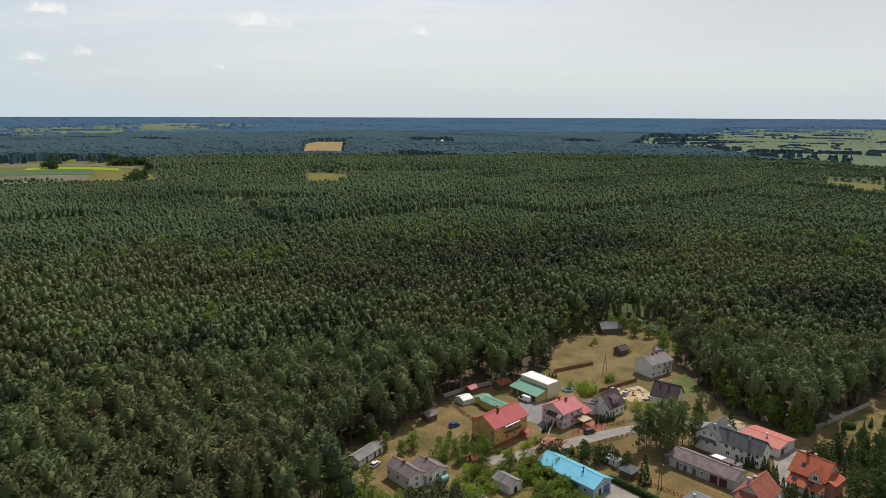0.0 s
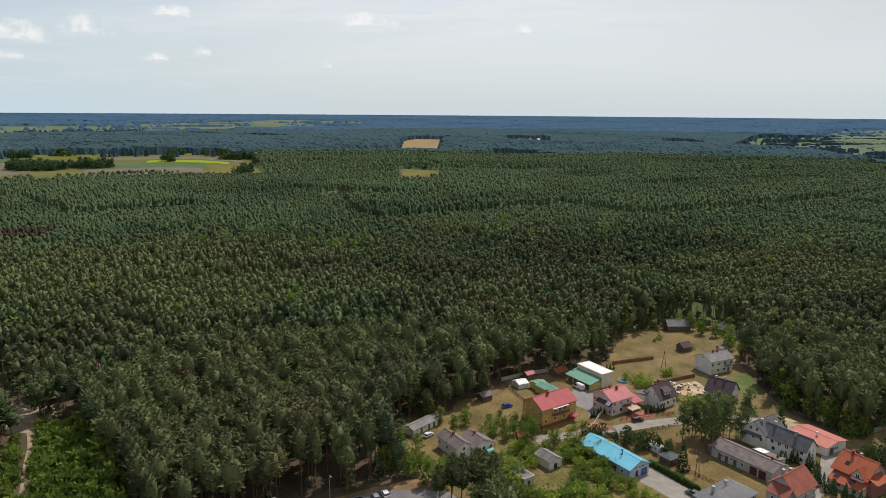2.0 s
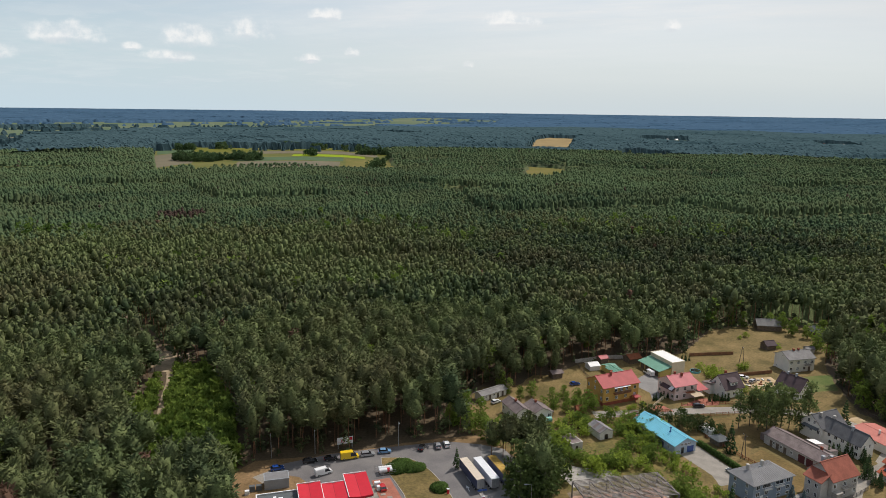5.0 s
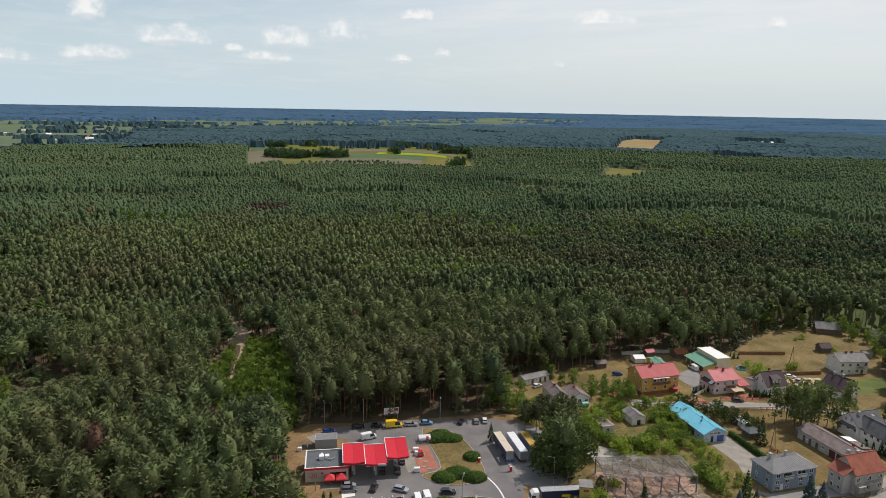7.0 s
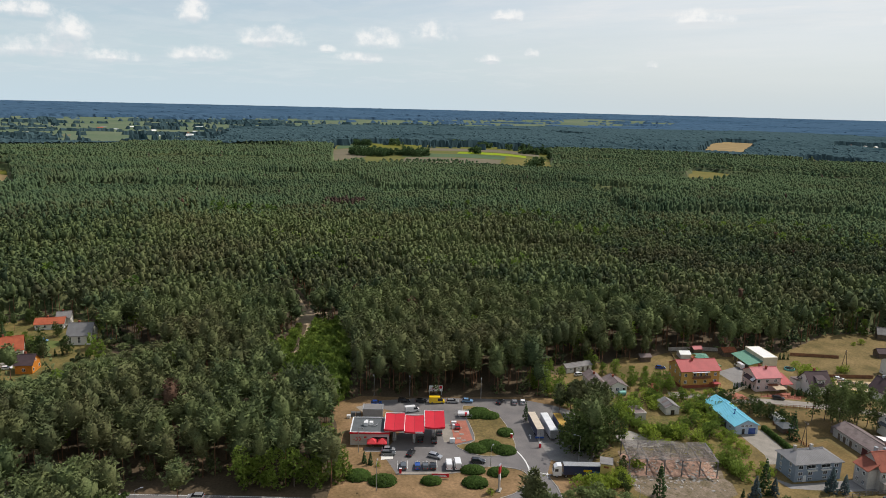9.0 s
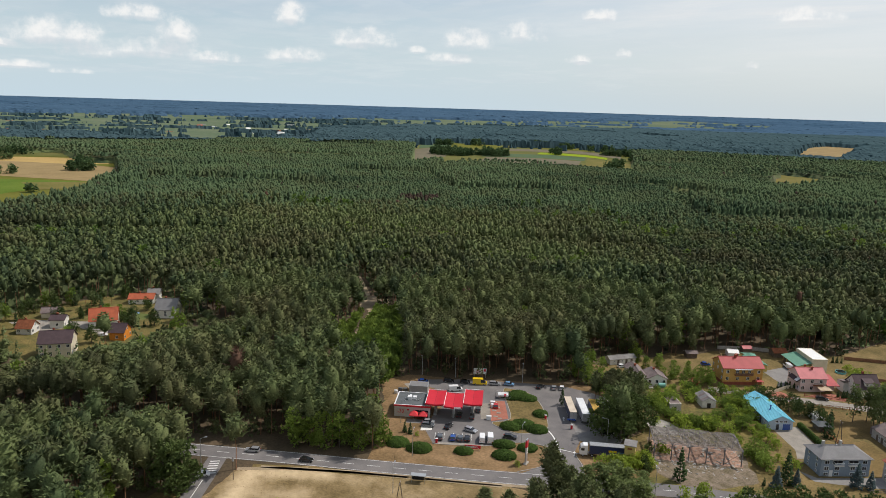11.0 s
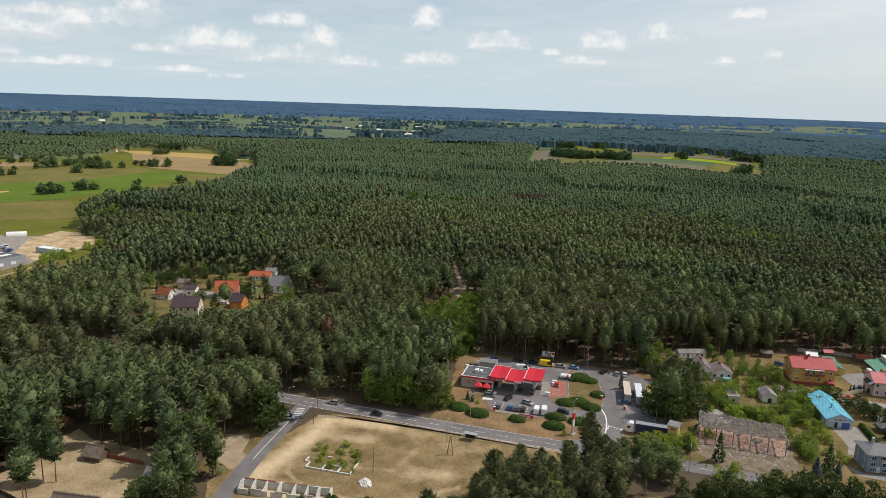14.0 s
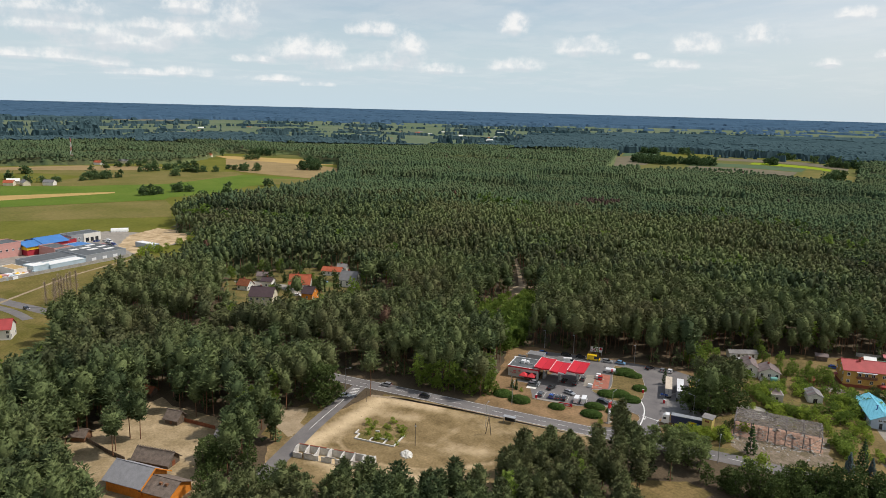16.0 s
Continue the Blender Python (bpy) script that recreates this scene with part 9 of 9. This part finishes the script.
group_of(BROAD, [(4, 181), (8, 187), (13, 197), (22, 199), (30, 199), (33, 201), (2, 200), (37, 196)], "small leafy tree among the shrubs", 0.4, 0.55, group="young trees on the waste ground")
group_of(SHRUB, [(41, 175), (44, 171), (38, 168), (54, 160), (57, 157), (40, 163), (50, 154)], "leafy shrub in dry grass", 0.7, 1.15, "shrub", "shrubs by the yard")
group_of(OAK, [(36, 204), (39, 206), (42, 205), (33, 206), (46, 203), (50, 201), (53, 203)], "dark leafy tree by the street", 0.45, 0.65, group="trees by the blue building")
group_of(THUJA, [(36.6 + 0.9 * k, 224.5 + 1.0 * k) for k in range(7)] + [(57 + 0.9 * k, 231.6 + 0.5 * k) for k in range(8)] + [(47.5, 276), (48.8, 277), (46.0, 274.6)], "dark clipped thuja of a hedge", 0.7, 0.95, "hedge", "thuja hedges")
group_of(SHRUB, [(56, 262), (59, 264), (62, 262), (57, 258), (54, 266), (60, 259), (70, 272), (72, 274), (66, 250), (70, 246), (74, 244), (78, 242), (68, 254)], "green rounded garden shrub", 0.7, 1.3, "shrub", "garden shrubs")
group_of(BROAD, [(88, 342), (94, 341), (100, 344), (76, 341), (104, 331), (108, 320), (106, 312), (109, 304), (70, 340), (112, 335), (98, 334)], "leafy tree at the meadow's edge", 0.6, 0.95, group="trees at the meadow's edge")
group_of(SHRUB, [(73, 318), (84, 312), (76, 322), (89, 309)], "small shrub in the dry meadow", 0.5, 0.9, "shrub", "meadow shrubs")
group_of(FIR, spread([(120, 196), (128, 210), (150, 214), (146, 200), (130, 190)], 16, 3.0), "dark spruce of a garden screen", 0.5, 0.8, group="spruce screen")
group_of(THUJA, [(150, 226), (154, 229), (160, 230), (146, 222), (163, 226), (141, 223)], "dark clipped thuja in a lawn", 0.9, 1.3, "shrub", "lawn thujas")
group_of(OAK, [(131, 186), (135, 190), (139, 186), (134, 181), (142, 192), (128, 179), (118, 174), (124, 172)], "large dense green garden tree", 0.9, 1.25, group="large garden trees")
group_of(BROAD, [(124, 224), (128, 226), (120, 232), (132, 232), (116, 236), (112, 246), (111, 256)], "leafy tree at the wood's edge", 0.8, 1.1, group="trees at the wood's edge")
mound(146, 229, 5, 4, 1.8, 10, "garden shrubs")
patch("lawn", [(138, 222), (150, 236), (166, 244), (172, 232), (152, 216)], 0.045, WEEDS, "garden lawn with paths", "grass", 0.4)
group_of(FIR, [(92, 196), (93.5, 198), (95.5, 199.5), (97.5, 200.5), (99.5, 200), (101.5, 198.5), (102, 196), (102, 193), (101.5, 190.5), (101, 188), (101.2, 185.5), (102, 183), (103.4, 181), (105.2, 179.6), (107.2, 178.6), (109, 177.4), (99.5, 186.5), (103.5, 184), (106, 181.4)], "dark spruce of the hedge beside the lane", 0.36, 0.52, group="spruce hedge")
group_of(SHRUB, [(27.5, 212), (29.5, 214), (24, 209), (21.5, 207.5), (33, 217), (20, 210)], "flowering front garden shrub", 0.5, 0.8, "shrub", "front garden shrubs")
group_of(BROAD, [(-27, 178), (-23, 174), (-19, 177), (-16, 171), (-22, 183), (-28, 186), (-12, 169), (-26, 181), (-31, 176), (-30, 181), (4, 170)], "bright leafy tree before the old house", 0.6, 0.95, group="trees before the old house")
group_of(PINE, [(-20, 223), (-14, 228), (-24, 216), (-9, 232), (-4, 237), (-22, 226), (-12, 233), (-17, 219)], "dark pine at the garden's edge", 0.6, 0.8, group="pines by the garden")
group_of(BIRCH, [(120, 264), (126, 258), (125, 240), (131, 234), (137, 229), (116, 272), (121, 250), (128, 247)], "yellow-green birch along the wood's edge", 0.7, 0.95, group="birches at the wood's edge")
group_of(OAK, spread([(119, 205), (138, 214), (152, 218), (138, 192), (123, 186), (118, 196)], 16, 4.5), "dark leafy tree in a garden", 0.55, 0.8, group="dark garden trees")
group_of(OAK, [(48, 207), (52, 204.5), (56, 201.5), (58.5, 198), (60, 203), (55.5, 206)], "dark bushy tree behind the blue building", 0.4, 0.55, group="bushes behind the blue building")
group_of(SHRUB, [(45.5, 176), (48.5, 172.5), (51, 169), (57.5, 162), (60, 158.5), (42, 179.5)], "leafy shrub beside the paved yard", 0.8, 1.2, "shrub", "shrubs beside the yard")
# round the filling station and the roads
group_of(BROAD, [(-58.5, 67), (-54, 70), (-49, 74), (-62, 64), (-66, 61), (-47, 78), (-46, 82.5), (-55, 83), (-60, 90)], "leafy yellow-green tree at the roadside", 0.75, 1.15, group="roadside trees")
group_of(OAK, [(-66, 21), (-70, 19.5), (-68, 24)], "large dark green broadleaf tree", 1.15, 1.4)
group_of(THUJA, [(-46.5, 91.8), (-44.5, 92.8)], "dark conical juniper on the verge", 0.9, 1.15, "shrub")
group_of(SHRUB, [(-41.4, 92.9), (-6, 100), (-30, 34), (-34, 35), (-38, 33), (-27, 30)], "small green shrub in dry grass", 0.4, 0.7, "shrub")
group_of(BIRCH, [(20, 103), (23, 106), (27, 107), (31, 108), (27, 99), (30.5, 101), (34, 102), (24, 101), (18, 99)], "dull green willow-like roadside tree", 0.58, 0.74, group="trees south of the road", wide=1.7)
group_of(OAK, [(40, 98), (44, 99), (49, 99), (46, 104), (53, 104)], "dark leafy tree south of the road", 0.5, 0.72, group="dark trees south of the road")
group_of(YELLOW_TREE, [(45.5, 116), (54.5, 121)], "bright yellow-green tree at the roadside", 0.75, 0.95, group="yellow roadside trees")
group_of(OAK, [(57, 117.5), (60, 121.5), (64, 124.5), (68, 127.5), (72, 130.5), (76, 133.5), (80, 136), (62, 116), (66, 120), (70, 123), (74, 126.5), (79, 130), (84, 137.5), (58, 111)], "dense dark tree shading the road", 0.8, 1.0, group="dense trees by the road")
group_of(THICK_SHRUB, [(48, 155), (51, 154.5), (46, 161), (49.5, 158), (52.5, 152), (45, 157)], "rounded green bush beside the ruin", 1.1, 1.6, "shrub", "bushes beside the ruin", 1.1)
group_of(OAK, [(24.6, 126), (26, 123), (22, 131), (20.5, 136.5)], "bushy tree beside the tower", 0.34, 0.5, group="bushes by the tower")
group_of(THUJA, [(54.6, 141)], "small dark juniper beside the rubble", 0.7, 0.8, "shrub")
group_of(OAK, spread([(46, 100), (58, 100), (90, 112), (110, 130), (96, 140), (76, 128), (58, 118)], 46, 4.0), "leafy tree in a thicket south of the road", 0.6, 0.95, group="thicket south of the road")
group_of(SHRUB, spread([(22, 114), (18, 122), (24, 130), (20, 118)], 8, 1.8) + [(14, 118), (17, 120), (40.5, 117.6), (26, 128), (24, 140), (22, 130)], "green leafy roadside shrub", 0.9, 1.5, "shrub", "roadside shrubs")
group_of(PINE, [(-70.8, -40.3), (-73, -43), (-62.5, -50.2), (-66, -48.8), (-88, -38), (-85, -47), (-92, -54), (-79, -21), (-86, -25), (-88, -50), (-90, -58), (-82, -64), (-76, -63), (-86, -55), (-93, -48), (-72, -62), (-95, -42), (-80, -57), (-68, -66)], "tall slender pine standing in the sandy yard", 0.8, 1.0, group="pines in the yard")
group_of(BIRCH, [(-37, -29), (-40, -26)], "slender birch at the yard's edge", 0.7, 0.9)
group_of(OAK, [(-36, -16), (-39, -28), (-35, -25), (-44, -24), (-41, -20), (-31, -29), (-26, -32), (-18.5, -17), (-15, -21.5), (-11.5, -27), (-13.5, -17), (0, -5), (8, -1)], "dense dark green broadleaf tree", 0.62, 0.9, group="trees between the yards")
# hamlet
group_of(OAK, [(-262, 50), (-270, 58), (-246, 70), (-250, 76), (-238, 76), (-216, 82), (-212, 78), (-236, 100), (-230, 88), (-206, 58), (-216, 54), (-262, 84), (-274, 70), (-278, 90), (-266, 104), (-210, 90), (-252, 62), (-224, 58)],
         "leafy garden tree in the hamlet", 0.5, 0.85, group="hamlet trees")
group_of(THUJA, [(-214, 84), (-212, 86), (-210, 88), (-222, 64)], "dark thuja in the hamlet", 0.9, 1.2, "shrub", "hamlet thujas")
HOME_XY = [(q[0] + 3, q[1] + 6) for q in HOMES]
for x, y in spread([(-270, 44), (-285, 60), (-284, 100), (-262, 122), (-222, 118), (-200, 96), (-196, 44), (-224, 32)], 64, 4.0):
    if all((x - p) ** 2 + (y - q) ** 2 > 81 for p, q in HOME_XY):
        ways = [(0.93 * (x - p) - 0.36 * (y - q), 0.36 * (x - p) + 0.93 * (y - q)) for p, q in HOME_XY]
        if any(0 < a < 26 and abs(b) < 9 for a, b in ways):
            continue
        plant((OAK, FIR, BROAD, PINE)[count % 4], x, y, (0.62, 0.6, 0.8, 0.5)[count % 4] * G.uniform(0.8, 1.15), "garden tree between the hamlet houses", "tree", "hamlet garden trees")
# bare trees and far field trees
for x, y in ((-256, -52), (-259, -49), (-262, -46), (-252, -53), (-266, -44), (-254, -48), (-270, -41), (-249, -57), (-263, -50)):
    ob = thing("bare_tree", pose(x, y, 0), "bare pale dead tree at the field's edge", "tree", "bare trees")
    part("branch", raw_mesh("branch", *limbs(14, 0.22, 60, 1.6, 0.15), BARE), None, ob)
    part("crown", raw_mesh("crown", *leaf_crown(46, 3, 15.0, 1.7, 0.25, 0.34, 12), BARE), None, ob, "fine bare twigs")
group_of(BUSH, [(-702, 68), (-707, 83), (-704, 75), (-720, 106), (-718, 120), (-722, 113), (-640, 118), (-690, 160), (-744, 227), (-874, -11), (-871, -42), (-878, -28), (-885, 23), (-896, 38), (-906, 53), (-890, 30), (-901, 46), (-911, 70), (-985, 110), (-997, 132),
                 (-990, 120), (-911, 144), (-966, 172), (-953, 186), (-960, 196), (-954, 212), (-975, 160), (-962, 180), (-995, 245), (-960, 262), (-955, 276), (-985, 252), (-972, 258), (-1180, 350), (-1183, 340), (-1186, 330), (-1088, 110), (-1066, 69), (-1075, 90),
                 (-773, 311), (-769, 326), (-1020, 158), (-1036, 178), (-1010, 150), (-1028, 168), (-1045, 190), (-1052, 205), (-1060, 130), (-1082, 122), (-1100, 150), (-930, -60), (-1000, -40), (-960, 40)],
         "broad round leafy bush in open fields", 2.6, 4.0, group="field bushes", wide=1.15)
group_of(SHRUB, [(-372, 16), (-376, 22), (-366, 10), (-380, 28), (-368, 20), (-358, 8), (-390, 40), (-396, 48), (-402, 54)], "bushy shrub at the edge of the sandy yard", 1.2, 2.4, "shrub", "yard edge shrubs")
# woods of broadleaf shrubs
sp = grid_points(-165, -78, 100, 200, 2.8)
sp = sp[inside(sp, SCRUB) & ~near_line(sp, RIDE, 2.4)]
tall = np.clip(1.0 + (sp[:, 0] + 150) / 60, 0.8, 2.0)
v, f, t = scatter([leaf_crown(54, 3, 3.8, 2.0, 0.02, 0.8, 7) for _ in range(6)], np.column_stack([sp, np.zeros(len(sp))]), rng.uniform(0.7, 1.25, len(sp)) * tall, rng.uniform(0, 6, len(sp)), rng.uniform(-0.1, 0.3, len(sp)), 1 / tall ** 0.4)
tagged(new("scrub", raw_mesh("scrub", v, f, LEAF, t)), "bright green young broadleaf scrub by the track", "shrubs", kind="stuff")
wp = near_all[(rng.uniform(0, 1, len(near_all)) < 0.05)] + (1.6, 1.4)
wp = wp[~strict_open(wp)]
v, f, t = scatter([leaf_crown(60, 3, 13, 2.6, 0.25, 1.1, 8) for _ in range(8)], np.column_stack([wp, np.zeros(len(wp))]), rng.uniform(0.75, 1.25, len(wp)), rng.uniform(0, 6, len(wp)), rng.uniform(0.0, 0.45, len(wp)))
tagged(new("broadleaf_undergrowth", raw_mesh("broadleaf_undergrowth", v, f, LEAF, t)), "scattered broadleaf trees among the pines", "forest", kind="stuff")
# copses in the far farmland
cp = grid_points(-1300, 1200, -120, 1900, 8.0)
GROVES = [(-905, 1150, 62, 46), (-840, 1215, 40, 40), (-778, 1396, 16, 18), (-878, 1612, 22, 20), (-777, 1550, 9, 9), (-689, 1492, 23, 18), (-654, 1496, 22, 22), (-565, 1372, 12, 20), (-984, 1632, 46, 26), (-929, 1120, 10, 8),
          (-1150, 1420, 30, 18), (-740, 1620, 40, 16), (-600, 1560, 34, 16), (-500, 1150, 16, 30), (-1100, 1500, 24, 14)]
far_open = np.zeros(len(cp), bool)
for gx, gy, ga, gb in GROVES:
    far_open |= ((cp[:, 0] - gx) / ga) ** 2 + ((cp[:, 1] - gy) / gb) ** 2 < 1 + 0.4 * smooth_noise(cp, 0.05, 3)
far_open |= inside(cp, TRADE) & (cp[:, 0] < -900) & (smooth_noise(cp, 0.016, 3) + 0.6 * smooth_noise(cp, 0.045, 1) > 0.95)
cp = cp[far_open]
v, f, t = scatter([leaf_crown(44, 3, 13, 4.6, 0.02, 2.2, 9) for _ in range(8)], np.column_stack([cp, np.zeros(len(cp))]), rng.uniform(0.8, 1.3, len(cp)), rng.uniform(0, 6, len(cp)), rng.uniform(-0.1, 0.2, len(cp)))
tagged(new("copse", raw_mesh("copse", v, f, FIELD_LEAF, t)), "dark copses and hedgerows between fields", "trees", kind="stuff")
tuft_p = np.concatenate([grid_points(-70, 60, 5, 215, 1.9)])
tuft_p = tuft_p[(inside(tuft_p, [(5, 150), (16, 178), (40, 205), (46, 200), (36, 182), (48, 172), (52, 150), (40, 160), (16, 148)]) | inside(tuft_p, [(22, 116), (30, 124), (54, 138), (60, 150), (56, 132), (34, 118)]))]
tuft_p = tuft_p[(smooth_noise(tuft_p, 0.22, 6) + rng.normal(0, 0.5, len(tuft_p)) > 0.55)]
n = len(tuft_p)
v, f = tufts(np.column_stack([tuft_p, np.full(n, 0.25)]), np.tile((0.0, 0.0, 1.0), (n, 1)) + rng.normal(0, 0.15, (n, 3)), rng.uniform(0.25, 0.6, n), 4)
tagged(new("weed_tufts", raw_mesh("weed_tufts", v, f, LEAF, np.repeat(rng.uniform(-0.1, 0.6, n), 5))), "scattered weed tufts in the dry grass", "weeds", kind="stuff")

# low growth along the edges of the woods
edge_all = np.concatenate([near_all, mid[dist(mid) < 560]])
rim = np.zeros(len(edge_all), bool)
for k in range(10):
    rim |= strict_open(edge_all + 9.0 * np.array((math.cos(k * 0.628), math.sin(k * 0.628))))
ep = edge_all[rim] + rng.uniform(-1.8, 1.8, (int(rim.sum()), 2))
ep = ep[~strict_open(ep) & (rng.uniform(0, 1, len(ep)) < 0.8)]
v, f, t = scatter([leaf_crown(40, 3, 6.5, 1.9, 0.03, 0.85, 8) if k % 2 else spruce_crown(40, 3, 12.0, 2.5, 1.15) for k in range(8)], np.column_stack([ep, np.zeros(len(ep))]), rng.uniform(0.45, 1.25, len(ep)), rng.uniform(0, 6, len(ep)), rng.uniform(-0.2, 0.4, len(ep)))
tagged(new("edge_undergrowth", raw_mesh("edge_undergrowth", v, f, NEEDLE, t)), "dark low undergrowth along the wood's edge", "shrubs", kind="stuff")

# trunks at the rim of the woods farther off
far_rim = edge_all[rim]
far_rim = far_rim[dist(far_rim) >= NEAR]
v, f, t = scatter([trunk_arrays(13.0, 0.2, 0.1)], np.column_stack([far_rim, np.zeros(len(far_rim))]), rng.uniform(0.85, 1.1, len(far_rim)), rng.uniform(0, 6, len(far_rim)), rng.uniform(0, 1, len(far_rim)))
tagged(new("pine_trunks", raw_mesh("pine_trunks", v, f, BARK)), "reddish pine trunks at the wood's edge", "forest", kind="stuff")
# dry tufts on the vacant lot and the verges
dry_p = grid_points(-66, 20, -8, 92, 1.15)
dry_p = dry_p[inside(dry_p, LOT) & ~near_line(dry_p, MAIN, 6.5) & ~near_line(dry_p, MINOR, 5.0) & (smooth_noise(dry_p, 0.16, 3) + rng.normal(0, 0.6, len(dry_p)) > 0.35)]
n = len(dry_p)
v, f = tufts(np.column_stack([dry_p, np.full(n, 0.06)]), np.tile((0.0, 0.0, 1.0), (n, 1)) + rng.normal(0, 0.15, (n, 3)), rng.uniform(0.1, 0.24, n), 4)
tagged(new("dry_tufts", raw_mesh("dry_tufts", v, f, LOT_GRASS)), "dry grass tufts on the vacant lot", "weeds", kind="stuff")
wp2 = [(-41, 28), (-43, 31), (-40, 33), (-37, 35.5), (-44, 28), (-35, 30), (-31, 29), (-33, 26), (-38, 25), (-34, 36), (-41, 36)]
group_of(SHRUB, wp2, "green bush growing in the old foundation", 0.35, 0.75, "shrub", "bushes in the foundation")
